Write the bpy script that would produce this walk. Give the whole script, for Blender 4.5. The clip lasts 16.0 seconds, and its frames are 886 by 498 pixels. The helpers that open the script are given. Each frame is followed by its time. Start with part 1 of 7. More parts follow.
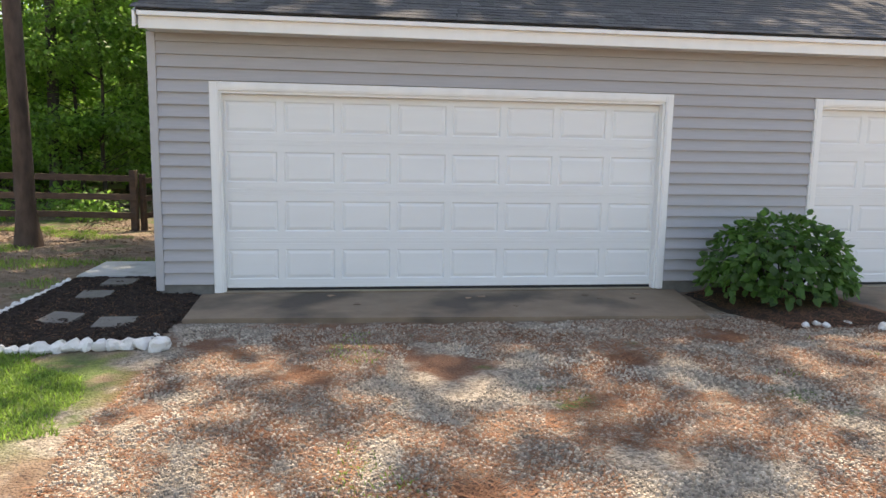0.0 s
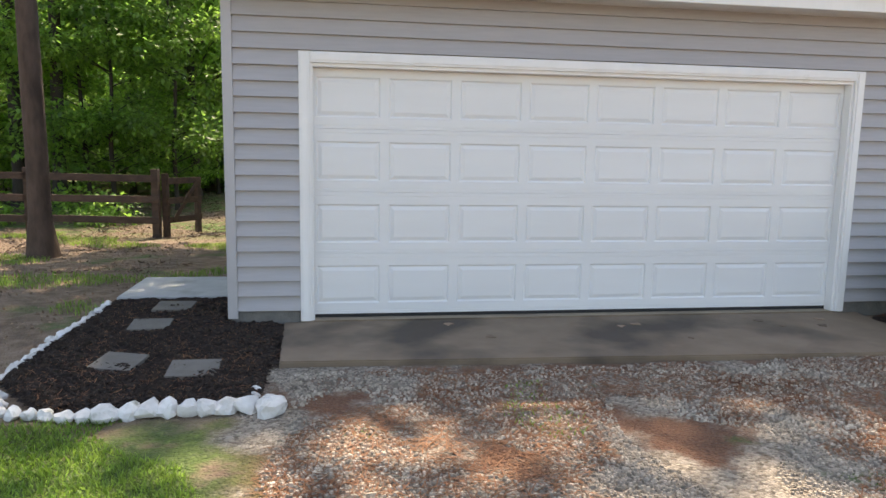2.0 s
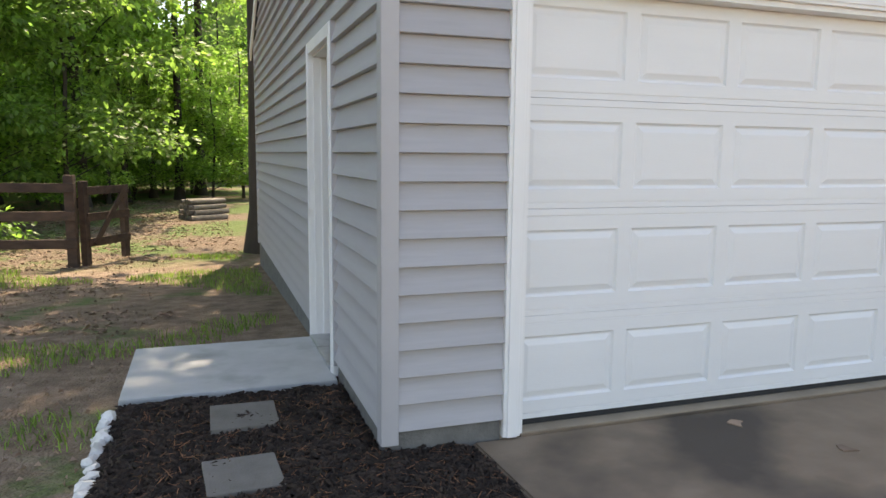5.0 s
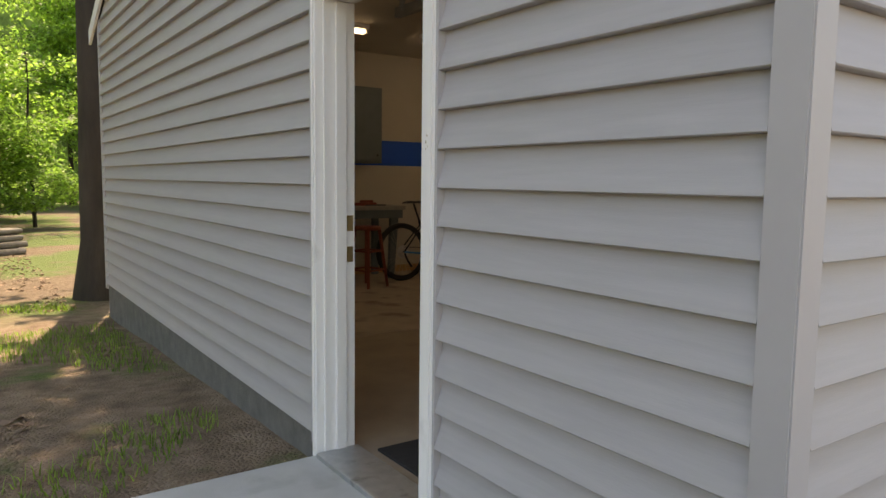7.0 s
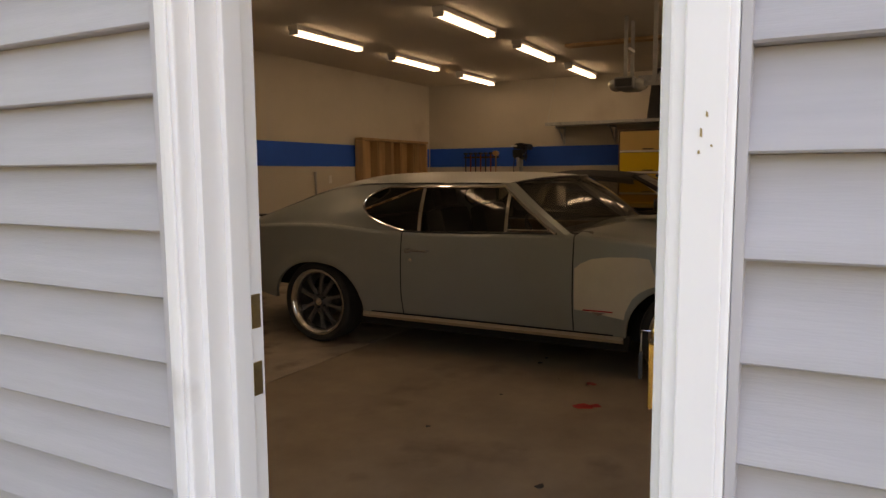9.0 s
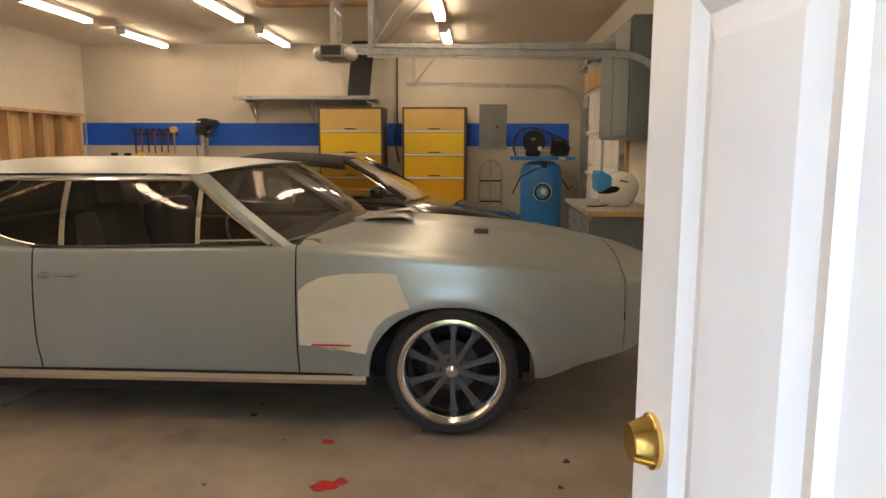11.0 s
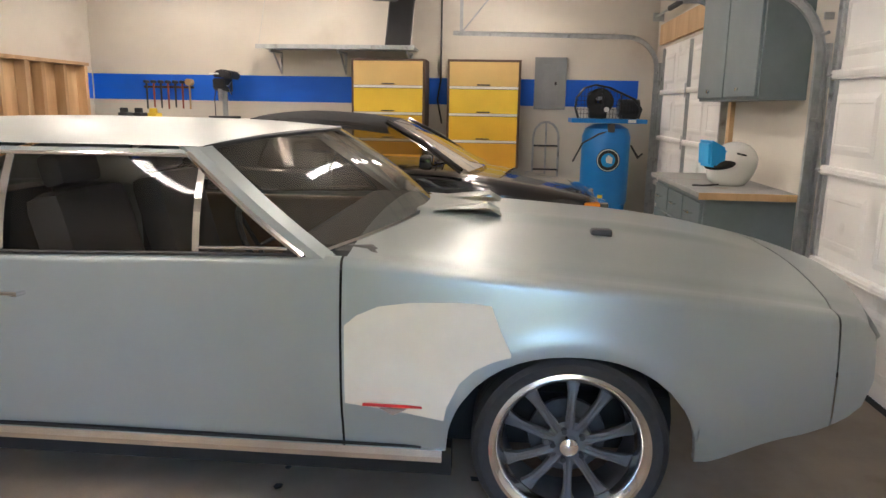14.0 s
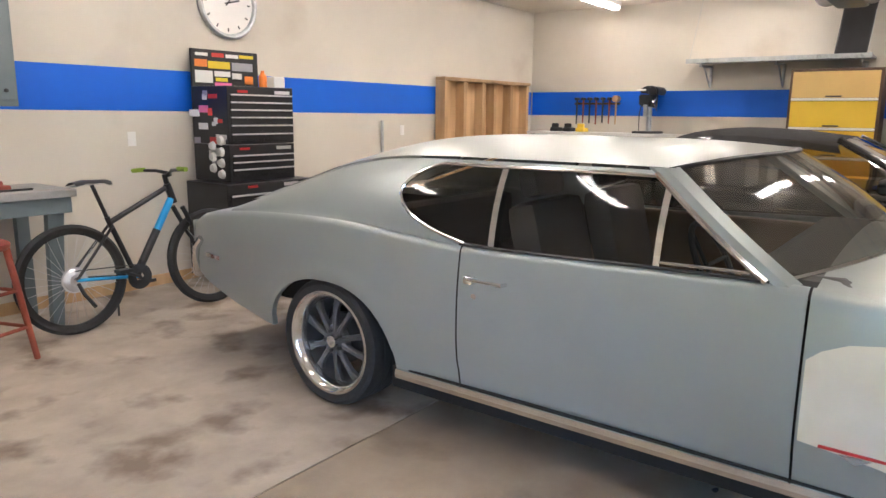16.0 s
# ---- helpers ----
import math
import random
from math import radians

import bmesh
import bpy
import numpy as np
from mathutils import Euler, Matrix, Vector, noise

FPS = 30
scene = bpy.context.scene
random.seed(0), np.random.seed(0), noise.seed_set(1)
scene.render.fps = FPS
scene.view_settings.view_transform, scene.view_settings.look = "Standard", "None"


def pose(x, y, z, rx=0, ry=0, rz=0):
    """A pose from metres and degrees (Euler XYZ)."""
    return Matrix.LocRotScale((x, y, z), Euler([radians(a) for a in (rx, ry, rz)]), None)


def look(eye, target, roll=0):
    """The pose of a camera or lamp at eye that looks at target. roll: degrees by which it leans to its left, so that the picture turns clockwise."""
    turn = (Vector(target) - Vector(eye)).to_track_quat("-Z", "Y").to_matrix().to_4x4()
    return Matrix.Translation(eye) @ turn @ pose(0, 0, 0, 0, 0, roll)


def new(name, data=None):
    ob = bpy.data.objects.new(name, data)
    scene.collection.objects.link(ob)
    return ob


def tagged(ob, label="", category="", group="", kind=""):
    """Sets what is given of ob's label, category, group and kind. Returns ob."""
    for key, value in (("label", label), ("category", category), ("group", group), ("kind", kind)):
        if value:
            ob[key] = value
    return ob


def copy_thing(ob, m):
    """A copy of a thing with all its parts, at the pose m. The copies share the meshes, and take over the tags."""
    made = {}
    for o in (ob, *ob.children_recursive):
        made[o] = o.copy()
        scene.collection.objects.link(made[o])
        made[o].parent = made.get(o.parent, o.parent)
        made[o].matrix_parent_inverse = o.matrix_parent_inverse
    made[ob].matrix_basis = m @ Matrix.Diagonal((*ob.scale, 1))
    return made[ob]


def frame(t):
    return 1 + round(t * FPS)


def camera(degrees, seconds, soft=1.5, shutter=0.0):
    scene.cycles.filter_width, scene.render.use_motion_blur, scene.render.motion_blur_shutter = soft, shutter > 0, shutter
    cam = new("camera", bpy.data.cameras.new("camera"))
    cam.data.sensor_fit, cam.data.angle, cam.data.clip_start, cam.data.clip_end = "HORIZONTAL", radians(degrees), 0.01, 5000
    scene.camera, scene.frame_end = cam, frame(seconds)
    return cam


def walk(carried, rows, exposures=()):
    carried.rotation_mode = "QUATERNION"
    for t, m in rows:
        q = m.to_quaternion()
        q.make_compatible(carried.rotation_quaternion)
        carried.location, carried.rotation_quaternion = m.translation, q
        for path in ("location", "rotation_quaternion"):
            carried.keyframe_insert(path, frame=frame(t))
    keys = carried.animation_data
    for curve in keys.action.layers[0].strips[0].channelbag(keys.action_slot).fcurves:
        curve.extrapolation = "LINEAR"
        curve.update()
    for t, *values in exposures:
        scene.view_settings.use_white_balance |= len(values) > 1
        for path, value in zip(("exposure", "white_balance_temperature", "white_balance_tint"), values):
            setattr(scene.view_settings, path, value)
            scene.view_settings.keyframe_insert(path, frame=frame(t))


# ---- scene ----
cam = camera(64.7, 16.0)
EXPOSURES = [(0.0, 1.25, 8000, 14), (5.0, 1.5, 8400, 15), (7.5, 1.6, 10000, 19), (8.5, 2.1, 9700, 23), (9.0, 2.3, 9700, 25), (9.5, 2.35, 9500, 22), (10.2, 3.35, 9800, 26), (11.4, 4.7, 6300, 14), (12.3, 5.0, 5700, 14), (14.5, 5.05, 5680, 15), (16.0, 5.1, 5550, 15)]
PATH = [
    (0, (1.989, -7.672, 1.583), (2.257, -5.711, 1.298), 1.0),
    (0.5, (1.683, -7.246, 1.487), (1.963, -5.284, 1.216), 1.0),
    (1, (1.43, -6.812, 1.464), (1.709, -4.851, 1.189), 1.0),
    (1.5, (1.155, -6.386, 1.466), (1.438, -4.426, 1.184), 1.0),
    (2, (0.877, -5.926, 1.453), (1.173, -3.968, 1.174), 1.0),
    (2.5, (0.542, -5.481, 1.453), (0.865, -3.527, 1.172), 0.7),
    (3, (0.295, -5.046, 1.446), (0.654, -3.099, 1.165), 0.7),
    (3.5, (0.012, -4.528, 1.443), (0.415, -2.589, 1.162), 0.4),
    (4, (-0.187, -4.045, 1.359), (0.256, -2.11, 1.113), 1.1),
    (4.5, (-0.446, -3.541, 1.337), (0.081, -1.627, 1.092), 0.9),
    (5, (-0.753, -2.974, 1.345), (-0.113, -1.098, 1.078), 0.6),
    (7.5, (-1.34, -0.177, 1.241), (-0.041, 1.334, 1.073), 0.65),
    (8, (-1.29, 0.34, 1.261), (0.179, 1.685, 1.089), 0.5),
    (8.5, (-1.121, 0.76, 1.307), (0.483, 1.937, 1.096), -0.1),
    (9, (-0.929, 1.101, 1.332), (0.821, 2.043, 1.116), -0.4),
    (9.5, (-0.632, 1.347, 1.406), (1.222, 2.063, 1.183), -0.1),
    (10, (-0.379, 1.464, 1.385), (1.546, 1.96, 1.160), 0.2),
    (12.3, (0.784, 1.767, 1.381), (2.746, 1.624, 1.016), 0.5),
    (12.5, (0.853, 1.794, 1.389), (2.813, 1.653, 1.017), 0.6),
    (13, (1.017, 1.859, 1.395), (2.977, 1.755, 1.011), 0.7),
    (13.5, (1.221, 1.937, 1.4), (3.182, 1.931, 1.008), 0.9),
    (14, (1.286, 1.977, 1.404), (3.239, 2.143, 1.007), 1.0),
    (14.5, (1.263, 2.014, 1.407), (3.179, 2.427, 1.009), 0.7),
    (15, (1.2, 2.074, 1.416), (3.033, 2.768, 1.02), 0.6),
    (15.5, (1.14, 2.124, 1.42), (2.85, 3.085, 1.03), 0.6),
    (16, (1.098, 2.144, 1.44), (2.672, 3.318, 1.061), 0.6),
]
walk(cam, [(t, look(eye, target, roll)) for t, eye, target, roll in PATH], EXPOSURES)

# world and sun
world = bpy.data.worlds.new("world")
scene.world = world
world.use_nodes = True
wn = world.node_tree
sky = wn.nodes.new("ShaderNodeTexSky")
sky.sky_type, sky.sun_disc = "NISHITA", False
SUN_EL, SUN_AZ = radians(61), radians(16)
sky.sun_elevation, sky.sun_rotation = SUN_EL, SUN_AZ
wn.links.new(sky.outputs[0], wn.nodes["Background"].inputs[0])
wn.nodes["Background"].inputs[1].default_value = 0.15
sun = new("sun", bpy.data.lights.new("sun", "SUN"))
sun.data.energy, sun.data.angle, sun.data.color = 3.9, radians(0.6), (1.0, 0.93, 0.82)
sun_from = Vector((math.sin(SUN_AZ) * math.cos(SUN_EL), math.cos(SUN_AZ) * math.cos(SUN_EL), math.sin(SUN_EL)))
sun.matrix_world = look(sun_from * 60, (0, 0, 0))
TUBE_POWER = 1.2


# materials
def mat(name, c1, c2=None, scale=8.0, rough=0.5, metal=0.0, bump=0.0, bscale=60.0, coat=0.0, vary=0.0, stretch=(1, 1, 1), stain=None, stain_scale=1.5, stain_at=0.55, emit=0.0, rough_var=0.08, island=0.0):
    m = bpy.data.materials.new(name)
    m.use_nodes = True
    nt = m.node_tree
    b = nt.nodes["Principled BSDF"]
    L = nt.links.new
    b.inputs["Roughness"].default_value, b.inputs["Metallic"].default_value = rough, metal
    b.inputs["Coat Weight"].default_value = coat
    geo = nt.nodes.new("ShaderNodeNewGeometry")
    vm = nt.nodes.new("ShaderNodeVectorMath")
    vm.operation = "MULTIPLY"
    vm.inputs[1].default_value = stretch
    L(geo.outputs["Position"], vm.inputs[0])
    n = nt.nodes.new("ShaderNodeTexNoise")
    n.inputs["Scale"].default_value, n.inputs["Detail"].default_value, n.inputs["Roughness"].default_value = scale, 6, 0.6
    L(vm.outputs[0], n.inputs["Vector"])
    ramp = nt.nodes.new("ShaderNodeValToRGB")
    ramp.color_ramp.elements[0].position, ramp.color_ramp.elements[1].position = 0.32, 0.68
    ramp.color_ramp.elements[0].color, ramp.color_ramp.elements[1].color = (*c1, 1), (*(c2 or c1), 1)
    L(n.outputs[0], ramp.inputs[0])
    col = ramp.outputs[0]
    if stain:
        s = nt.nodes.new("ShaderNodeTexNoise")
        s.inputs["Scale"].default_value, s.inputs["Detail"].default_value = stain_scale, 8
        L(geo.outputs["Position"], s.inputs["Vector"])
        r2 = nt.nodes.new("ShaderNodeValToRGB")
        r2.color_ramp.elements[0].position, r2.color_ramp.elements[1].position = stain_at, stain_at + 0.14
        L(s.outputs[0], r2.inputs[0])
        mx = nt.nodes.new("ShaderNodeMixRGB")
        mx.inputs[2].default_value = (*stain, 1)
        L(r2.outputs[0], mx.inputs[0])
        L(col, mx.inputs[1])
        col = mx.outputs[0]
    if vary or island:
        hs = nt.nodes.new("ShaderNodeHueSaturation")
        mr = nt.nodes.new("ShaderNodeMapRange")
        v = vary or island
        mr.inputs["To Min"].default_value, mr.inputs["To Max"].default_value = 1 - v, 1 + v
        if vary:
            L(nt.nodes.new("ShaderNodeObjectInfo").outputs["Random"], mr.inputs["Value"])
        else:
            L(geo.outputs["Random Per Island"], mr.inputs["Value"])
        L(mr.outputs[0], hs.inputs["Value"])
        L(col, hs.inputs["Color"])
        col = hs.outputs[0]
    L(col, b.inputs["Base Color"])
    if rough_var:
        mr = nt.nodes.new("ShaderNodeMapRange")
        mr.inputs["To Min"].default_value, mr.inputs["To Max"].default_value = max(0.02, rough - rough_var), min(1, rough + rough_var)
        L(n.outputs[0], mr.inputs["Value"])
        L(mr.outputs[0], b.inputs["Roughness"])
    if bump:
        n2 = nt.nodes.new("ShaderNodeTexNoise")
        n2.inputs["Scale"].default_value, n2.inputs["Detail"].default_value = bscale, 5
        L(vm.outputs[0], n2.inputs["Vector"])
        bp = nt.nodes.new("ShaderNodeBump")
        bp.inputs["Strength"].default_value, bp.inputs["Distance"].default_value = bump, 0.02
        L(n2.outputs[0], bp.inputs["Height"])
        L(bp.outputs[0], b.inputs["Normal"])
    if emit:
        b.inputs["Emission Color"].default_value, b.inputs["Emission Strength"].default_value = (*c1, 1), emit
    return m


def glass_mat(name, tint, rough=0.02, opacity=0.0):
    """Thin pane: mostly clear and tinted, with a Fresnel gloss; opacity adds a dusty film."""
    m = bpy.data.materials.new(name)
    m.use_nodes = True
    nt = m.node_tree
    L = nt.links.new
    nt.nodes.remove(nt.nodes["Principled BSDF"])
    out = nt.nodes["Material Output"]
    tr, gl, fr = nt.nodes.new("ShaderNodeBsdfTransparent"), nt.nodes.new("ShaderNodeBsdfGlossy"), nt.nodes.new("ShaderNodeFresnel")
    tr.inputs[0].default_value = (*tint, 1)
    gl.inputs["Roughness"].default_value = rough
    fr.inputs[0].default_value = 1.52
    mx = nt.nodes.new("ShaderNodeMixShader")
    L(fr.outputs[0], mx.inputs[0]), L(tr.outputs[0], mx.inputs[1]), L(gl.outputs[0], mx.inputs[2])
    if opacity:
        df = nt.nodes.new("ShaderNodeBsdfDiffuse")
        df.inputs[0].default_value = (0.55, 0.53, 0.48, 1)
        nz, mp = nt.nodes.new("ShaderNodeTexNoise"), nt.nodes.new("ShaderNodeMapRange")
        nz.inputs["Scale"].default_value = 3
        mp.inputs["To Max"].default_value = opacity * 2
        L(nz.outputs[0], mp.inputs["Value"])
        m2 = nt.nodes.new("ShaderNodeMixShader")
        L(mp.outputs[0], m2.inputs[0]), L(mx.outputs[0], m2.inputs[1]), L(df.outputs[0], m2.inputs[2])
        L(m2.outputs[0], out.inputs[0])
    else:
        L(mx.outputs[0], out.inputs[0])
    return m


def leaf_mat(name, c1, c2):
    m = mat(name, c1, c2, scale=1.2, rough=0.5, island=0.45, rough_var=0)
    nt = m.node_tree
    b = nt.nodes["Principled BSDF"]
    tl, mx = nt.nodes.new("ShaderNodeBsdfTranslucent"), nt.nodes.new("ShaderNodeMixShader")
    src = b.inputs["Base Color"].links[0].from_socket
    hs = nt.nodes.new("ShaderNodeHueSaturation")
    hs.inputs["Value"].default_value, hs.inputs["Hue"].default_value = 2.8, 0.492
    nt.links.new(src, hs.inputs["Color"])
    nt.links.new(hs.outputs[0], tl.inputs[0])
    mx.inputs[0].default_value = 0.5
    nt.links.new(b.outputs[0], mx.inputs[1]), nt.links.new(tl.outputs[0], mx.inputs[2])
    nt.links.new(mx.outputs[0], nt.nodes["Material Output"].inputs[0])
    return m


VINYL = mat("vinyl_siding_grey", (0.40, 0.39, 0.40), (0.44, 0.43, 0.44), 3, 0.5, bump=0.06, bscale=30, stretch=(1, 1, 14), vary=0.03)
VINYL_END = mat("vinyl_corner_grey", (0.44, 0.43, 0.44), (0.48, 0.47, 0.48), 4, 0.5)
WHITE = mat("white_painted_trim", (0.82, 0.82, 0.81), (0.88, 0.88, 0.87), 5, 0.4, bump=0.03, bscale=90, stretch=(1, 1, 0.2), stain=(0.60, 0.58, 0.54), stain_scale=3, stain_at=0.66)
WHITE_STEEL = mat("white_embossed_steel", (0.77, 0.78, 0.78), (0.83, 0.84, 0.84), 2, 0.38, bump=0.05, bscale=160, stretch=(0.15, 1, 1))
WHITE_IN = mat("white_steel_inside_dusty", (0.74, 0.73, 0.70), (0.80, 0.79, 0.76), 3, 0.5, bump=0.04, bscale=90, stain=(0.42, 0.40, 0.37), stain_scale=2.4, stain_at=0.62)
GALV = mat("galvanised_steel", (0.36, 0.38, 0.39), (0.48, 0.50, 0.51), 14, 0.42, 0.75, stain=(0.22, 0.22, 0.21), stain_scale=9, stain_at=0.6)
RUBBER = mat("black_rubber", (0.018, 0.018, 0.018), (0.03, 0.03, 0.03), 30, 0.8, bump=0.1)
CONCRETE = mat("damp_concrete_apron", (0.19, 0.135, 0.088), (0.27, 0.20, 0.138), 2.5, 0.75, bump=0.12, bscale=120, stain=(0.08, 0.061, 0.045), stain_scale=0.9, stain_at=0.5)
PADCON = mat("pale_concrete_pad", (0.40, 0.41, 0.40), (0.50, 0.51, 0.50), 3, 0.8, bump=0.12, bscale=120, stain=(0.30, 0.31, 0.29), stain_scale=2)
PAVER = mat("grey_concrete_paver", (0.14, 0.128, 0.11), (0.19, 0.175, 0.152), 9, 0.85, bump=0.3, bscale=90, vary=0.08)
BLOCK = mat("concrete_block_footing", (0.13, 0.128, 0.12), (0.20, 0.195, 0.18), 8, 0.9, bump=0.4, bscale=70)
MULCH = mat("dark_bark_mulch", (0.022, 0.014, 0.010), (0.055, 0.035, 0.024), 40, 0.9, bump=1.0, bscale=70, island=0.5)
WHITEROCK = mat("whitewashed_rock", (0.62, 0.60, 0.56), (0.78, 0.77, 0.74), 9, 0.8, bump=0.5, bscale=25, vary=0.08, stain=(0.34, 0.33, 0.27), stain_scale=12, stain_at=0.62)
BARK = mat("pine_bark", (0.055, 0.034, 0.024), (0.13, 0.085, 0.062), 7, 0.95, bump=1.0, bscale=14, stretch=(1, 1, 0.3))
BARK_FAR = mat("dark_tree_bark", (0.03, 0.024, 0.018), (0.06, 0.047, 0.036), 5, 0.95, bump=0.6, bscale=14, stretch=(1, 1, 0.3))
FENCE = mat("weathered_dark_fence_wood", (0.045, 0.027, 0.018), (0.10, 0.062, 0.042), 12, 0.85, bump=0.5, bscale=30, stretch=(0.3, 1, 1), vary=0.15)
LEAF = leaf_mat("green_leaves", (0.06, 0.13, 0.025), (0.12, 0.21, 0.04))
LEAF2 = leaf_mat("yellow_green_leaves", (0.085, 0.18, 0.03), (0.15, 0.26, 0.045))
LEAF_BUSH = leaf_mat("hydrangea_leaves", (0.04, 0.105, 0.022), (0.075, 0.155, 0.035))
PINE = leaf_mat("pine_needles_green", (0.02, 0.05, 0.012), (0.05, 0.085, 0.02))
GRASS = leaf_mat("grass_blades", (0.07, 0.14, 0.02), (0.14, 0.22, 0.045))
NEEDLE = mat("fallen_pine_needles", (0.19, 0.075, 0.035), (0.27, 0.13, 0.065), 5, 0.8, island=0.4)
DRYLEAF = mat("fallen_dry_leaves", (0.19, 0.12, 0.08), (0.33, 0.235, 0.165), 5, 0.8, island=0.45)
STONE = mat("crushed_stone", (0.29, 0.24, 0.185), (0.46, 0.40, 0.32), 3, 0.85, island=0.5, bump=0.2)
SHINGLE = mat("charcoal_asphalt_shingle", (0.05, 0.05, 0.054), (0.095, 0.095, 0.10), 30, 0.92, bump=0.5, bscale=150, vary=0.3)
SOFFIT = mat("white_vinyl_soffit", (0.70, 0.70, 0.69), (0.75, 0.75, 0.74), 3, 0.5)
DRYWALL = mat("cream_painted_drywall", (0.58, 0.54, 0.465), (0.63, 0.59, 0.51), 1.1, 0.75, bump=0.05, bscale=70, stain=(0.50, 0.45, 0.375), stain_scale=0.8, stain_at=0.58)
CEIL = mat("cream_ceiling_board", (0.62, 0.575, 0.50), (0.68, 0.63, 0.55), 0.9, 0.85, bump=0.04)
BLUE = mat("royal_blue_wall_stripe", (0.003, 0.105, 0.62), (0.005, 0.125, 0.70), 1.5, 0.6, bump=0.03)
FLOOR = mat("worn_garage_concrete", (0.27, 0.215, 0.155), (0.39, 0.32, 0.235), 2.6, 0.55, bump=0.06, bscale=90, stain=(0.17, 0.135, 0.10), stain_scale=1.7, stain_at=0.60, rough_var=0.15)
FLOOR2 = mat("dusty_garage_concrete", (0.36, 0.305, 0.245), (0.50, 0.435, 0.355), 3.2, 0.7, bump=0.08, bscale=90, stain=(0.21, 0.165, 0.125), stain_scale=2.6, stain_at=0.53)
BRASS = mat("polished_brass", (0.72, 0.48, 0.14), (0.80, 0.56, 0.20), 8, 0.18, 1.0)
OLDBRASS = mat("tarnished_brass", (0.30, 0.22, 0.11), (0.42, 0.31, 0.16), 20, 0.4, 1.0)
CHROME = mat("chrome", (0.75, 0.75, 0.76), None, 5, 0.08, 1.0, rough_var=0.03)
BLACK = mat("black_plastic", (0.015, 0.015, 0.016), (0.025, 0.025, 0.026), 10, 0.4)
DARK = mat("flat_black", (0.008, 0.008, 0.008), None, 5, 0.9, rough_var=0)
PLY = mat("raw_pine_wood", (0.42, 0.26, 0.12), (0.60, 0.41, 0.22), 6, 0.7, bump=0.1, stretch=(1, 1, 0.15), vary=0.2)
TUBE = mat("fluorescent_tube_glow", (1.0, 0.86, 0.68), None, 5, 0.5, emit=TUBE_POWER, rough_var=0)
LAMPWHITE = mat("white_enamel_lamp_housing", (0.75, 0.74, 0.71), (0.80, 0.79, 0.76), 4, 0.4)


# mesh helpers
def box(bm, x0, x1, y0, y1, z0, z1, bevel=0.0, m=None):
    r = bmesh.ops.create_cube(bm, size=1.0, matrix=(m or Matrix()) @ Matrix.LocRotScale(((x0 + x1) / 2, (y0 + y1) / 2, (z0 + z1) / 2), None, (abs(x1 - x0), abs(y1 - y0), abs(z1 - z0))))
    if bevel:
        es = list({e for v in r["verts"] for e in v.link_edges})
        bmesh.ops.bevel(bm, geom=es, offset=bevel, segments=2, profile=0.6, affect="EDGES", clamp_overlap=True)
    return bm


def cyl(bm, p0, p1, r0, r1=None, seg=16, caps=True):
    a, b = Vector(p0), Vector(p1)
    d = b - a
    m = Matrix.Translation((a + b) / 2) @ d.to_track_quat("Z", "Y").to_matrix().to_4x4()
    bmesh.ops.create_cone(bm, cap_ends=caps, segments=seg, radius1=r0, radius2=r0 if r1 is None else r1, depth=d.length, matrix=m)
    return bm


def tube(bm, pts, r, seg=8):
    """One round bar swept along the points, with closed ends."""
    ps = [Vector(p) for p in pts]
    ps = [p for i, p in enumerate(ps) if i == 0 or (p - ps[i - 1]).length > 1e-6]
    side, rings = None, []
    for i, p in enumerate(ps):
        t0 = (p - ps[i - 1]).normalized() if i else (ps[1] - p).normalized()
        t1 = (ps[i + 1] - p).normalized() if i + 1 < len(ps) else t0
        t = (t0 + t1).normalized() if (t0 + t1).length > 0.05 else t1
        side = t.orthogonal().normalized() if side is None else (side - t * side.dot(t)).normalized()
        up = t.cross(side)
        k = min(1.6, 1 / max(0.3, t.dot(t1)))
        rings.append([bm.verts.new(p + (side * math.cos(a) + up * math.sin(a)) * r * k) for a in [2 * math.pi * j / seg for j in range(seg)]])
    for a, b in zip(rings, rings[1:]):
        for j in range(seg):
            bm.faces.new((a[j], a[(j + 1) % seg], b[(j + 1) % seg], b[j]))
    bm.faces.new(rings[0]), bm.faces.new(rings[-1])
    return bm


def lathe(bm, prof, seg=32, m=None):
    """prof: (radius, height) rows turned about z."""
    m = m or Matrix()
    rings = []
    for r, h in prof:
        rings.append([bm.verts.new(m @ Vector((r * math.cos(2 * math.pi * i / seg), r * math.sin(2 * math.pi * i / seg), h))) for i in range(seg)])
    for a, b in zip(rings, rings[1:]):
        for i in range(seg):
            bm.faces.new((a[i], a[(i + 1) % seg], b[(i + 1) % seg], b[i]))
    return bm


def grid(bm, rows):
    vs = [[bm.verts.new(p) for p in row] for row in rows]
    for a, b in zip(vs, vs[1:]):
        for i in range(len(a) - 1):
            bm.faces.new((a[i], a[i + 1], b[i + 1], b[i]))
    return vs


def prism(bm, poly, axis, lo, hi):
    """A polygon of two coordinates pushed along an axis from lo to hi."""
    def at(p, h):
        return {"x": (h, p[0], p[1]), "y": (p[0], h, p[1]), "z": (p[0], p[1], h)}[axis]
    a = [bm.verts.new(at(p, lo)) for p in poly]
    b = [bm.verts.new(at(p, hi)) for p in poly]
    n = len(poly)
    for i in range(n):
        bm.faces.new((a[i], a[(i + 1) % n], b[(i + 1) % n], b[i]))
    bm.faces.new(a), bm.faces.new(b)
    bmesh.ops.recalc_face_normals(bm, faces=bm.faces[:])
    return bm


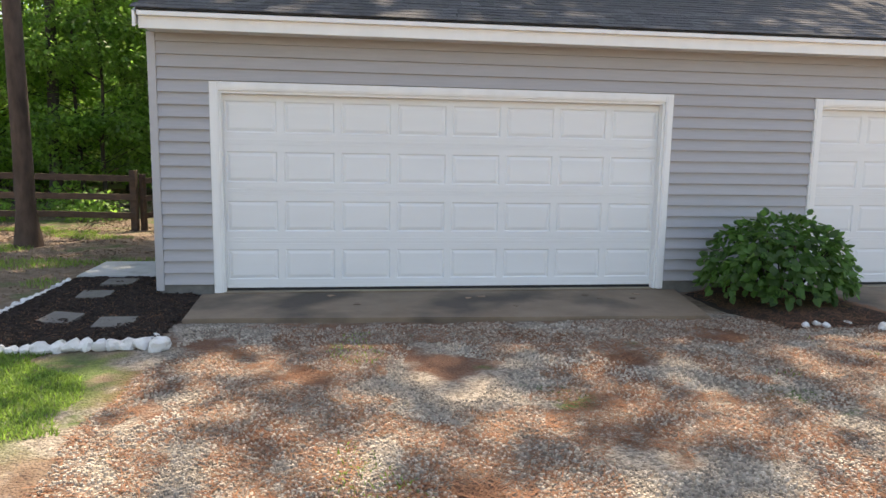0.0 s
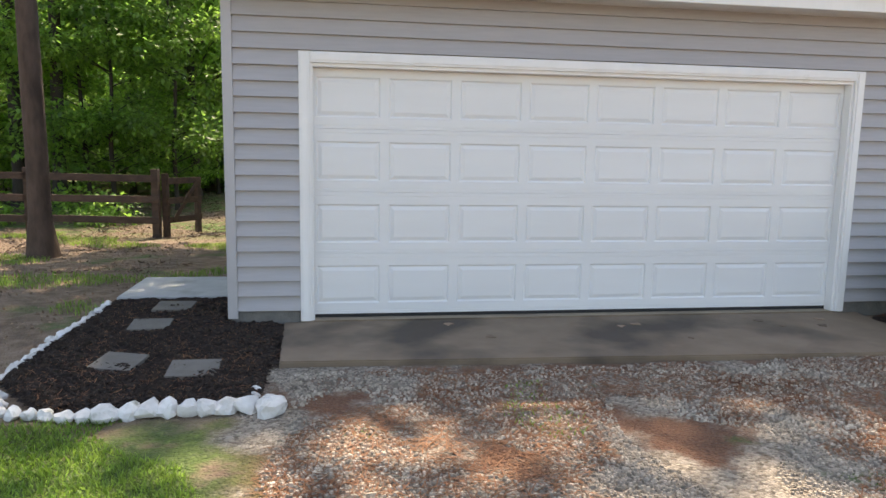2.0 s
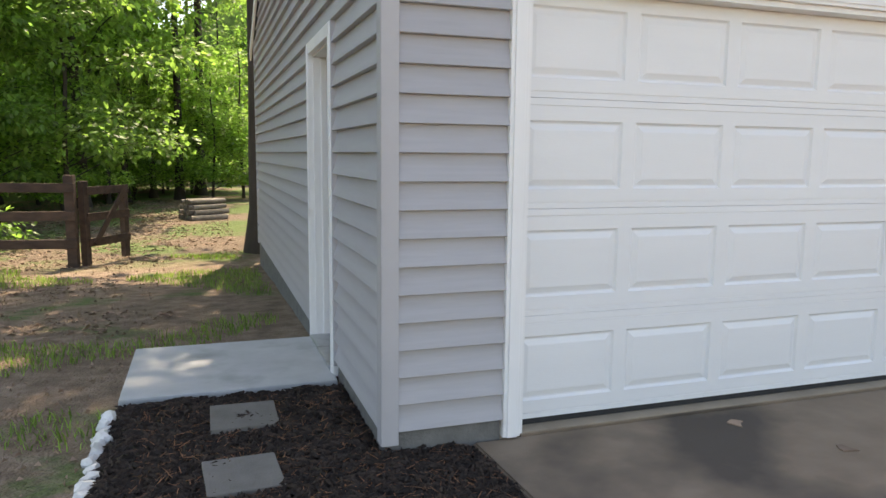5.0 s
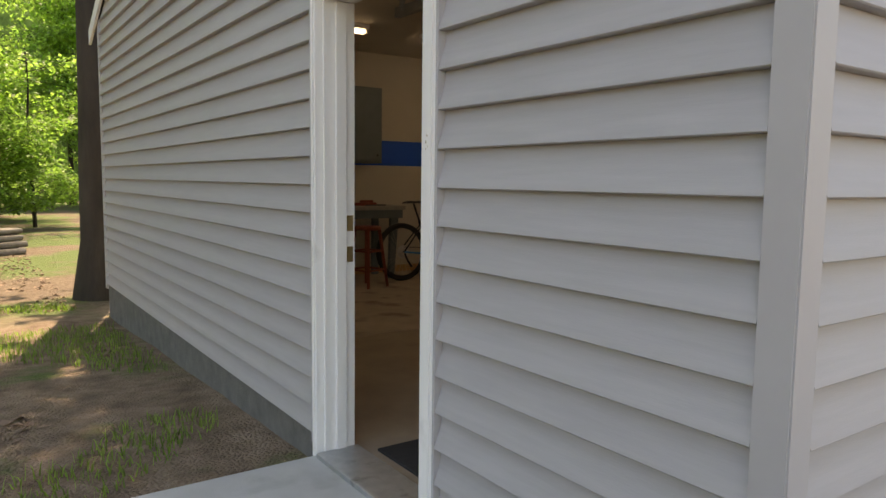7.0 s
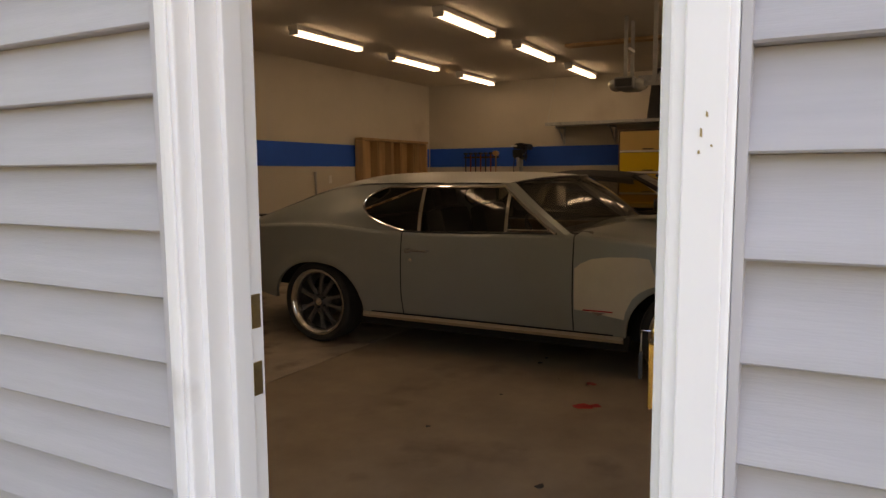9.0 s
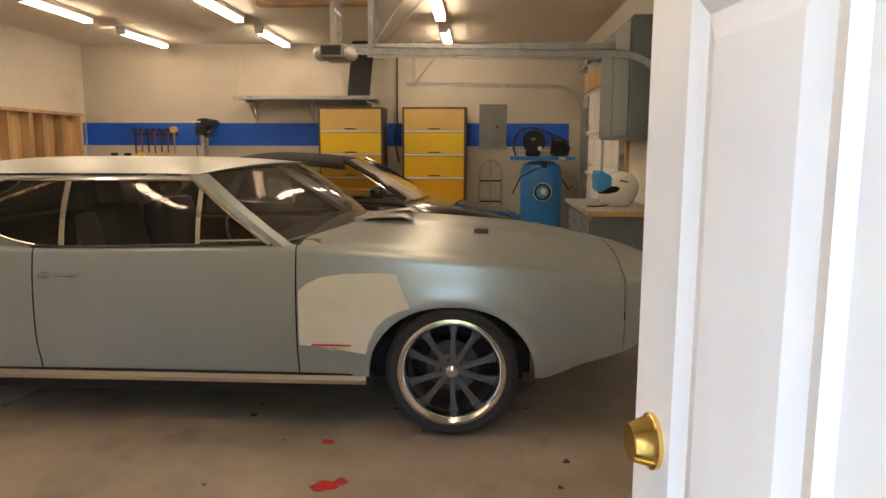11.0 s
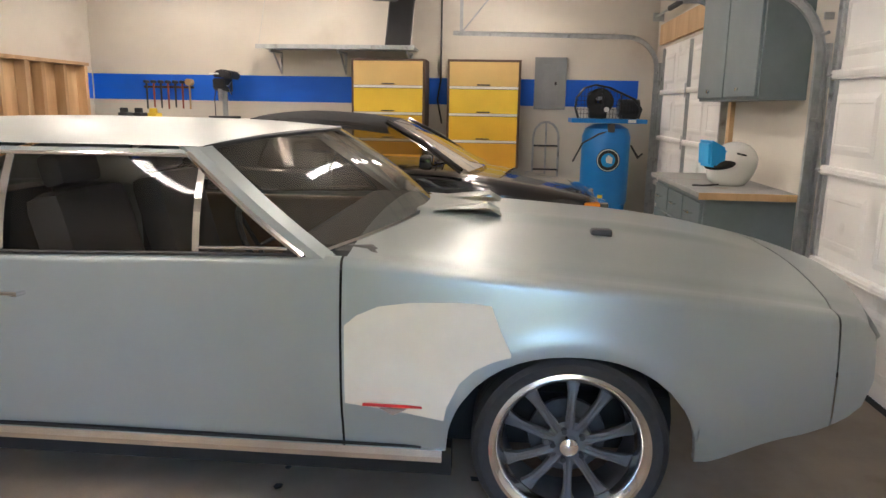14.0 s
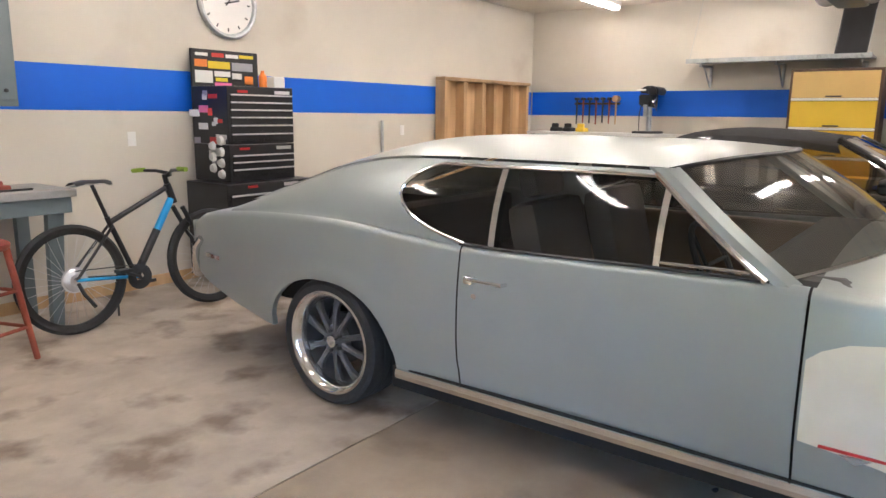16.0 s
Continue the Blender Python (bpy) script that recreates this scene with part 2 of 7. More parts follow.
def mesh_of(name, bm, material, smooth=False):
    me = bpy.data.meshes.new(name)
    bmesh.ops.recalc_face_normals(bm, faces=bm.faces[:])
    bm.to_mesh(me)
    bm.free()
    for mt in (material if isinstance(material, (list, tuple)) else [material]):
        me.materials.append(mt)
    if smooth:
        for p in me.polygons:
            p.use_smooth = True
        me.set_sharp_from_angle(angle=radians(38))
    return me


def part(name, bm, material, parent, label="", smooth=False):
    ob = new(name, mesh_of(name, bm, material, smooth))
    ob.parent = parent
    if label:
        ob["label"] = label
    return ob


def thing(name, label, category, group="", m=None):
    ob = new(name)
    ob.matrix_world = m or Matrix()
    return tagged(ob, label, category, group)


def solid(name, bm, material, label, category, group="", kind="", smooth=False):
    return tagged(new(name, mesh_of(name, bm, material, smooth)), label, category, group, kind)


def piece(name, me, parent, loc, scale=(1, 1, 1), rz=0.0):
    ob = new(name, me)
    ob.parent = parent
    ob.location, ob.scale, ob.rotation_euler = loc, scale, (0, 0, rz)
    return ob


def B():
    return bmesh.new()


# the building: outer corner at the origin, front along x, side along y
W, D, CH = 10.60, 7.65, 2.90          # outer width and depth, ceiling height
EX, EY = 10.45, 7.50                  # inner faces
G1 = (0.648, 5.55)                     # wide garage door
G2 = (7.465, 10.05)                    # narrow garage door
GH = 2.14
DY0, DY1, DH = 1.26, 2.125, 2.04       # side door opening
Z0, CO = 0.090, 0.1262                 # siding: first course, exposure
RIDGE_Y, PITCH = 3.82, 0.42

bm = B()
box(bm, 0.0, G1[0], 0, 0.14, 0.0, CH), box(bm, G1[1], G2[0], 0, 0.14, 0.0, CH), box(bm, G2[1], W, 0, 0.14, 0.0, CH)
box(bm, G1[0], G1[1], 0, 0.14, GH, CH), box(bm, G2[0], G2[1], 0, 0.14, GH, CH)
wall_front = solid("wall_front", bm, [DRYWALL], "cream drywall inside, grey vinyl siding outside", "wall", kind="structure")
bm = B()
box(bm, 0.0, 0.14, 0.14, DY0, 0.0, CH), box(bm, 0.0, 0.14, DY1, D, 0.0, CH), box(bm, 0.0, 0.14, DY0, DY1, DH, CH)
prism(bm, [(-0.0, CH), (D, CH), (RIDGE_Y, CH + RIDGE_Y * PITCH)], "x", 0.0, 0.1)
wall_side = solid("wall_side", bm, DRYWALL, "side wall with grey vinyl siding and entry door", "wall", kind="structure")
solid("wall_back", box(B(), 0.14, W, EY, D, 0, CH), DRYWALL, "cream painted drywall back wall", "wall", kind="structure")
bm = box(B(), EX, W, 0.14, EY, 0, CH)
prism(bm, [(-0.0, CH), (D, CH), (RIDGE_Y, CH + RIDGE_Y * PITCH)], "x", W - 0.1, W)
solid("wall_far", bm, DRYWALL, "cream painted drywall far wall", "wall", kind="structure")
solid("ceiling", box(B(), 0.14, EX, 0.14, EY, CH, CH + 0.05), CEIL, "cream ceiling with warm lamplight", "ceiling", kind="structure")
bm = box(B(), 0.0, W, 0.0, 4.165, -0.25, 0.0)
solid("floor", bm, FLOOR, "smooth tan garage concrete with oil stains", "floor", kind="structure")
solid("floor_back", box(B(), 0.0, W, 4.175, D, -0.25, 0.0), FLOOR2, "pale dusty grey concrete with dark scuffs", "floor", kind="structure")
solid("floor_joint", box(B(), 0.0, W, 4.165, 4.175, -0.25, -0.006), DARK, "dark sawn joint in the floor", "floor joint", kind="structure")
bm = box(B(), 0.1402, 10.44, EY - 0.003, EY + 0.01, 1.44, 1.77)
solid("stripe_back", bm, BLUE, "royal blue painted stripe on back wall", "wall stripe", kind="structure")
solid("stripe_far", box(B(), EX - 0.003, EX + 0.01, 0.34, EY - 0.02, 1.44, 1.77), BLUE, "royal blue painted stripe on far wall", "wall stripe", kind="structure")
solid("baseboard", box(B(), 0.16, EX, EY - 0.02, EY - 0.001, 0.0, 0.09, 0.004), PLY, "raw wooden baseboard on back wall", "baseboard", kind="structure")

# footing
bm = box(B(), -0.008, G1[0] - 0.09, -0.008, 0.1, -0.3, 0.092)
box(bm, -0.008, 0.1, 0.101, DY0 - 0.075, -0.5, 0.092), box(bm, -0.008, 0.1, DY1 + 0.045, 7.6, -0.5, 0.092), box(bm, 5.64, G2[0] - 0.09, -0.008, 0.1, -0.3, 0.092)
solid("footing", bm, BLOCK, "grey concrete block footing", "footing", kind="structure")

# siding: one mesh per length, shared by the courses
PLANKS = {}


def plank_mesh(length):
    key = round(length, 3)
    if key not in PLANKS:
        bm = prism(B(), [(0, 0.0), (-0.031, 0.0), (-0.034, 0.003), (-0.032, 0.012), (-0.023, 0.038), (-0.014, 0.066), (-0.007, 0.095), (-0.004, CO - 0.001), (0, CO - 0.001)], "x", 0, length)
        PLANKS[key] = mesh_of("siding_course", bm, VINYL, True)
    return PLANKS[key]


def course(wall, along, a, b, z):
    if along == "x":
        piece("siding_course", plank_mesh(b - a), wall, (a, -0.001, z))
    else:
        piece("siding_course", plank_mesh(b - a), wall, (-0.001, b, z), rz=-math.pi / 2)


for k in range(22):
    z = Z0 + k * CO
    if z + CO < 2.27:
        course(wall_front, "x", 0.047, G1[0] - 0.085, z), course(wall_front, "x", 5.635, G2[0] - 0.085, z), course(wall_front, "x", 10.14, W, z)
    elif z < 2.72:
        course(wall_front, "x", 0.047, W, z)
for k in range(36):
    z = Z0 + k * CO
    lo, hi = 0.047, D - 0.06
    if z + CO > CH:
        inset = (z + CO - CH) / PITCH
        lo, hi = max(lo, inset + 0.02), min(hi, D - inset - 0.02)
    if hi - lo < 0.2:
        break
    if z + CO < DH + 0.10:
        course(wall_side, "y", lo, DY0 - 0.083, z), course(wall_side, "y", DY1 + 0.053, hi, z)
    else:
        course(wall_side, "y", lo, hi, z)
bm = prism(B(), [(-0.034, -0.034), (0.046, -0.034), (0.046, -0.001), (-0.001, -0.001), (-0.001, 0.046), (-0.034, 0.046)], "z", 0.03, 2.70)
bmesh.ops.bevel(bm, geom=[e for e in bm.edges if all(abs(v.co.x + 0.034) < 0.001 and abs(v.co.y + 0.034) < 0.001 for v in e.verts)], offset=0.004, segments=2, affect="EDGES")
solid("corner_trim", bm, VINYL_END, "light grey vinyl corner post", "corner trim", kind="structure")
solid("corner_trim_back", box(B(), -0.026, 0.0, D - 0.07, D + 0.02, 0.03, 2.9, 0.003), VINYL_END, "light grey vinyl corner post", "corner trim", kind="structure")

bm = box(B(), -0.038, -0.001, DY0 - 0.083, DY0 - 0.0705, 0.05, DH + 0.07, 0.002)
box(bm, -0.038, -0.001, DY1 + 0.0405, DY1 + 0.053, 0.05, DH + 0.07, 0.002)
solid("siding_channel", bm, VINYL_END, "light grey vinyl channel beside the door casing", "trim", kind="structure")

# eaves, roof, shingles
bm = box(B(), -0.02, W + 0.3, -0.345, -0.32, 2.685, 2.845, 0.004)
box(bm, -0.02, W + 0.3, -0.40, -0.345, 2.80, 2.862, 0.006)
solid("fascia", bm, WHITE, "white fascia board with drip edge", "fascia", kind="structure")
bm = B()
for i in range(54):
    box(bm, i * 0.2, i * 0.2 + 0.197, -0.32, -0.0, 2.70, 2.712, 0.002)
solid("soffit", bm, SOFFIT, "white vented soffit panels", "soffit", kind="structure")
bm = B()
e0 = 2.862 - 0.0
prism(bm, [(-0.40, e0), (RIDGE_Y, e0 + (RIDGE_Y + 0.4) * PITCH), (D + 0.35, e0), (D + 0.35, e0 - 0.03), (RIDGE_Y, e0 + (RIDGE_Y + 0.4) * PITCH - 0.05), (-0.40, e0 - 0.02)], "x", -0.03, W + 0.3)
roof = solid("roof", bm, SHINGLE, "dark charcoal shingle gable roof", "roof", kind="structure")
bm = B()
for y0, y1, za, zb in ((-0.40, RIDGE_Y, e0, e0 + (RIDGE_Y + 0.4) * PITCH), (D + 0.35, RIDGE_Y, e0, e0 + (RIDGE_Y + 0.4) * PITCH)):
    prism(bm, [(y0, za - 0.02), (y1, zb - 0.02), (y1, zb - 0.20), (y0, za - 0.17)], "x", -0.06, -0.035)
solid("rake_board", bm, WHITE, "white rake board at the gable", "rake board", kind="structure")
SHM = [mesh_of("shingle", box(B(), 0, w, 0, 0.20, 0, 0.008, 0.0), SHINGLE) for w in (0.16, 0.21, 0.27)]
slope = math.atan(PITCH)
rs = random.Random(4)
count = 0
for r in range(7):
    x = -0.03 - rs.random() * 0.2
    while x < W + 0.2 and count < 300:
        i = rs.randrange(3)
        w = (0.16, 0.21, 0.27)[i]
        ob = piece("shingle", SHM[i], roof, (x, -0.415 + r * 0.135 * math.cos(slope), e0 + 0.004 + r * 0.135 * math.sin(slope) + rs.random() * 0.003))
        ob.rotation_euler = (slope - 0.03, 0, 0)
        x += w + 0.004
        count += 1
bm = B()
for r in range(5, 32):
    x = -0.03 - rs.random() * 0.2
    while x < W + 0.2:
        w = rs.choice((0.16, 0.21, 0.27, 0.36))
        y, z = -0.415 + r * 0.135 * math.cos(slope), e0 + 0.001 + r * 0.135 * math.sin(slope) + rs.random() * 0.003
        box(bm, 0, w, 0, 0.20, 0, 0.007, m=Matrix.Translation((x, y, z)) @ Matrix.Rotation(slope - 0.03, 4, "X"))
        x += w + 0.004
ob = part("shingle_field", bm, SHINGLE, roof)
ob["kind"] = "stuff"


# garage doors
def panel_mesh(w, h, material, name, prof):
    """Embossed panel facing -y: a sunk groove between a lip and a raised field."""
    bm = B()
    rings = []
    for i, d in prof:
        rings.append([bm.verts.new(p) for p in ((i, d, i), (w - i, d, i), (w - i, d, h - i), (i, d, h - i))])
    for a, b in zip(rings, rings[1:]):
        for k in range(4):
            bm.faces.new((a[k], a[(k + 1) % 4], b[(k + 1) % 4], b[k]))
    bm.faces.new(rings[-1])
    return mesh_of(name, bm, material)


def garage_door(x0, x1, n, y, label):
    door = thing("garage_door", label, "garage door", m=pose(x0, y, 0))
    w, sh, p = x1 - x0, 0.5295, (x1 - x0) / n
    out_m = panel_mesh(p - 0.075, 0.33, WHITE_STEEL, "raised_panel", [(0, 0.0), (0.010, 0.011), (0.017, 0.012), (0.046, 0.002), (0.052, 0.0015)])
    in_m = panel_mesh(p - 0.13, 0.33, WHITE_IN, "inner_panel", [(0, 0.0), (0.03, -0.009), (0.05, -0.009), (0.055, -0.006)])
    for s in range(4):
        bm = B()
        prism(bm, [(0.026, 0.0005), (0.026, sh - 0.0005), (0.042, sh - 0.0005), (0.042, 0.0005)], "x", 0, w)
        box(bm, 0, w, 0.0, 0.027, 0.0005, 0.028, 0.003), box(bm, 0, w, 0.0, 0.027, 0.034, 0.095)
        box(bm, 0, w, 0.0, 0.027, 0.425, sh - 0.040), box(bm, 0, w, 0.0, 0.027, sh - 0.034, sh - 0.0005, 0.003)
        box(bm, 0, w, 0.006, 0.027, 0.020, 0.040), box(bm, 0, w, 0.006, 0.027, sh - 0.046, sh - 0.028)
        for i in range(n + 1):
            box(bm, max(0, i * p - 0.0375), min(w, i * p + 0.0375), 0.0, 0.027, 0.095, 0.425)
        sec = part("section", bm, WHITE_STEEL, door)
        sec.location = (0, 0, 0.030 + s * sh)
        liner = part("inner_skin", box(B(), 0.004, w - 0.004, 0.0425, 0.046, 0.006, sh - 0.006), WHITE_IN, sec, "white inner skin, dusty and scuffed")
        for i in range(n):
            piece("raised_panel", out_m, sec, (i * p + 0.0375, 0.0, 0.095))
            ob = piece("inner_panel", in_m, sec, ((i + 1) * p - 0.065, 0.0465, 0.095), rz=math.pi)
        if s:
            bm = prism(B(), [(0.046, -0.028), (0.075, -0.026), (0.082, -0.004), (0.082, 0.004), (0.075, 0.026), (0.046, 0.028)], "x", 0.03, w - 0.03)
            box(bm, 0.03, w - 0.03, 0.08, 0.086, -0.011, -0.006), box(bm, 0.03, w - 0.03, 0.08, 0.086, 0.006, 0.011)
            st = part("strut", bm, WHITE_IN, sec, "white ribbed reinforcing strut")
    nst = max(2, round(w / 1.14))
    for i in range(nst + 1):
        xc = 0.035 + i * (w - 0.07) / nst
        for s in range(4):
            bm = B()
            z = 0.030 + s * sh
            box(bm, xc - 0.032, xc + 0.032, 0.047, 0.050, z + 0.03, z + sh - 0.03), box(bm, xc - 0.037, xc - 0.029, 0.047, 0.068, z + 0.03, z + sh - 0.03, 0.002), box(bm, xc + 0.029, xc + 0.037, 0.047, 0.068, z + 0.03, z + sh - 0.03, 0.002)
            part("stile", bm, GALV, door, "galvanised steel stile")
            if s:
                bm = box(B(), xc - 0.022, xc + 0.022, 0.086, 0.091, z - 0.07, z - 0.012, 0.002)
                box(bm, xc - 0.022, xc + 0.022, 0.086, 0.091, z + 0.012, z + 0.07, 0.002), cyl(bm, (xc - 0.022, 0.092, z), (xc + 0.022, 0.092, z), 0.008, seg=8)
                part("hinge", bm, GALV, door)
    part("bottom_seal", box(B(), 0.0, w, 0.004, 0.05, -0.002, 0.030, 0.004), RUBBER, door, "black rubber bottom seal")
    return door


garage_door(G1[0] + 0.01, G1[1] - 0.01, 8, 0.085, "closed white steel garage door with raised panels")
garage_door(G2[0] + 0.01, G2[1] - 0.01, 4, 0.085, "closed narrow white steel garage door with raised panels")


def door_casing(x0, x1, name):
    bm = B()
    for s, e in ((x0 - 0.085, x0 + 0.005), (x1 - 0.005, x1 + 0.085)):
        box(bm, s, e, -0.036, -0.0, 0.0, GH + 0.088, 0.004)
        box(bm, s + 0.018, e - 0.018, -0.044, -0.036, 0.0, GH + 0.07, 0.003)
    box(bm, x0 + 0.006, x1 - 0.006, -0.036, -0.0, GH, GH + 0.088, 0.004)
    box(bm, x0 + 0.02, x1 - 0.02, -0.044, -0.036, GH + 0.018, GH + 0.07, 0.003)
    for s, e in ((x0 + 0.0001, x0 + 0.028), (x1 - 0.028, x1 - 0.0001)):
        box(bm, s, e, -0.010, 0.082, 0.0, GH)
    box(bm, x0 + 0.03, x1 - 0.03, -0.010, 0.082, GH - 0.028, GH - 0.0005)
    return solid(name, bm, WHITE, "white painted garage door casing", "door casing", kind="structure")


door_casing(*G1, "trim_garage_1"), door_casing(*G2, "trim_garage_2")

# side entry: casing, jambs, sill, strike plates
bm = B()
for s, e in ((DY0 - 0.07, DY0 + 0.008), (DY1 - 0.008, DY1 + 0.04)):
    box(bm, -0.040, 0.0, s, e, -0.02, DH + 0.07, 0.005)
    box(bm, -0.047, -0.040, s + 0.010, e - 0.018, -0.02, DH + 0.06, 0.003)
box(bm, -0.040, 0.0, DY0 + 0.009, DY1 - 0.009, DH - 0.008, DH + 0.07, 0.005)
box(bm, -0.001, 0.145, DY0 - 0.0, DY0 + 0.022, 0, DH), box(bm, -0.001, 0.145, DY1 - 0.022, DY1, 0, DH), box(bm, -0.001, 0.145, DY0 + 0.023, DY1 - 0.023, DH - 0.022, DH)
box(bm, 0.05, 0.10, DY1 - 0.036, DY1 - 0.022, 0, DH - 0.03, 0.003), box(bm, 0.05, 0.10, DY0 + 0.022, DY0 + 0.036, 0, DH - 0.03, 0.003)
solid("door_frame", bm, WHITE, "white painted wooden door frame with chipped paint", "door frame", kind="structure")
solid("door_sill", box(B(), -0.05, 0.16, DY0 + 0.023, DY1 - 0.023, -0.03, 0.022, 0.006), GALV, "worn aluminium door threshold", "threshold", kind="structure")
for z in (0.915, 1.055):
    bm = box(B(), 0.103, 0.137, DY1 - 0.0245, DY1 - 0.0215, z - 0.035, z + 0.035, 0.001)
    box(bm, 0.113, 0.127, DY1 - 0.026, DY1 - 0.0246, z - 0.016, z + 0.016)
    solid("strike_plate", bm, OLDBRASS, "tarnished brass strike plate on the jamb", "strike plate", "strike plates")

for y, z, h in ((1.222, 1.395, 0.010), (1.228, 1.372, 0.016), (1.230, 1.352, 0.007), (1.216, 1.36, 0.005)):
    solid("paint_chip", prism(B(), [(y - 0.0015, z), (y + 0.0015, z + 0.001), (y + 0.001, z + h * 0.7), (y - 0.001, z + h * 0.6)], "x", -0.0482, -0.0465), OLDBRASS, "dark chip in the white door casing", "paint chip", "chips in the casing", "structure")

# the open entry door, hinged at the front jamb and swung inwards
leaf = thing("entry_door", "open white six-panel entry door", "door", m=pose(0.155, DY0 + 0.03, 0.02, 0, 0, 7.0))
LW = 0.84
bm = box(B(), 0.0, LW, -0.022, 0.022, 0.0, 2.0, 0.003)
slab_door = part("door_leaf", bm, WHITE, leaf)
for u0, u1, z0, z1 in ((0.12, 0.38, 0.18, 0.80), (0.46, 0.72, 0.18, 0.80), (0.12, 0.38, 0.96, 1.52), (0.46, 0.72, 0.96, 1.52), (0.12, 0.38, 1.63, 1.88), (0.46, 0.72, 1.63, 1.88)):
    for side in (1, -1):
        bm = B()
        rings = []
        w, h = u1 - u0, z1 - z0
        for i, d in ((0, 0.0), (0.010, 0.009), (0.024, 0.004), (0.034, 0.001), (0.060, 0.008)):
            rings.append([bm.verts.new(p) for p in ((u0 + i, side * (0.0221 + d), z0 + i), (u1 - i, side * (0.0221 + d), z0 + i), (u1 - i, side * (0.0221 + d), z1 - i), (u0 + i, side * (0.0221 + d), z1 - i))])
        for a, b in zip(rings, rings[1:]):
            for k in range(4):
                bm.faces.new((a[k], a[(k + 1) % 4], b[(k + 1) % 4], b[k]))
        bm.faces.new(rings[-1])
        part("door_panel", bm, WHITE, slab_door)
for side in (1, -1):
    m = Matrix.Translation((LW - 0.062, side * 0.022, 0.895)) @ Matrix.Rotation(-side * math.pi / 2, 4, "X")
    part("door_knob", lathe(B(), [(0.0, 0.0), (0.033, 0.0), (0.033, 0.006), (0.026, 0.010), (0.013, 0.014), (0.013, 0.028), (0.020, 0.036), (0.027, 0.046), (0.026, 0.062), (0.018, 0.068), (0.0, 0.068)], 24, m), BRASS, leaf, "polished brass door knob", True)
    m = Matrix.Translation((LW - 0.062, side * 0.022, 1.035)) @ Matrix.Rotation(-side * math.pi / 2, 4, "X")
    part("deadbolt", lathe(B(), [(0.0, 0.0), (0.032, 0.0), (0.032, 0.005), (0.028, 0.008), (0.022, 0.026), (0.020, 0.028), (0.0, 0.028)], 24, m), BRASS, leaf, "polished brass deadbolt cylinder", True)
for z in (0.25, 1.0, 1.75):
    bm = cyl(B(), (-0.008, 0.026, z - 0.05), (-0.008, 0.026, z + 0.05), 0.007, seg=10)
    box(bm, -0.0035, -0.0005, -0.02, 0.024, z - 0.05, z + 0.05)
    part("hinge", bm, BRASS, leaf, "brass butt hinge")
bm = tube(B(), [(LW - 0.062, 0.09, 0.895), (LW - 0.062, 0.115, 0.895), (LW - 0.055, 0.117, 0.84), (LW - 0.062, 0.117, 0.835), (LW - 0.066, 0.115, 0.89)], 0.0014, 5)
solid_key = part("key_ring", bm, CHROME, leaf)
part("key_fob", box(B(), LW - 0.072, LW - 0.048, 0.111, 0.121, 0.765, 0.838, 0.005), BLACK, leaf, "black key fob hanging from the lock")

# apron, pad, pavers
bm = B()
prism(bm, [(0.42, -0.012), (0.47, -1.14), (5.54, -1.34), (5.80, -0.012)], "z", -0.2, -0.012)
bmesh.ops.bevel(bm, geom=[e for e in bm.edges if all(v.co.z > -0.05 for v in e.verts)], offset=0.01, segments=2, affect="EDGES")
solid("apron", bm, CONCRETE, "damp stained concrete apron before the door", "concrete apron", kind="structure")
solid("apron_strip", box(B(), 0.67, 5.53, -0.011, 0.13, -0.1, -0.004), CONCRETE, "concrete sill under the garage door", "concrete sill", kind="structure")
bm = B()
prism(bm, [(7.2, -0.012), (7.1, -1.25), (10.3, -1.25), (10.2, -0.012)], "z", -0.2, -0.012)
solid("apron_narrow", bm, CONCRETE, "damp stained concrete apron", "concrete apron", kind="structure")
solid("door_pad", box(B(), -1.24, -0.03, 1.07, 2.14, -0.2, -0.0, 0.015), PADCON, "pale concrete landing at the side door", "concrete pad", kind="structure")
for x, y, rz, tilt, s in ((-0.59, -1.10, -12, 5, 0.29), (-0.065, -1.29, 3, 2, 0.32), (-0.64, -0.07, 4, 2, 0.31), (-0.60, 0.615, 0, 1, 0.33)):
    ob = solid("stepping_stone", box(B(), -s / 2, s / 2, -s / 2, s / 2, -0.04, 0.02, 0.006), PAVER, "square grey concrete stepping stone in mulch", "stepping stone", "stepping stones in the mulch")
    ob.matrix_world = pose(x, y, -0.005, tilt, tilt * 0.5, rz)

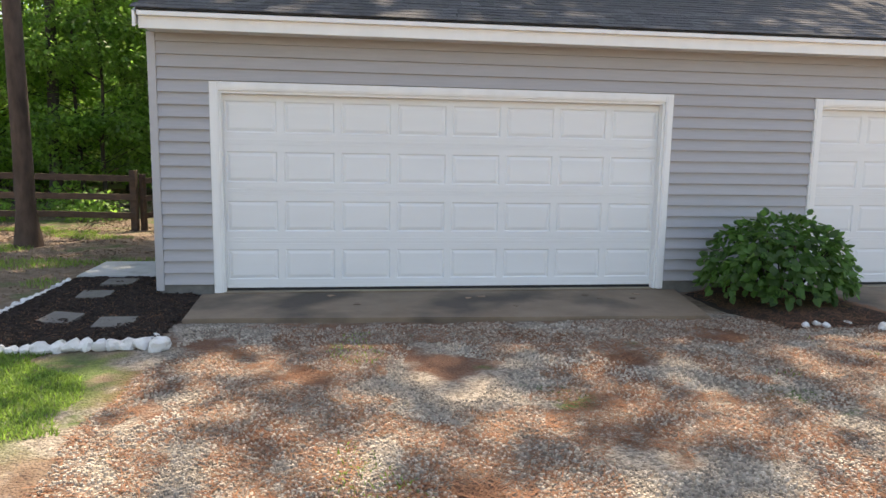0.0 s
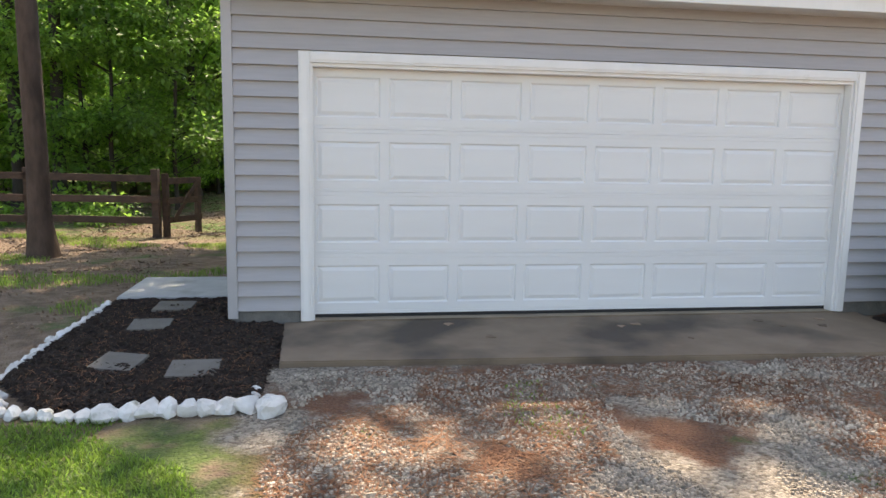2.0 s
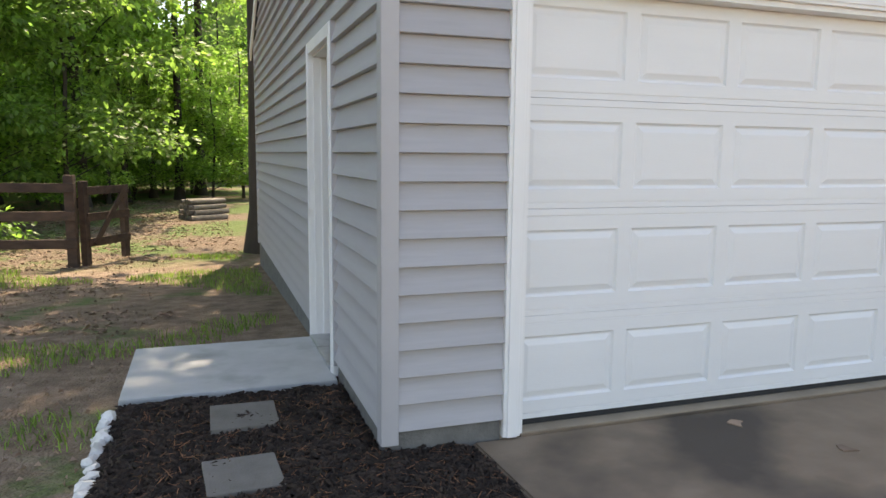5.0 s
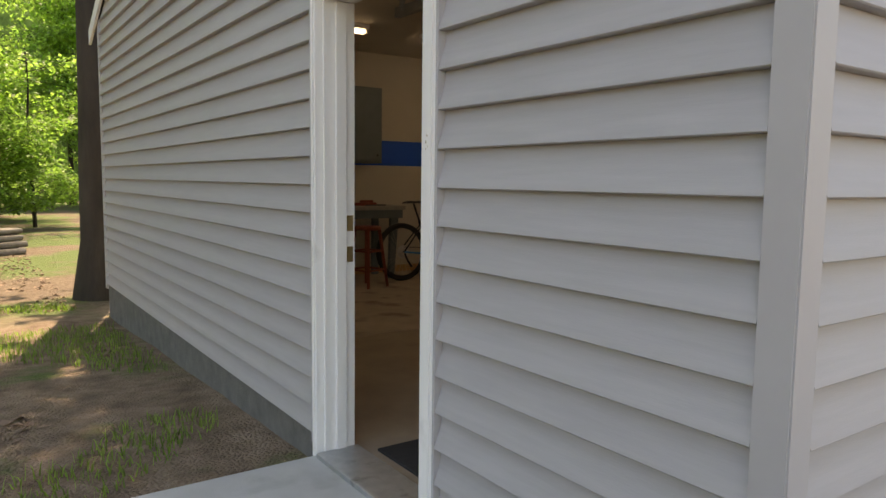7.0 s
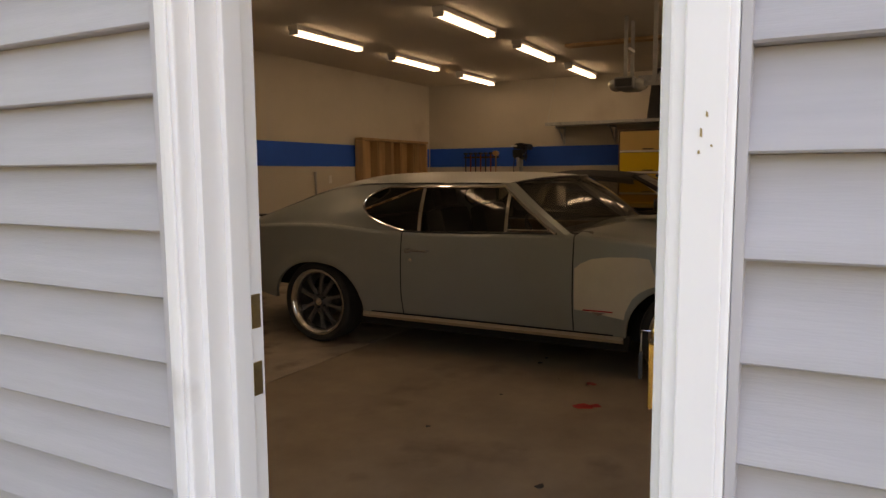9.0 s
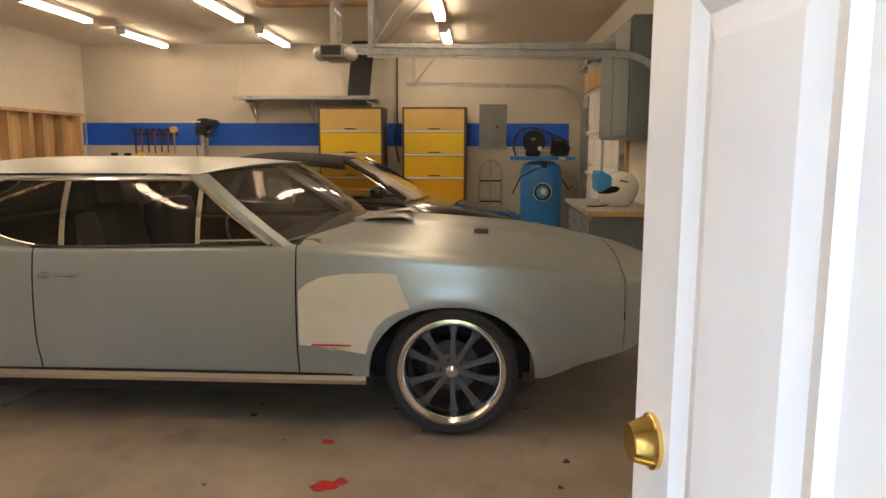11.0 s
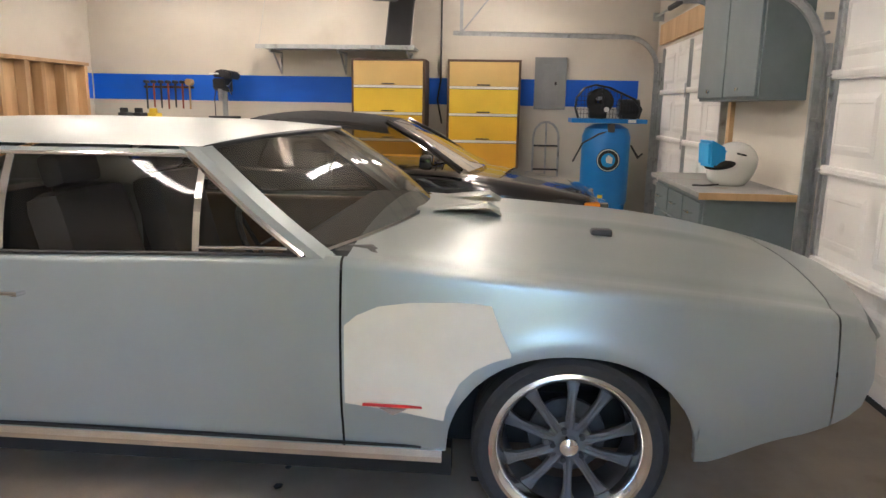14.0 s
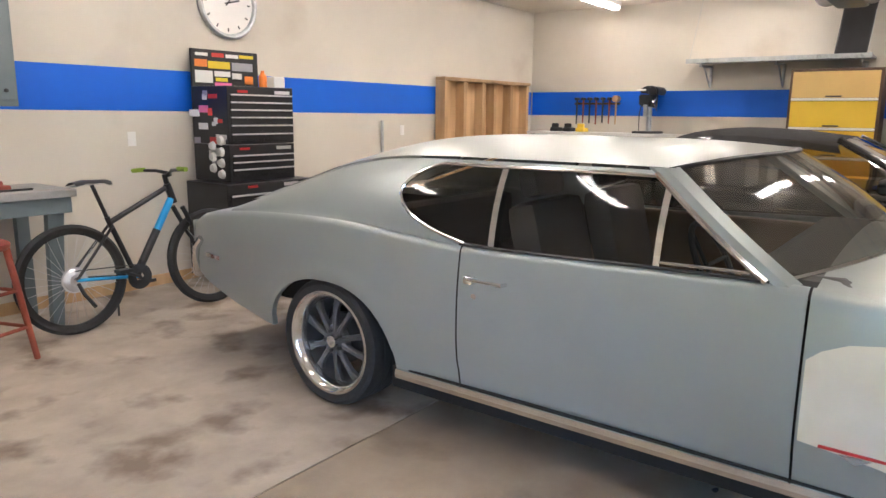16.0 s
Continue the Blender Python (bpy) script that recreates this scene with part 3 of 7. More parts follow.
# ground: one sheet to the horizon, gravel drive, lawn, dirt and leaf litter
def ground_mat():
    m = bpy.data.materials.new("drive_and_yard_ground")
    m.use_nodes = True
    nt = m.node_tree
    L = nt.links.new
    b = nt.nodes["Principled BSDF"]
    b.inputs["Roughness"].default_value = 0.92
    geo = nt.nodes.new("ShaderNodeNewGeometry")
    P = geo.outputs["Position"]
    sep = nt.nodes.new("ShaderNodeSeparateXYZ")
    L(P, sep.inputs[0])

    def noise_at(scale, detail=6, rough=0.6):
        n = nt.nodes.new("ShaderNodeTexNoise")
        n.inputs["Scale"].default_value, n.inputs["Detail"].default_value, n.inputs["Roughness"].default_value = scale, detail, rough
        L(P, n.inputs["Vector"])
        return n.outputs[0]

    def math_(op, a, c):
        n = nt.nodes.new("ShaderNodeMath")
        n.operation = op
        for i, v in enumerate((a, c)):
            if isinstance(v, (int, float)):
                n.inputs[i].default_value = v
            else:
                L(v, n.inputs[i])
        return n.outputs[0]

    def step(v, lo, hi):
        n = nt.nodes.new("ShaderNodeMapRange")
        n.interpolation_type = "SMOOTHSTEP"
        n.inputs["From Min"].default_value, n.inputs["From Max"].default_value = lo, hi
        L(v, n.inputs["Value"])
        return n.outputs[0]

    def ramp(v, *stops):
        n = nt.nodes.new("ShaderNodeValToRGB")
        e = n.color_ramp.elements
        while len(e) < len(stops):
            e.new(0.5)
        for q, (p, c) in zip(e, stops):
            q.position, q.color = p, (*c, 1)
        L(v, n.inputs[0])
        return n.outputs[0]

    def mix(f, a, c):
        n = nt.nodes.new("ShaderNodeMixRGB")
        L(f, n.inputs[0]), L(a, n.inputs[1]), L(c, n.inputs[2])
        return n.outputs[0]

    vor = nt.nodes.new("ShaderNodeTexVoronoi")
    vor.inputs["Scale"].default_value = 55
    L(P, vor.inputs["Vector"])
    sepc = nt.nodes.new("ShaderNodeSeparateColor")
    L(vor.outputs["Color"], sepc.inputs[0])
    gravel = ramp(sepc.outputs[0], (0.0, (0.15, 0.122, 0.092)), (0.5, (0.30, 0.255, 0.20)), (1.0, (0.46, 0.40, 0.325)))
    needles = ramp(noise_at(70, 4), (0.3, (0.085, 0.040, 0.022)), (0.7, (0.26, 0.125, 0.07)))
    grass = ramp(noise_at(30, 5), (0.3, (0.045, 0.08, 0.015)), (0.7, (0.13, 0.19, 0.045)))
    dirt = ramp(noise_at(6, 10), (0.3, (0.13, 0.085, 0.055)), (0.5, (0.22, 0.155, 0.105)), (0.7, (0.31, 0.23, 0.165)))
    litter = ramp(noise_at(22, 6), (0.3, (0.075, 0.05, 0.03)), (0.55, (0.17, 0.12, 0.08)), (0.75, (0.29, 0.22, 0.155)))
    big, mid = noise_at(0.55, 5), noise_at(1.4, 6)
    col = mix(step(mid, 0.47, 0.60), gravel, needles)
    col = mix(step(noise_at(1.1, 6), 0.60, 0.70), col, grass)
    wob = math_("MULTIPLY", math_("SUBTRACT", mid, 0.5), 1.8)
    yard = math_("ADD", math_("MAXIMUM", math_("SUBTRACT", 0.45, sep.outputs[0]), math_("ADD", sep.outputs[1], 1.2)), wob)
    ycol = mix(step(noise_at(0.8, 6), 0.54, 0.66), dirt, grass)
    far = math_("ADD", sep.outputs[1], math_("MULTIPLY", wob, 2.0))
    ycol = mix(step(far, 7.0, 9.5), ycol, mix(step(noise_at(0.5, 6), 0.44, 0.56), litter, grass))
    lawn = math_("ADD", math_("MULTIPLY", sep.outputs[1], -1.0), wob)
    ycol = mix(math_("MULTIPLY", step(lawn, 1.9, 2.4), math_("SUBTRACT", 1.0, step(lawn, 3.5, 4.3))), ycol, mix(step(mid, 0.56, 0.68), grass, dirt))
    col = mix(step(yard, -0.1, 0.35), col, ycol)
    L(col, b.inputs["Base Color"])
    bp = nt.nodes.new("ShaderNodeBump")
    bp.inputs["Strength"].default_value, bp.inputs["Distance"].default_value = 0.9, 0.02
    L(math_("ADD", math_("MULTIPLY", vor.outputs["Distance"], -1.2), noise_at(25, 8)), bp.inputs["Height"])
    L(bp.outputs[0], b.inputs["Normal"])
    return m


def ground_z(x, y):
    z = -0.055 + 0.035 * noise.noise(Vector((x * 0.5, y * 0.5, 3.0))) + 0.014 * noise.noise(Vector((x * 2.3, y * 2.3, 7.0)))
    z -= 0.040 * min(max(y - 2.0, 0.0), 8.5)
    if y > 9:
        z += 0.12 * noise.noise(Vector((x * 0.12, y * 0.12, 1.0))) * min(1.0, (y - 9) / 8)
    if 0.1 < x < 5.9 and -1.3 < y < 0.1:
        z = min(z, -0.055)
    return z


def spread(lo, hi, dense_lo, dense_hi, step_):
    v = [lo, lo * 0.4, lo * 0.16 + dense_lo * 0.5]
    a = dense_lo
    while a <= dense_hi:
        v.append(a)
        a += step_
    return v + [dense_hi + 4, dense_hi + 12, hi * 0.4, hi]


xs, ys = spread(-900, 900, -14.0, 13.0, 0.22), spread(-900, 900, -14.0, 26.0, 0.22)
solid("ground", (lambda bm: (grid(bm, [[(x, y, ground_z(x, y)) for x in xs] for y in ys]), bm)[1])(B()), ground_mat(), "gravel drive with pine needles, grass and bare dirt", "ground", kind="structure", smooth=True)


def scatter(n, seed, area, make, keep=None):
    """n small flat shapes laid over the ground, in one bmesh-free mesh."""
    r = random.Random(seed)
    vs, fs = [], []
    while n > 0:
        x, y = r.uniform(area[0], area[1]), r.uniform(area[2], area[3])
        n -= 1
        if keep and not keep(x, y, r):
            continue
        p, f = make(r, x, y, ground_z(x, y))
        o = len(vs)
        vs += p
        fs += [tuple(o + i for i in q) for q in f]
    return vs, fs


def stuff(name, data, material, label, category):
    me = bpy.data.meshes.new(name)
    me.from_pydata(data[0], [], data[1])
    me.materials.append(material)
    return tagged(new(name, me), label, category, kind="stuff")


def pebble(r, x, y, z, lo=0.006, hi=0.015):
    s, a = r.uniform(lo, hi), r.uniform(0, 6.3)
    base = [(s * math.cos(a + k * 1.571) * r.uniform(0.7, 1.2), s * math.sin(a + k * 1.571) * r.uniform(0.7, 1.2)) for k in range(4)]
    h = s * r.uniform(0.5, 0.9)
    p = [(x + u, y + v, z - 0.004) for u, v in base] + [(x + u * 0.55, y + v * 0.55, z + h) for u, v in base]
    return p, [(4, 5, 6, 7), (0, 1, 5, 4), (1, 2, 6, 5), (2, 3, 7, 6), (3, 0, 4, 7)]


def needle(r, x, y, z, l0=0.05, l1=0.12, w=0.0022):
    a, l = r.uniform(0, 6.3), r.uniform(l0, l1)
    dx, dy = math.cos(a) * l / 2, math.sin(a) * l / 2
    nx, ny = -math.sin(a) * w, math.cos(a) * w
    h = r.uniform(0.004, 0.018)
    return [(x - dx - nx, y - dy - ny, z + h * 0.4), (x + dx - nx, y + dy - ny, z + h), (x + dx + nx, y + dy + ny, z + h), (x - dx + nx, y - dy + ny, z + h * 0.4)], [(0, 1, 2, 3)]


def blade(r, x, y, z, h0=0.03, h1=0.08):
    a, h = r.uniform(0, 6.3), r.uniform(h0, h1)
    dx, dy = math.cos(a) * 0.004, math.sin(a) * 0.004
    lx, ly = r.uniform(-0.04, 0.04), r.uniform(-0.04, 0.04)
    return [(x - dx, y - dy, z - 0.005), (x + dx, y + dy, z - 0.005), (x + lx * 0.4 + dx * 0.7, y + ly * 0.4 + dy * 0.7, z + h * 0.65), (x + lx, y + ly, z + h), (x + lx * 0.4 - dx * 0.7, y + ly * 0.4 - dy * 0.7, z + h * 0.65)], [(0, 1, 2, 4), (2, 3, 4)]


def dead_leaf(r, x, y, z, s0=0.02, s1=0.05):
    a, s = r.uniform(0, 6.3), r.uniform(s0, s1)
    c, n = math.cos(a) * s, math.sin(a) * s
    t1, t2 = r.uniform(0.004, 0.03), r.uniform(0.004, 0.03)
    return [(x - c, y - n, z + 0.005), (x + n * 0.5, y - c * 0.5, z + t1), (x + c, y + n, z + 0.008), (x - n * 0.5, y + c * 0.5, z + t2)], [(0, 1, 2), (0, 2, 3)]


def nz(x, y, s, o):
    return noise.noise(Vector((x * s, y * s, o)))


def on_drive(x, y, r):
    return x > 0.5 + 0.3 * nz(x, y, 1, 2) and not (0.5 < x < 5.75 and y > -1.3)


in_bed = lambda x, y: -1.3 < x < 0.5 and -2.0 < y < 1.0
stuff("gravel", scatter(62000, 1, (0.3, 7.4, -5.0, -1.25), lambda r, x, y, z: pebble(r, x, y, z, 0.006, 0.017), lambda x, y, r: on_drive(x, y, r) and nz(x, y, 1.3, 5) < 0.25), STONE, "loose grey crushed stone on the drive", "gravel")
stuff("pine_straw", scatter(46000, 2, (-0.5, 7.6, -5.0, -1.1), needle, lambda x, y, r: on_drive(x, y, r) and nz(x, y, 0.9, 9) + 0.5 * nz(x, y, 3, 4) > -0.05 - 0.25 * (y > -2.2)), NEEDLE, "red-brown fallen pine needles on gravel", "pine straw")
stuff("lawn_grass", scatter(46000, 3, (-3.4, 0.6, -4.2, -2.02), lambda r, x, y, z: blade(r, x, y, z, 0.012, 0.045), lambda x, y, r: nz(x, y, 1.1, 6) > -0.22 and x < 0.22 + 0.3 * nz(x, y, 1.5, 8) and y > -3.75 + 0.5 * nz(x, y, 0.9, 21)), GRASS, "short bright green lawn grass", "grass")
stuff("drive_weeds", scatter(16000, 13, (0.8, 7.6, -5.0, -1.6), lambda r, x, y, z: blade(r, x, y, z, 0.012, 0.04), lambda x, y, r: nz(x, y, 1.2, 31) > 0.42), GRASS, "tufts of low weeds in the gravel", "weeds")
stuff("yard_grass", scatter(45000, 4, (-6.0, -0.1, -2.0, 9.0), blade, lambda x, y, r: not in_bed(x, y) and nz(x, y, 0.7, 16) > 0.16 and not (-1.4 < x and 0.95 < y < 2.15) and (x < -1.3 or y > 2.2)), GRASS, "patchy grass on bare dirt", "grass")
stuff("leaf_litter", scatter(22000, 5, (-14.0, -0.2, 3.0, 24.0), dead_leaf, lambda x, y, r: nz(x, y, 0.5, 12) > -0.15 - 0.04 * (y - 8)), DRYLEAF, "dry brown fallen leaves under the trees", "leaf litter")
stuff("yard_litter", scatter(5000, 15, (-6.0, -0.1, -2.0, 9.0), lambda r, x, y, z: dead_leaf(r, x, y, z, 0.008, 0.02), lambda x, y, r: not in_bed(x, y) and x < -1.3), DRYLEAF, "bits of dry leaf on dirt", "leaf litter")

# mulch bed with its white rock border
bm = B()
gx = [-1.28 + i * 0.07 for i in range(27)]
gy = [-2.08 + i * 0.07 for i in range(45)]


def bed_z(x, y):
    left = -1.25 + max(0.0, -1.3 - y) * 0.8
    right = 0.45 if y > -1.15 else 0.40
    d = min(x - left, right - x, y + 1.93, 1.07 - y)
    if y > 0.0:
        d = min(d, 0.02 - x if x > -0.3 else 1.0)
    if d < 0:
        return -0.12
    return -0.055 + min(0.035, d * 0.3) + 0.018 * noise.noise(Vector((x * 6, y * 6, 2)))


grid(bm, [[(x, y, bed_z(x, y)) for x in gx] for y in gy])
solid("mulch_bed", bm, MULCH, "dark brown bark mulch bed", "mulch bed", kind="structure", smooth=True)


def chip(r, x, y, z):
    a, l, w = r.uniform(0, 6.3), r.uniform(0.012, 0.05), r.uniform(0.003, 0.009)
    z = bed_z(x, y)
    t = r.uniform(-0.012, 0.018)
    dx, dy, nx, ny = math.cos(a) * l, math.sin(a) * l, -math.sin(a) * w, math.cos(a) * w
    return [(x - dx - nx, y - dy - ny, z + 0.003), (x + dx - nx, y + dy - ny, z + 0.006 + t), (x + dx + nx, y + dy + ny, z + 0.010 + t), (x - dx + nx, y - dy + ny, z + 0.007), (x, y, z + 0.018 + max(t, 0))], [(0, 1, 4), (1, 2, 4), (2, 3, 4), (3, 0, 4)]


stuff("mulch_chips", scatter(17000, 6, (-1.25, 0.5, -1.95, 1.06), chip, lambda x, y, r: bed_z(x, y) > -0.06), MULCH, "shredded dark bark chips", "mulch")
stuff("bed_straw", scatter(2500, 7, (-1.1, 0.56, -2.05, 0.9), lambda r, x, y, z: needle(r, x, y, bed_z(x, y) + 0.012, 0.04, 0.11, 0.0016), lambda x, y, r: bed_z(x, y) > -0.06), NEEDLE, "pine needles strewn on the mulch", "pine straw")


def rock_mesh(seed):
    bm = B()
    bmesh.ops.create_icosphere(bm, subdivisions=2, radius=0.5)
    for v in bm.verts:
        k = 1 + 0.55 * noise.noise(v.co * 2.1 + Vector((seed * 7.3, 1, 2)))
        v.co = Vector((v.co.x * k, v.co.y * k, max(-0.3, v.co.z * k * 0.85)))
    return mesh_of("border_rock", bm, WHITEROCK)


ROCKS = [rock_mesh(i) for i in range(6)]
rr = random.Random(8)


def rock(x, y, s, z=None):
    ob = new("border_rock", rr.choice(ROCKS))
    ob.matrix_world = Matrix.Translation((x, y, (ground_z(x, y) if z is None else z) + 0.25 * s)) @ Euler((rr.uniform(-0.2, 0.2), rr.uniform(-0.2, 0.2), rr.uniform(0, 6))).to_matrix().to_4x4() @ Matrix.Diagonal((s * rr.uniform(0.85, 1.2), s * rr.uniform(0.8, 1.1), s, 1))
    tagged(ob, "small whitewashed rock edging the mulch bed" if s < 0.1 else "whitewashed rock edging the mulch bed", "rock", "rock border of the mulch bed")


t = 0.0
while t < 1.62:
    rock(-1.12 + t, -1.97 + 0.42 * max(0, 0.42 - t) ** 1.3 + rr.uniform(-0.02, 0.02), 0.10 + 0.035 * (t > 0.7))
    t += rr.uniform(0.09, 0.125)
y = -1.72
while y < 1.0:
    s = rr.uniform(0.05, 0.095)
    rock(-1.27 + 0.55 * max(0, -1.35 - y) + rr.uniform(-0.015, 0.015), y, s)
    y += s * rr.uniform(0.8, 1.3)
for x, y, s in ((0.50, -2.04, 0.16), (0.37, -1.74, 0.06), (0.37, -1.64, 0.065), (0.36, -1.54, 0.05)):
    rock(x, y, s)

# second bed under the shrub
def bed2_z(x, y):
    d = min(x - 5.85 - 0.35 * max(0, -1.1 - y), 7.6 - x, y + 1.75)
    return -0.13 if d < 0 else -0.06 + min(0.10, d * 0.25) * (1.0 if y < -0.1 else 0.6) + 0.02 * noise.noise(Vector((x * 5, y * 5, 4)))


solid("mulch_bed_shrub", (lambda bm: (grid(bm, [[(5.8 + i * 0.07, -1.8 + j * 0.07, bed2_z(5.8 + i * 0.07, -1.8 + j * 0.07)) for i in range(27)] for j in range(26)]), bm)[1])(B()), MULCH, "brown mulch mound under the shrub", "mulch bed", kind="structure", smooth=True)
stuff("shrub_straw", scatter(5000, 9, (5.9, 7.6, -1.75, -0.1), lambda r, x, y, z: needle(r, x, y, bed2_z(x, y) + 0.01), lambda x, y, r: bed2_z(x, y) > -0.08), NEEDLE, "dry pine needles under the shrub", "pine straw")
for i in range(16):
    x = 5.95 + rr.random() * 1.5
    rock(x, -1.35 - rr.random() * 0.4 + 0.3 * (x < 6.3), rr.uniform(0.04, 0.08))
for i in range(7):
    rock(7.0 + i * 0.1, -1.85, rr.uniform(0.07, 0.1))


def leaf_quad(c, d, up, l, w):
    s = d.cross(up).normalized() * w
    mid = c + d * l * 0.45
    return [c, mid + s + up * l * 0.08, c + d * l, mid - s + up * l * 0.08]


def leaf_cloud(seed, spots, n, l0, l1, ratio=0.35, droop=0.3):
    """Leaves as folded diamonds spread through ellipsoid spots (centre, radii)."""
    r = random.Random(seed)
    vs, fs = [], []
    for i in range(n):
        c, rad = r.choice(spots)
        v = Vector((r.gauss(0, 1), r.gauss(0, 1), r.gauss(0, 1))).normalized() * (r.random() ** 0.45)
        p = Vector(c) + Vector((v.x * rad[0], v.y * rad[1], v.z * rad[2]))
        d = (v + Vector((r.uniform(-1, 1), r.uniform(-1, 1), r.uniform(-1, 0.6) - droop)) * 0.8).normalized()
        up = Vector((r.uniform(-0.6, 0.6), r.uniform(-0.6, 0.6), 1)).normalized()
        l = r.uniform(l0, l1)
        o = len(vs)
        vs += leaf_quad(p, d, up, l, l * ratio)
        fs += [(o, o + 1, o + 2), (o, o + 2, o + 3)]
    return vs, fs


def leaves_part(name, data, material, parent):
    me = bpy.data.meshes.new(name)
    me.from_pydata([tuple(v) for v in data[0]], [], data[1])
    me.materials.append(material)
    ob = new(name, me)
    ob.parent = parent
    return ob


# hydrangea shrub
shrub = thing("shrub", "leafy green rounded shrub in mulch beside the wall", "shrub", m=pose(6.60, -0.78, 0.0))
shrub.scale = (0.93, 0.93, 0.93)
bm = B()
r = random.Random(3)
for i in range(22):
    a = r.uniform(0, 6.28)
    tube(bm, [(0.1 * math.cos(a), 0.1 * math.sin(a), -0.03), (0.35 * math.cos(a), 0.3 * math.sin(a), 0.35), (0.6 * math.cos(a), 0.45 * math.sin(a), 0.5 + r.random() * 0.3)], 0.007, 5)
part("stems", bm, BARK_FAR, shrub)
vs, fs = [], []
for i in range(1700):
    a, e = r.uniform(0, 6.28), math.asin(r.uniform(-0.25, 1))
    k = 1 + 0.13 * noise.noise(Vector((math.cos(a) * 2, math.sin(a) * 2, e * 2)))
    k *= r.choice((1.0, 1.0, 0.93, 0.84, 0.72))
    n = Vector((math.cos(a) * math.cos(e), math.sin(a) * math.cos(e), math.sin(e)))
    p = Vector((n.x * 0.86 * k, n.y * 0.62 * k, 0.32 + n.z * 0.66 * k))
    side = n.cross(Vector((0, 0, 1))).normalized()
    d = (side * r.uniform(-0.8, 0.8) + n * 0.5 + Vector((0, 0, r.uniform(-0.9, 0.1)))).normalized()
    up = (n + Vector((r.uniform(-0.4, 0.4), r.uniform(-0.4, 0.4), 0.5))).normalized()
    l, w = r.uniform(0.08, 0.14), 0.36
    s = d.cross(up).normalized() * l * w
    o = len(vs)
    vs += [p, p + d * l * 0.3 + s * 0.95, p + d * l * 0.65 + s * 0.8, p + d * l - up * 0.012, p + d * l * 0.65 - s * 0.8, p + d * l * 0.3 - s * 0.95, p + d * l * 0.5 - up * 0.012]
    fs += [(o, o + 1, o + 6), (o + 1, o + 2, o + 6), (o + 2, o + 3, o + 6), (o + 3, o + 4, o + 6), (o + 4, o + 5, o + 6), (o + 5, o, o + 6)]
leaves_part("leaves", (vs, fs), LEAF_BUSH, shrub)


# trees
def trunk_mesh(bm, h, r0, r1, bend=0.3, seed=0, seg=14, flare=1.6):
    rows = 26
    rings = []
    for j in range(rows + 1):
        t = j / rows
        z = h * t
        rad = r0 + (r1 - r0) * t
        rad *= 1 + (flare - 1) * math.exp(-z / (r0 * 1.3))
        cx, cy = bend * noise.noise(Vector((t * 2, seed, 0.5))) * t * 2, bend * noise.noise(Vector((t * 2, seed, 9.5))) * t * 2
        rings.append([bm.verts.new((cx + rad * (1 + 0.10 * noise.noise(Vector((math.cos(a) * 3, math.sin(a) * 3, z * 2 + seed)))) * math.cos(a), cy + rad * (1 + 0.10 * noise.noise(Vector((math.cos(a) * 3, math.sin(a) * 3, z * 2 + seed + 5)))) * math.sin(a), z - 0.08)) for a in [2 * math.pi * k / seg for k in range(seg)]])
    for a, b in zip(rings, rings[1:]):
        for k in range(seg):
            bm.faces.new((a[k], a[(k + 1) % seg], b[(k + 1) % seg], b[k]))


def limbs(bm, h0, h1, n, reach, seed, r0=0.05):
    r = random.Random(seed)
    tips = []
    for i in range(n):
        z = r.uniform(h0, h1)
        a, l = r.uniform(0, 6.28), reach * r.uniform(0.5, 1.0) * (1.25 - 0.6 * (z - h0) / max(0.1, h1 - h0))
        p = [Vector((0, 0, z)), Vector((math.cos(a) * l * 0.5, math.sin(a) * l * 0.5, z + l * 0.22)), Vector((math.cos(a) * l, math.sin(a) * l, z + l * 0.30))]
        cyl(bm, p[0], p[1], r0, r0 * 0.6, 6), cyl(bm, p[1], p[2], r0 * 0.6, r0 * 0.2, 5)
        tips += [p[1], p[2]]
    return tips


def tree(kind, seed, x, y, h, r0, crown_from, reach, n, leaf, material, bark, label, limbs_n=16, ll=(0.10, 0.2), blob=0.9):
    t = thing(kind, label, "tree", m=pose(x, y, ground_z(x, y), 0, 0, seed * 37))
    bm = B()
    trunk_mesh(bm, h, r0, r0 * (0.25 if crown_from < 7.5 else 0.5), 0.25 if crown_from < 7.5 else 0.08, seed, flare=1.6)
    part("trunk", bm, bark, t, smooth=True)
    bm = B()
    tips = limbs(bm, crown_from, h * 0.97, limbs_n, reach, seed, r0 * 0.25)
    part("branchwork", bm, bark, t)["kind"] = "stuff"
    spots = [(p, (blob * random.Random(seed + i).uniform(0.6, 1.2), blob * random.Random(seed + i + 50).uniform(0.6, 1.2), blob * 0.55)) for i, p in enumerate(tips)]
    leaves_part("crown", leaf_cloud(seed, spots, n, ll[0], ll[1]), material, t)
    return t


tree("pine_tree", 3, -3.36, 4.85, 17.0, 0.155, 8.0, 3.4, 6500, 0, PINE, BARK, "tall pine with furrowed red-brown bark", 26, (0.12, 0.26), 1.0)
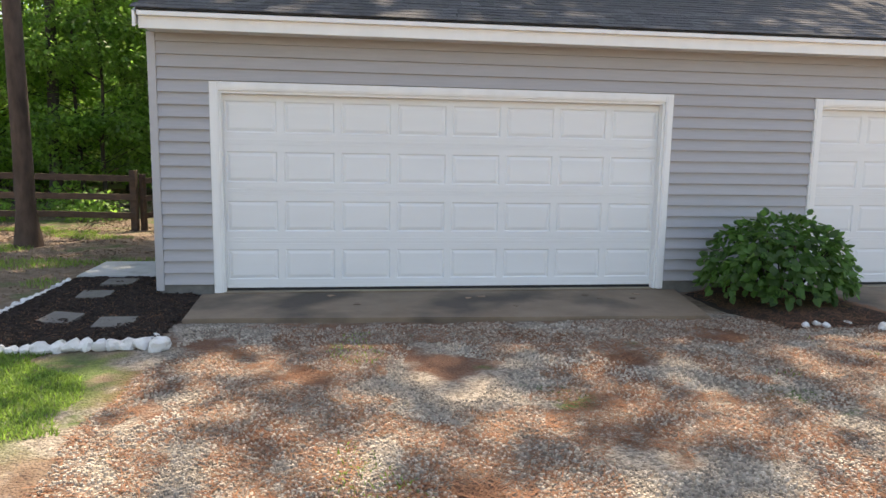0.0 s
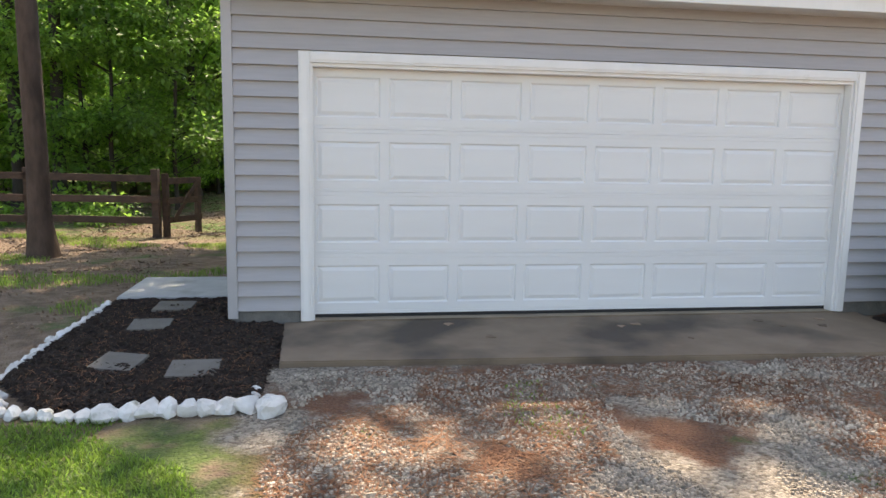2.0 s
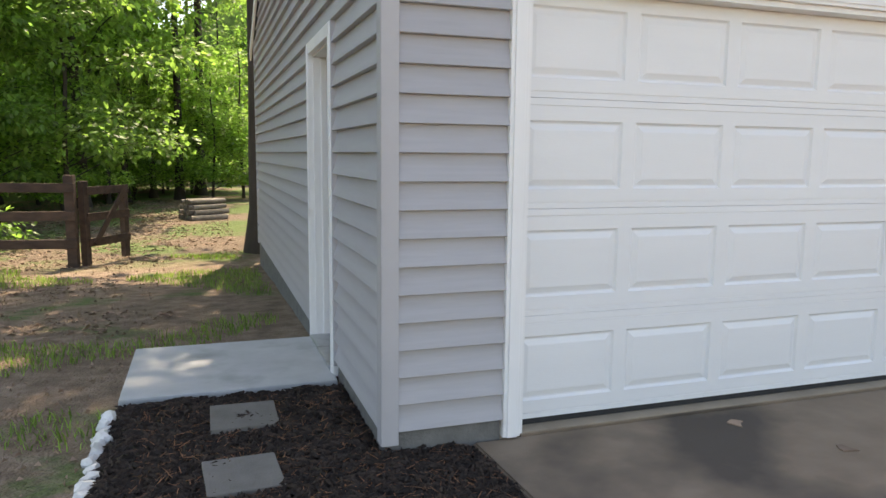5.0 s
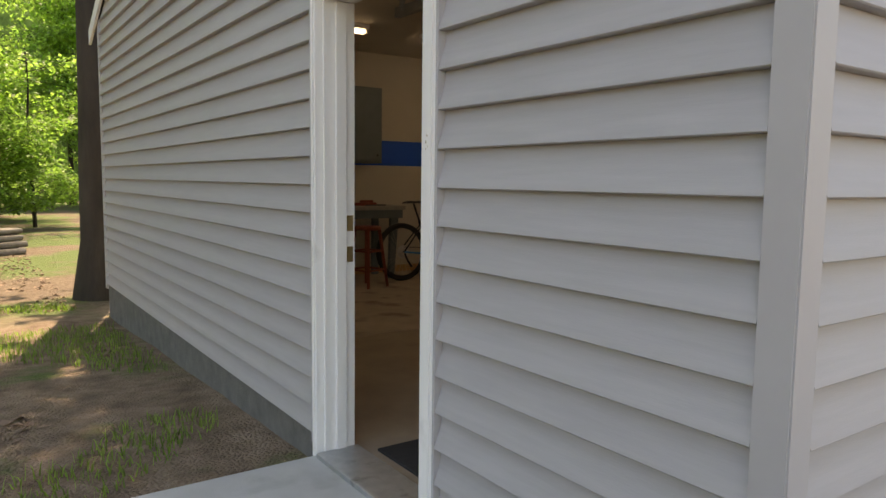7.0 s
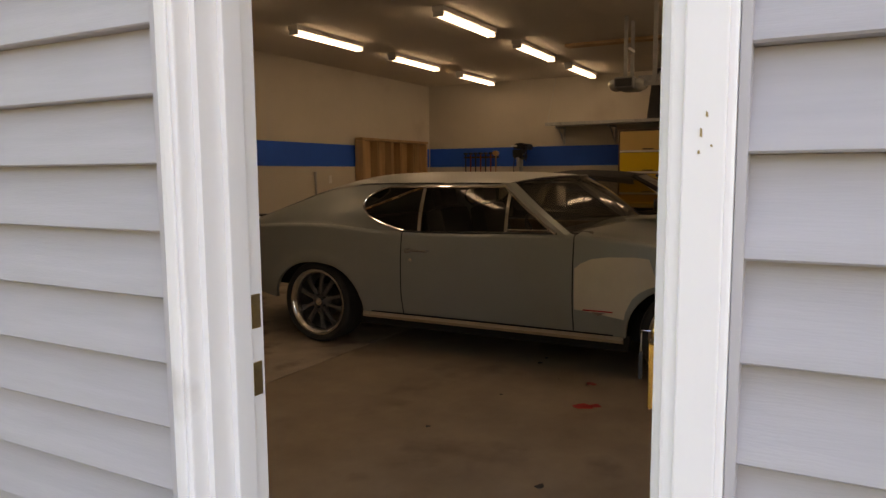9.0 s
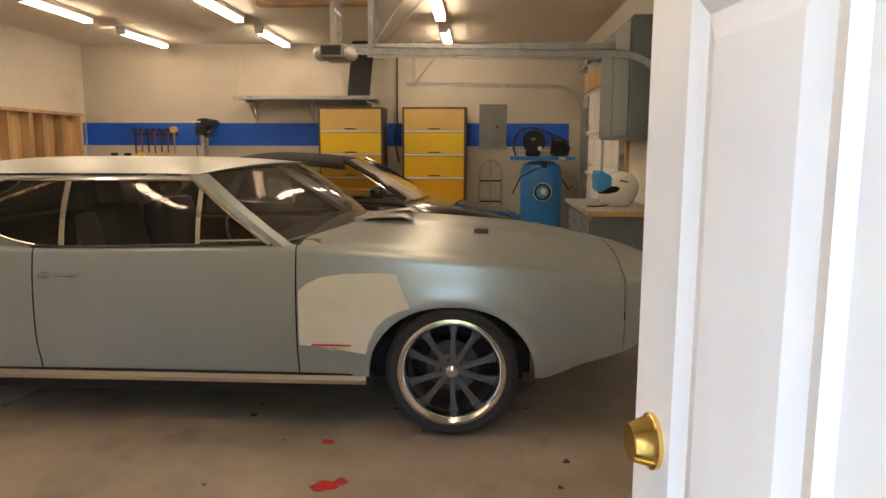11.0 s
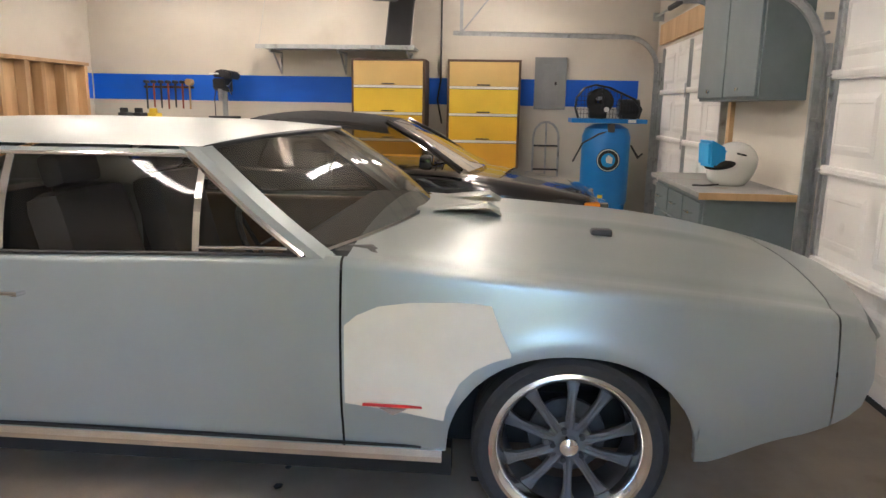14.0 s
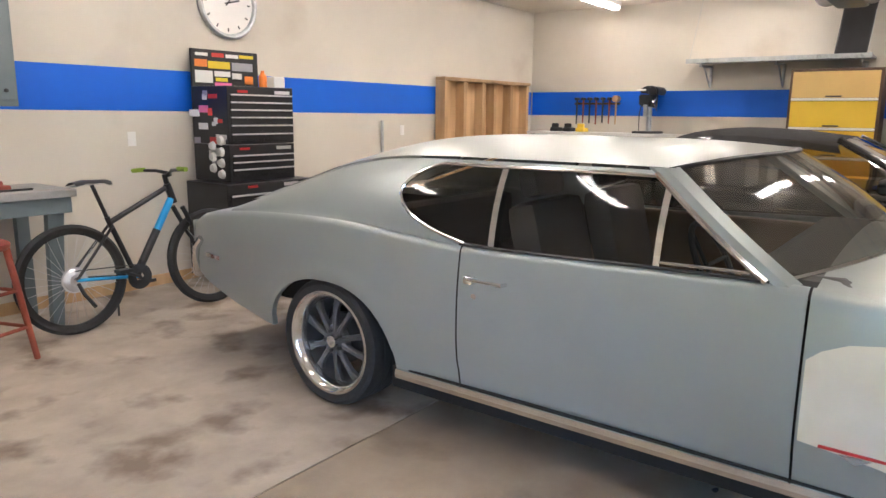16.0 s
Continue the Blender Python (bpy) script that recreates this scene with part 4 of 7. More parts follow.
# saplings and understory trees: a few kinds, then copies
kinds = [
    tree("broadleaf_tree", 11, -5.2, 14.5, 7.5, 0.07, 0.8, 2.3, 6500, 0, LEAF, BARK_FAR, "bushy green broadleaf tree at the wood's edge", 26, (0.10, 0.2), 0.75),
    tree("broadleaf_tree", 12, -9.5, 17.0, 9.5, 0.09, 1.2, 2.8, 7500, 0, LEAF2, BARK_FAR, "sunlit yellow-green broadleaf tree in the wood", 30, (0.11, 0.22), 0.85),
    tree("broadleaf_tree", 13, -2.6, 26.0, 12.0, 0.13, 2.0, 3.2, 9000, 0, LEAF2, BARK_FAR, "tall sunlit green tree in the wood", 34, (0.14, 0.26), 1.0),
    tree("woodland_trunk", 14, -4.3, 21.0, 16.0, 0.17, 7.0, 3.4, 2300, 0, LEAF, BARK_FAR, "tall dark straight tree trunk in the wood", 22, (0.16, 0.3), 1.1),
]
rt = random.Random(21)
for i in range(38):
    k = kinds[rt.choice((0, 1, 1, 2, 2, 3))]
    y = rt.uniform(15, 44)
    x = rt.uniform(-6 - y * 0.62, -2.6 - 0.02 * y) if i % 4 else rt.uniform(-6, 9)
    if i % 4 == 0:
        y = rt.uniform(38, 48)
    s = rt.uniform(0.8, 1.25)
    c = copy_thing(k, pose(x, y, ground_z(x, y), 0, 0, rt.uniform(0, 360)))
    c.scale = (s, s, s)
# the last six are added unseen behind the building, to dapple the drive
for x, y, s, rz in ((-6.8, 15.0, 1.1, 40), (-0.9, 27.5, 1.15, 10), (-1.6, 24.0, 0.9, 80), (-3.3, 23.2, 0.8, 200), (-11.0, 12.0, 1.1, 120), (2.0, 10.3, 1.3, 70), (6.2, 10.8, 1.35, 170), (10.5, 10.0, 1.3, 20), (4.2, 13.5, 1.45, 250), (0.2, 9.4, 1.45, 300), (6.5, 9.2, 1.45, 130)):
    c = copy_thing(kinds[3], pose(x, y, ground_z(x, y), 0, 0, rz))
    c.scale = (s, s, s)
# dense undergrowth along the wood
for i in range(34):
    y = rt.uniform(17, 30)
    x = rt.uniform(-4 - 0.55 * y, -4.2) if i % 3 else rt.uniform(-5.5, 1.5)
    if i % 3 == 0:
        y = rt.uniform(23, 32)
    s = rt.uniform(0.45, 0.75)
    c = copy_thing(kinds[rt.choice((0, 0, 1))], pose(x, y, ground_z(x, y) - 0.35, 0, 0, rt.uniform(0, 360)))
    c.scale = (s * 1.3, s * 1.3, s)
# low brush behind the fence
vs, fs = leaf_cloud(31, [((x, y, ground_z(x, y) + 0.3), (0.9, 0.7, 0.5)) for x, y in [(-4.4 - i * 0.85, 11.0 + 1.2 * ((i * 7) % 3)) for i in range(16)]], 9000, 0.07, 0.16)
stuff("brush", ([tuple(v) for v in vs], fs), LEAF2, "sunlit low green brush and vines behind the fence", "brush")
# a green backdrop of far woods, sunlit leaves and shaded gaps painted as mottling
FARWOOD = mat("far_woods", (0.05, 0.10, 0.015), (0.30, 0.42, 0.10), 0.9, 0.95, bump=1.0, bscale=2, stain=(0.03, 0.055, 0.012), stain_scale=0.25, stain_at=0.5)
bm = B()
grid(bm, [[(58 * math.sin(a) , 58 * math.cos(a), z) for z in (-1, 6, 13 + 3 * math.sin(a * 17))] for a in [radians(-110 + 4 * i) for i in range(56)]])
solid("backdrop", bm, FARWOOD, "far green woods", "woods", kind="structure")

# post and rail fence with a small gate
fence = thing("fence", "dark weathered wooden rail fence with four posts", "fence", m=pose(-2.54, 8.0, ground_z(-2.54, 8.0), 0, 0, -9))
RW = 2.42
for i in range(5):
    part("post", box(B(), -i * RW - 0.065, -i * RW + 0.065, -0.065, 0.065, -0.2, 1.30, 0.008), FENCE, fence)
    if i < 4:
        for z in (0.34, 0.73, 1.13):
            m = Matrix.Translation((-(i + 0.5) * RW, -0.07, z)) @ Matrix.Rotation(rr.uniform(-0.012, 0.012), 4, "Y")
            part("rail", box(B(), -RW / 2 - 0.08, RW / 2 + 0.08, -0.02, 0.02, -0.065, 0.065, 0.005, m), FENCE, fence)
gate = thing("fence_gate", "small dark wooden gate with diagonal brace standing open", "gate", m=pose(-2.40, 8.16, ground_z(-2.4, 8.16), 0, 0, 58))
part("post", box(B(), -0.05, 0.05, -0.05, 0.05, -0.1, 1.22, 0.006), FENCE, gate)
part("end_post", box(B(), 0.80, 0.90, -0.045, 0.045, 0.02, 1.12, 0.006), FENCE, gate)
for z in (0.33, 0.70, 1.08):
    part("gate_rail", box(B(), 0.0, 0.90, -0.065, -0.045, z - 0.06, z + 0.06, 0.004), FENCE, gate)
m = Matrix.Translation((0.44, 0.0, 0.68)) @ Matrix.Rotation(-0.85, 4, "Y")
part("brace", box(B(), -0.5, 0.5, -0.085, -0.066, -0.045, 0.045, 0.004, m), FENCE, gate)

# stacked firewood
pile = thing("woodpile", "low stack of weathered grey logs on grass", "woodpile", m=pose(-0.80, 16.6, ground_z(-0.80, 16.6), 0, 0, 25))
LOG = mat("split_log_grey", (0.14, 0.12, 0.10), (0.26, 0.23, 0.20), 8, 0.9, bump=0.4, vary=0.25)
for j in range(4):
    for i in range(7 - j):
        bm = B()
        rad = rr.uniform(0.07, 0.10)
        cyl(bm, (-0.65 + rr.uniform(-0.1, 0.1), (i + j * 0.5) * 0.19 - 0.6, 0.06 + j * 0.165), (0.65 + rr.uniform(-0.1, 0.1), (i + j * 0.5) * 0.19 - 0.6, 0.06 + j * 0.165 + rr.uniform(-0.02, 0.02)), rad, rad * 0.9, 9)
        part("log", bm, LOG, pile)
pile.scale = (0.74, 0.74, 0.82)

# the grey coupe, nose towards the front wall; local u runs across from its centre line
PAINT = mat("grey_blue_car_paint", (0.325, 0.355, 0.343), (0.35, 0.38, 0.368), 2.2, 0.33, 0.45, rough_var=0.03)
PRIMER = mat("cream_primer", (0.66, 0.60, 0.49), (0.72, 0.66, 0.55), 5, 0.75)
DARKWHEEL = mat("gunmetal_wheel", (0.085, 0.085, 0.085), (0.12, 0.12, 0.12), 12, 0.45, 0.3)
POLISH = mat("polished_alloy_lip", (0.72, 0.71, 0.69), (0.80, 0.79, 0.77), 9, 0.16, 1.0)
SEAT = mat("dark_vinyl_seat", (0.05, 0.048, 0.045), (0.075, 0.07, 0.065), 9, 0.5, bump=0.1)
TANTRIM = mat("tan_interior_trim", (0.20, 0.13, 0.08), (0.27, 0.18, 0.11), 9, 0.6)
CARGLASS = glass_mat("tinted_car_glass", (0.62, 0.60, 0.56), 0.02, 0.0)
WSGLASS = glass_mat("dusty_windscreen", (0.66, 0.64, 0.58), 0.03, 0.045)
RED = mat("red_enamel", (0.45, 0.02, 0.02), (0.55, 0.03, 0.03), 8, 0.4)
AMBER = mat("amber_lens", (0.80, 0.28, 0.02), None, 8, 0.2)


def curve_at(pts, x):
    """Smooth value from a short table of (x, value)."""
    if x <= pts[0][0]:
        return pts[0][1]
    for i in range(len(pts) - 1):
        (a, p), (b, q) = pts[i], pts[i + 1]
        if x <= b:
            m0 = (q - pts[i - 1][1]) / (b - pts[i - 1][0]) if i else (q - p) / (b - a)
            m1 = (pts[i + 2][1] - p) / (pts[i + 2][0] - a) if i + 2 < len(pts) else (q - p) / (b - a)
            t, h = (x - a) / (b - a), b - a
            return (2 * t ** 3 - 3 * t ** 2 + 1) * p + (t ** 3 - 2 * t ** 2 + t) * h * m0 + (-2 * t ** 3 + 3 * t ** 2) * q + (t ** 3 - t ** 2) * h * m1
    return pts[-1][1]


def lerp(a, b, n):
    return [a + (b - a) * i / (n - 1) for i in range(n)]


ZT = [(0.74, 0.70), (0.80, 0.755), (0.92, 0.785), (1.13, 0.815), (1.57, 0.862), (2.11, 0.902), (2.5, 0.93), (3.0, 0.922), (3.6, 0.908), (4.0, 0.915), (4.4, 0.945), (4.8, 0.945), (5.3, 0.912), (5.68, 0.86), (5.84, 0.80)]
HW = [(0.74, 0.77), (0.80, 0.825), (0.95, 0.885), (1.3, 0.935), (1.74, 0.962), (2.4, 0.955), (3.0, 0.945), (3.6, 0.945), (4.2, 0.960), (4.65, 0.965), (5.2, 0.935), (5.6, 0.875), (5.84, 0.81)]
ZB = [(0.74, 0.54), (0.80, 0.47), (0.9, 0.425), (1.11, 0.36), (1.30, 0.29), (2.14, 0.285), (4.15, 0.285), (4.98, 0.33), (5.4, 0.41), (5.76, 0.50), (5.84, 0.55)]
ZC = [(0.66, 0.70), (0.72, 0.775), (0.9, 0.85), (1.2, 0.915), (1.9, 0.970), (2.45, 0.985), (5.0, 0.965), (5.3, 0.945), (5.7, 0.885), (5.84, 0.82)]
FH, RH, HZ = 1.735, 4.577, 0.322


def arch_bottom(y):
    z = curve_at(ZB, y)
    for c, a, b in ((FH, 0.402, 0.345), (4.565, 0.428, 0.345)):
        d = (y - c) / a
        if abs(d) < 1:
            z = max(z, 0.30 + b * (1 - abs(d) ** 2.3) ** 0.5)
    return z


def side_u(y, z):
    zt, hw = curve_at(ZT, y), curve_at(HW, y)
    t = (z - 0.25) / (zt - 0.25)
    u = hw * (1 - 0.045 * max(0, (0.42 - t) / 0.42) ** 1.6 - 0.030 * max(0, (t - 0.55) / 0.45) ** 2)
    if z < 0.385:
        u -= 0.006
    for c, a, b in ((FH, 0.402, 0.345), (4.565, 0.428, 0.345)):
        d = math.hypot((y - c) / (a + 0.05), (z - 0.30) / (b + 0.05))
        u += 0.010 * math.exp(-((d - 0.98) / 0.10) ** 2)
    return u


def side_column(y, sgn, rows=16):
    zb, zt = arch_bottom(y), curve_at(ZT, y)
    col = [(sgn * (side_u(y, zb) - 0.030), y, zb + 0.004), (sgn * (side_u(y, zb) - 0.006), y, zb)]
    for i in range(rows):
        z = zb + 0.003 + (zt - 0.035 - zb) * i / (rows - 1)
        col.append((sgn * side_u(y, z), y, z))
    ut = side_u(y, zt - 0.03)
    for a in (25, 50, 75, 90):
        col.append((sgn * (ut - 0.035 * (1 - math.cos(radians(a)))), y, zt - 0.032 + 0.032 * math.sin(radians(a))))
    return col


def arch_ys(a, b):
    ys = lerp(a, b, max(4, int((b - a) / 0.045)))
    for c, w in ((FH, 0.402), (4.565, 0.428)):
        for s in (-1, 1):
            ys += [c + s * w * k for k in (1.004, 0.999, 0.995, 0.985, 0.97, 0.95, 0.92, 0.88)]
    return sorted(y for y in set(ys) if a <= y <= b)


coupe = thing("coupe_car", "grey-blue two-door vintage coupe with a cream primer patch", "car", m=pose(4.345, 0, 0))
for sgn in (-1, 1):
    for nm, a, b in (("nose_bumper", 0.74, 0.905), ("fender", 0.911, 2.478), ("door", 2.486, 3.782), ("rear_quarter", 3.79, 5.84)):
        bm = B()
        grid(bm, [side_column(y, sgn) for y in arch_ys(a, b)])
        p = part(nm, bm, PAINT, coupe, smooth=True)
        if nm == "door":
            door_part = p
    # door handle and lock
    if sgn < 0:
        u = -side_u(3.64, 0.78)
        bm = tube(B(), [(u + 0.01, 3.735, 0.772), (u - 0.03, 3.728, 0.778), (u - 0.034, 3.64, 0.778), (u - 0.026, 3.565, 0.776), (u + 0.006, 3.555, 0.776)], 0.0075, 8)
        box(bm, u - 0.03, u + 0.01, 3.70, 3.745, 0.758, 0.79, 0.008)
        part("door_handle", bm, CHROME, door_part, "chrome pull handle", True)
        part("door_lock", cyl(B(), (u - 0.008, 3.705, 0.705), (u + 0.02, 3.705, 0.705), 0.013, seg=14), CHROME, door_part)
    bm = B()
    prism(bm, [(sgn * 0.90, 0.244), (sgn * 0.940, 0.252), (sgn * 0.944, 0.272), (sgn * 0.940, 0.294), (sgn * 0.90, 0.298)], "y", 2.15, 4.13)
    part("rocker_moulding", bm, CHROME if 0 else POLISH, coupe, "bright ribbed rocker moulding")
    bm = B()
    for y0, y1 in ((2.12, 4.16),):
        box(bm, sgn * 0.86, sgn * 0.925, y0, y1, 0.20, 0.30)
    part("sill", bm, DARK, coupe)

# top surfaces
def top_z(u, y):
    zt, zc = curve_at(ZT, y), curve_at(ZC, y)
    ue = side_u(y, zt - 0.03) - 0.035
    w = min(1.0, abs(u) / max(ue, 0.01))
    z = zt + (zc - zt) * (1 - w ** 2.4)
    if y < 2.4:
        z += 0.012 * math.exp(-((abs(u) - 0.24) / 0.05) ** 2) * min(1, max(0, (y - 0.9) / 0.5)) + 0.016 / (1 + math.exp((abs(u) - 0.22) / 0.02)) * min(1, max(0, (y - 0.9) / 0.6))
        z -= 0.010 * math.exp(-((w - 0.93) / 0.03) ** 2)
    return z


def top_grid(a, b, f, name, material, n=33):
    bm = B()
    rows = []
    for y in lerp(a, b, max(5, int((b - a) / 0.05))):
        ue = (side_u(y, curve_at(ZT, y) - 0.03) - 0.035) * f
        rows.append([(ue * w, y - (0.10 if y < 1.0 else 0) * (1 - abs(w) ** 2) * max(0, (1.0 - y) / 0.26), top_z(ue * w, y)) for w in lerp(-1, 1, n)])
    grid(bm, rows)
    return part(name, bm, material, coupe, smooth=True)


top_grid(0.911, 2.47, 1.0, "hood", PAINT, 61)
top_grid(0.74, 0.905, 1.0, "nose_top", PAINT)
top_grid(5.12, 5.84, 1.0, "trunk_lid", PAINT)
bm = B()
grid(bm, [[(w * 0.77 * (1 - 0.02 * k), 0.74 - 0.11 * (1 - w * w) + 0.02 * k, curve_at(ZT, 0.74) * (1 - k / 5) + 0.52 * k / 5 + 0.05 * (1 - w * w) * (1 - k / 5)) for w in lerp(-1, 1, 21)] for k in range(6)])
part("front_face", bm, PAINT, coupe, smooth=True)
bm = B()
grid(bm, [[(w * 0.81, 5.84 + 0.02 * (1 - w * w), 0.80 - 0.26 * k / 4) for w in lerp(-1, 1, 15)] for k in range(5)])
part("rear_face", bm, PAINT, coupe, smooth=True)
bm = B()
pts = [(-0.855, 5.70, 0.71), (-0.865, 5.74, 0.66), (-0.86, 5.765, 0.58), (-0.82, 5.80, 0.50)]
tube(bm, pts, 0.022, 8)
tube(bm, [(-0.82, 5.80, 0.50), (-0.6, 5.88, 0.49), (0.6, 5.88, 0.49), (0.82, 5.80, 0.50)], 0.045, 10)
part("rear_bumper", bm, CHROME, coupe, "chrome rear bumper", True)
for s in (-1, 1):
    bm = B()
    a = [(s * (0.10 + 0.2 * k), 1.98, top_z(0.2, 1.98) - 0.006) for k in lerp(0, 1, 5)]
    b = [(s * (0.11 + 0.18 * k), 2.04, top_z(0.2, 2.04) + 0.034 - 0.01 * (2 * k - 1) ** 2) for k in lerp(0, 1, 5)]
    d = [(s * (0.12 + 0.16 * k), 2.26, top_z(0.2, 2.26) - 0.004) for k in lerp(0, 1, 5)]
    grid(bm, [a, b, d])
    part("hood_scoop", bm, PAINT, coupe, smooth=True)
part("hood_nozzle", box(B(), -0.42, -0.36, 1.56, 1.64, 0.93, 0.962, 0.012), BLACK, coupe, "small black hood vent")

# glasshouse
ZR = [(2.6, 1.235), (3.0, 1.250), (3.6, 1.250), (4.0, 1.248), (4.3, 1.232), (4.6, 1.175), (4.9, 1.080), (5.2, 0.982), (5.4, 0.918)]
RC = [(2.7, 1.305), (3.14, 1.335), (3.67, 1.340), (3.98, 1.340), (4.33, 1.322), (4.6, 1.258), (4.9, 1.150), (5.17, 1.03), (5.3, 0.965)]
RU = [(2.6, 0.785), (4.2, 0.785), (4.8, 0.79), (5.4, 0.82)]


def upper(y, v, sgn):
    zt = curve_at(ZT, y)
    ub, zb = side_u(y, zt - 0.03) - 0.02, zt - 0.002
    ur, zr = curve_at(RU, y), curve_at(ZR, y)
    bulge = 0.020 * math.sin(math.pi * v)
    k = v ** (1.0 if y < 4.0 else 1 - 0.15 * min(1, (y - 4.0) / 0.6))
    return (sgn * (ub + (ur - ub) * k + bulge), y, zb + (zr - zb) * v)


def y_open(v):
    """Rear edge of the side window, by height."""
    return curve_at([(0, 3.75), (0.06, 3.85), (0.14, 3.96), (0.28, 4.08), (0.48, 4.15), (0.66, 4.145), (0.82, 4.08), (0.93, 3.99), (1.0, 3.90)], v)


def a_line(v):
    return 2.575 + 0.43 * v


def roof_pt(w, y):
    ur, zr, zc = curve_at(RU, y), curve_at(ZR, y), curve_at(RC, y)
    e = abs(w)
    return (w * ur, y, zr + 0.012 + (zc - zr - 0.012) * (1 - e ** 2.6))


def roof_start(w):
    return 2.74 + 0.25 * w * w


for sgn in (-1, 1):
    bm = B()
    grid(bm, [[upper(y_open(v) + (5.38 - y_open(v)) * k, v, sgn) for k in lerp(0, 1, 18)] for v in lerp(0, 1, 26)])
    part("sail_panel", bm, PAINT, coupe, smooth=True)
    bm = B()
    for a, b in ((0.93, 1.0),):
        grid(bm, [[upper(2.99 + (y_open(v) - 2.99) * k, v, sgn) for k in lerp(0, 1, 18)] for v in lerp(a, b, 4)])
    part("roof_rail", bm, PAINT, coupe, smooth=True)
    # windscreen pillar
    bm = B()
    rows = []
    for v in lerp(-0.02, 1.03, 9):
        x, y, z = upper(a_line(v), max(0, min(1, v)), sgn)
        z += (v - max(0, min(1, v))) * 0.3
        rows.append([(x - sgn * 0.005, y + 0.045, z), (x + sgn * 0.012, y + 0.02, z), (x + sgn * 0.010, y - 0.025, z), (x - sgn * 0.035, y - 0.055, z + 0.005), (x - sgn * 0.05, y - 0.03, z), (x - sgn * 0.005, y + 0.045, z)])
    grid(bm, rows)
    part("windscreen_pillar", bm, PAINT, coupe, smooth=True)
    # panes and bright trim
    inset = lambda p: (p[0] - sgn * 0.012, p[1], p[2])
    for nm, fa, fb in (("vent_window", lambda v: a_line(v) + 0.04, lambda v: 2.965), ("door_window", lambda v: 2.97, lambda v: 3.645), ("quarter_window", lambda v: 3.655, y_open)):
        bm = B()
        grid(bm, [[inset(upper(fa(v) + (max(fa(v), fb(v)) - fa(v)) * k, v, sgn)) for k in lerp(0, 1, 10)] for v in lerp(0.0, 0.95, 12)])
        p = part(nm, bm, CARGLASS, coupe, "tinted side glass with lamp reflections", True)
        p.visible_shadow = False
    off = lambda p: (p[0] + sgn * 0.006, p[1], p[2])
    part("window_trim", tube(B(), [off(upper(y, 0.945, sgn)) for y in lerp(3.0, 3.96, 14)] + [off(upper(y_open(v) - 0.004, v, sgn)) for v in lerp(0.92, 0.02, 22)], 0.0075, 6), CHROME, coupe, "bright window surround", True)
    part("belt_trim", tube(B(), [off(upper(y, 0.01, sgn)) for y in lerp(2.60, 3.80, 12)], 0.007, 6), BLACK, coupe, smooth=True)
    part("pillar_trim", tube(B(), [off(upper(a_line(v) + 0.035, v, sgn)) for v in lerp(0.0, 0.97, 8)], 0.011, 6), CHROME, coupe, "bright pillar moulding", True)
    for y, wdt in ((2.97, 0.012), (3.65, 0.014)):
        bm = B()
        grid(bm, [[off(upper(y - wdt, v, sgn)), off(upper(y + wdt, v, sgn))] for v in lerp(0.0, 0.95, 8)])
        part("window_post", bm, CHROME, coupe, "bright window divider")
    part("vent_sill", tube(B(), [off(upper(y, 0.07, sgn)) for y in lerp(2.66, 2.96, 5)], 0.006, 6), CHROME, coupe)
bm = B()
grid(bm, [[roof_pt(w, roof_start(w) + (4.62 - roof_start(w)) * k) for w in lerp(-1, 1, 37)] for k in lerp(0, 1, 34)])
part("roof", bm, PAINT, coupe, smooth=True)
bm = B()
grid(bm, [[roof_pt(w * 0.98, y) for w in lerp(-1, 1, 25)] for y in lerp(4.62, 5.28, 12)])
part("rear_window", bm, CARGLASS, coupe, "sloping rear glass", True)


def screen_pt(w, v):
    base = Vector((w * 0.875, 2.29 + 0.27 * w * w, 0.988 - 0.055 * w * w))
    top = Vector((w * 0.745, roof_start(w) - 0.01, roof_pt(w, roof_start(w))[2] - 0.006))
    p = base.lerp(top, v)
    return (p.x, p.y - 0.02 * math.sin(math.pi * v), p.z + 0.012 * math.sin(math.pi * v))


bm = B()
grid(bm, [[screen_pt(w, v) for w in lerp(-1, 1, 29)] for v in lerp(0, 1, 12)])
ws = part("windscreen", bm, WSGLASS, coupe, "dusty curved windscreen", True)
ws.visible_shadow = False
part("screen_trim", tube(B(), [screen_pt(w, 0.0) for w in lerp(-1, 1, 19)], 0.011, 6), CHROME, coupe, "bright windscreen moulding", True)
part("screen_gasket", tube(B(), [screen_pt(w, 1.0) for w in lerp(-1, 1, 19)], 0.010, 6), BLACK, coupe, smooth=True)

# inside: floor, dash, seats, wheel
part("floor_pan", box(B(), -0.70, 0.70, 1.38, 4.15, 0.22, 0.42), DARK, coupe)
bm = B()
box(bm, -0.70, 0.70, 0.98, 2.40, 0.45, 0.78), box(bm, -0.66, 0.66, 4.1, 5.3, 0.40, 0.5), box(bm, -0.72, 0.72, 4.7, 5.5, 0.42, 0.86), box(bm, -0.88, -0.86, 2.3, 4.1, 0.30, 0.88), box(bm, 0.86, 0.88, 2.3, 4.1, 0.30, 0.88)
part("underbody", bm, DARK, coupe)
for sgn in (-1, 1):
    for y, r_ in ((FH, 0.40), (4.565, 0.425)):
        bm = prism(B(), [(y + r_ * math.cos(a), 0.30 + 0.36 * math.sin(a)) for a in lerp(0, math.pi, 15)] + [(y - r_, 0.22), (y + r_, 0.22)], "x", sgn * 0.50, sgn * 0.60)
        part("wheel_house", bm, DARK, coupe)
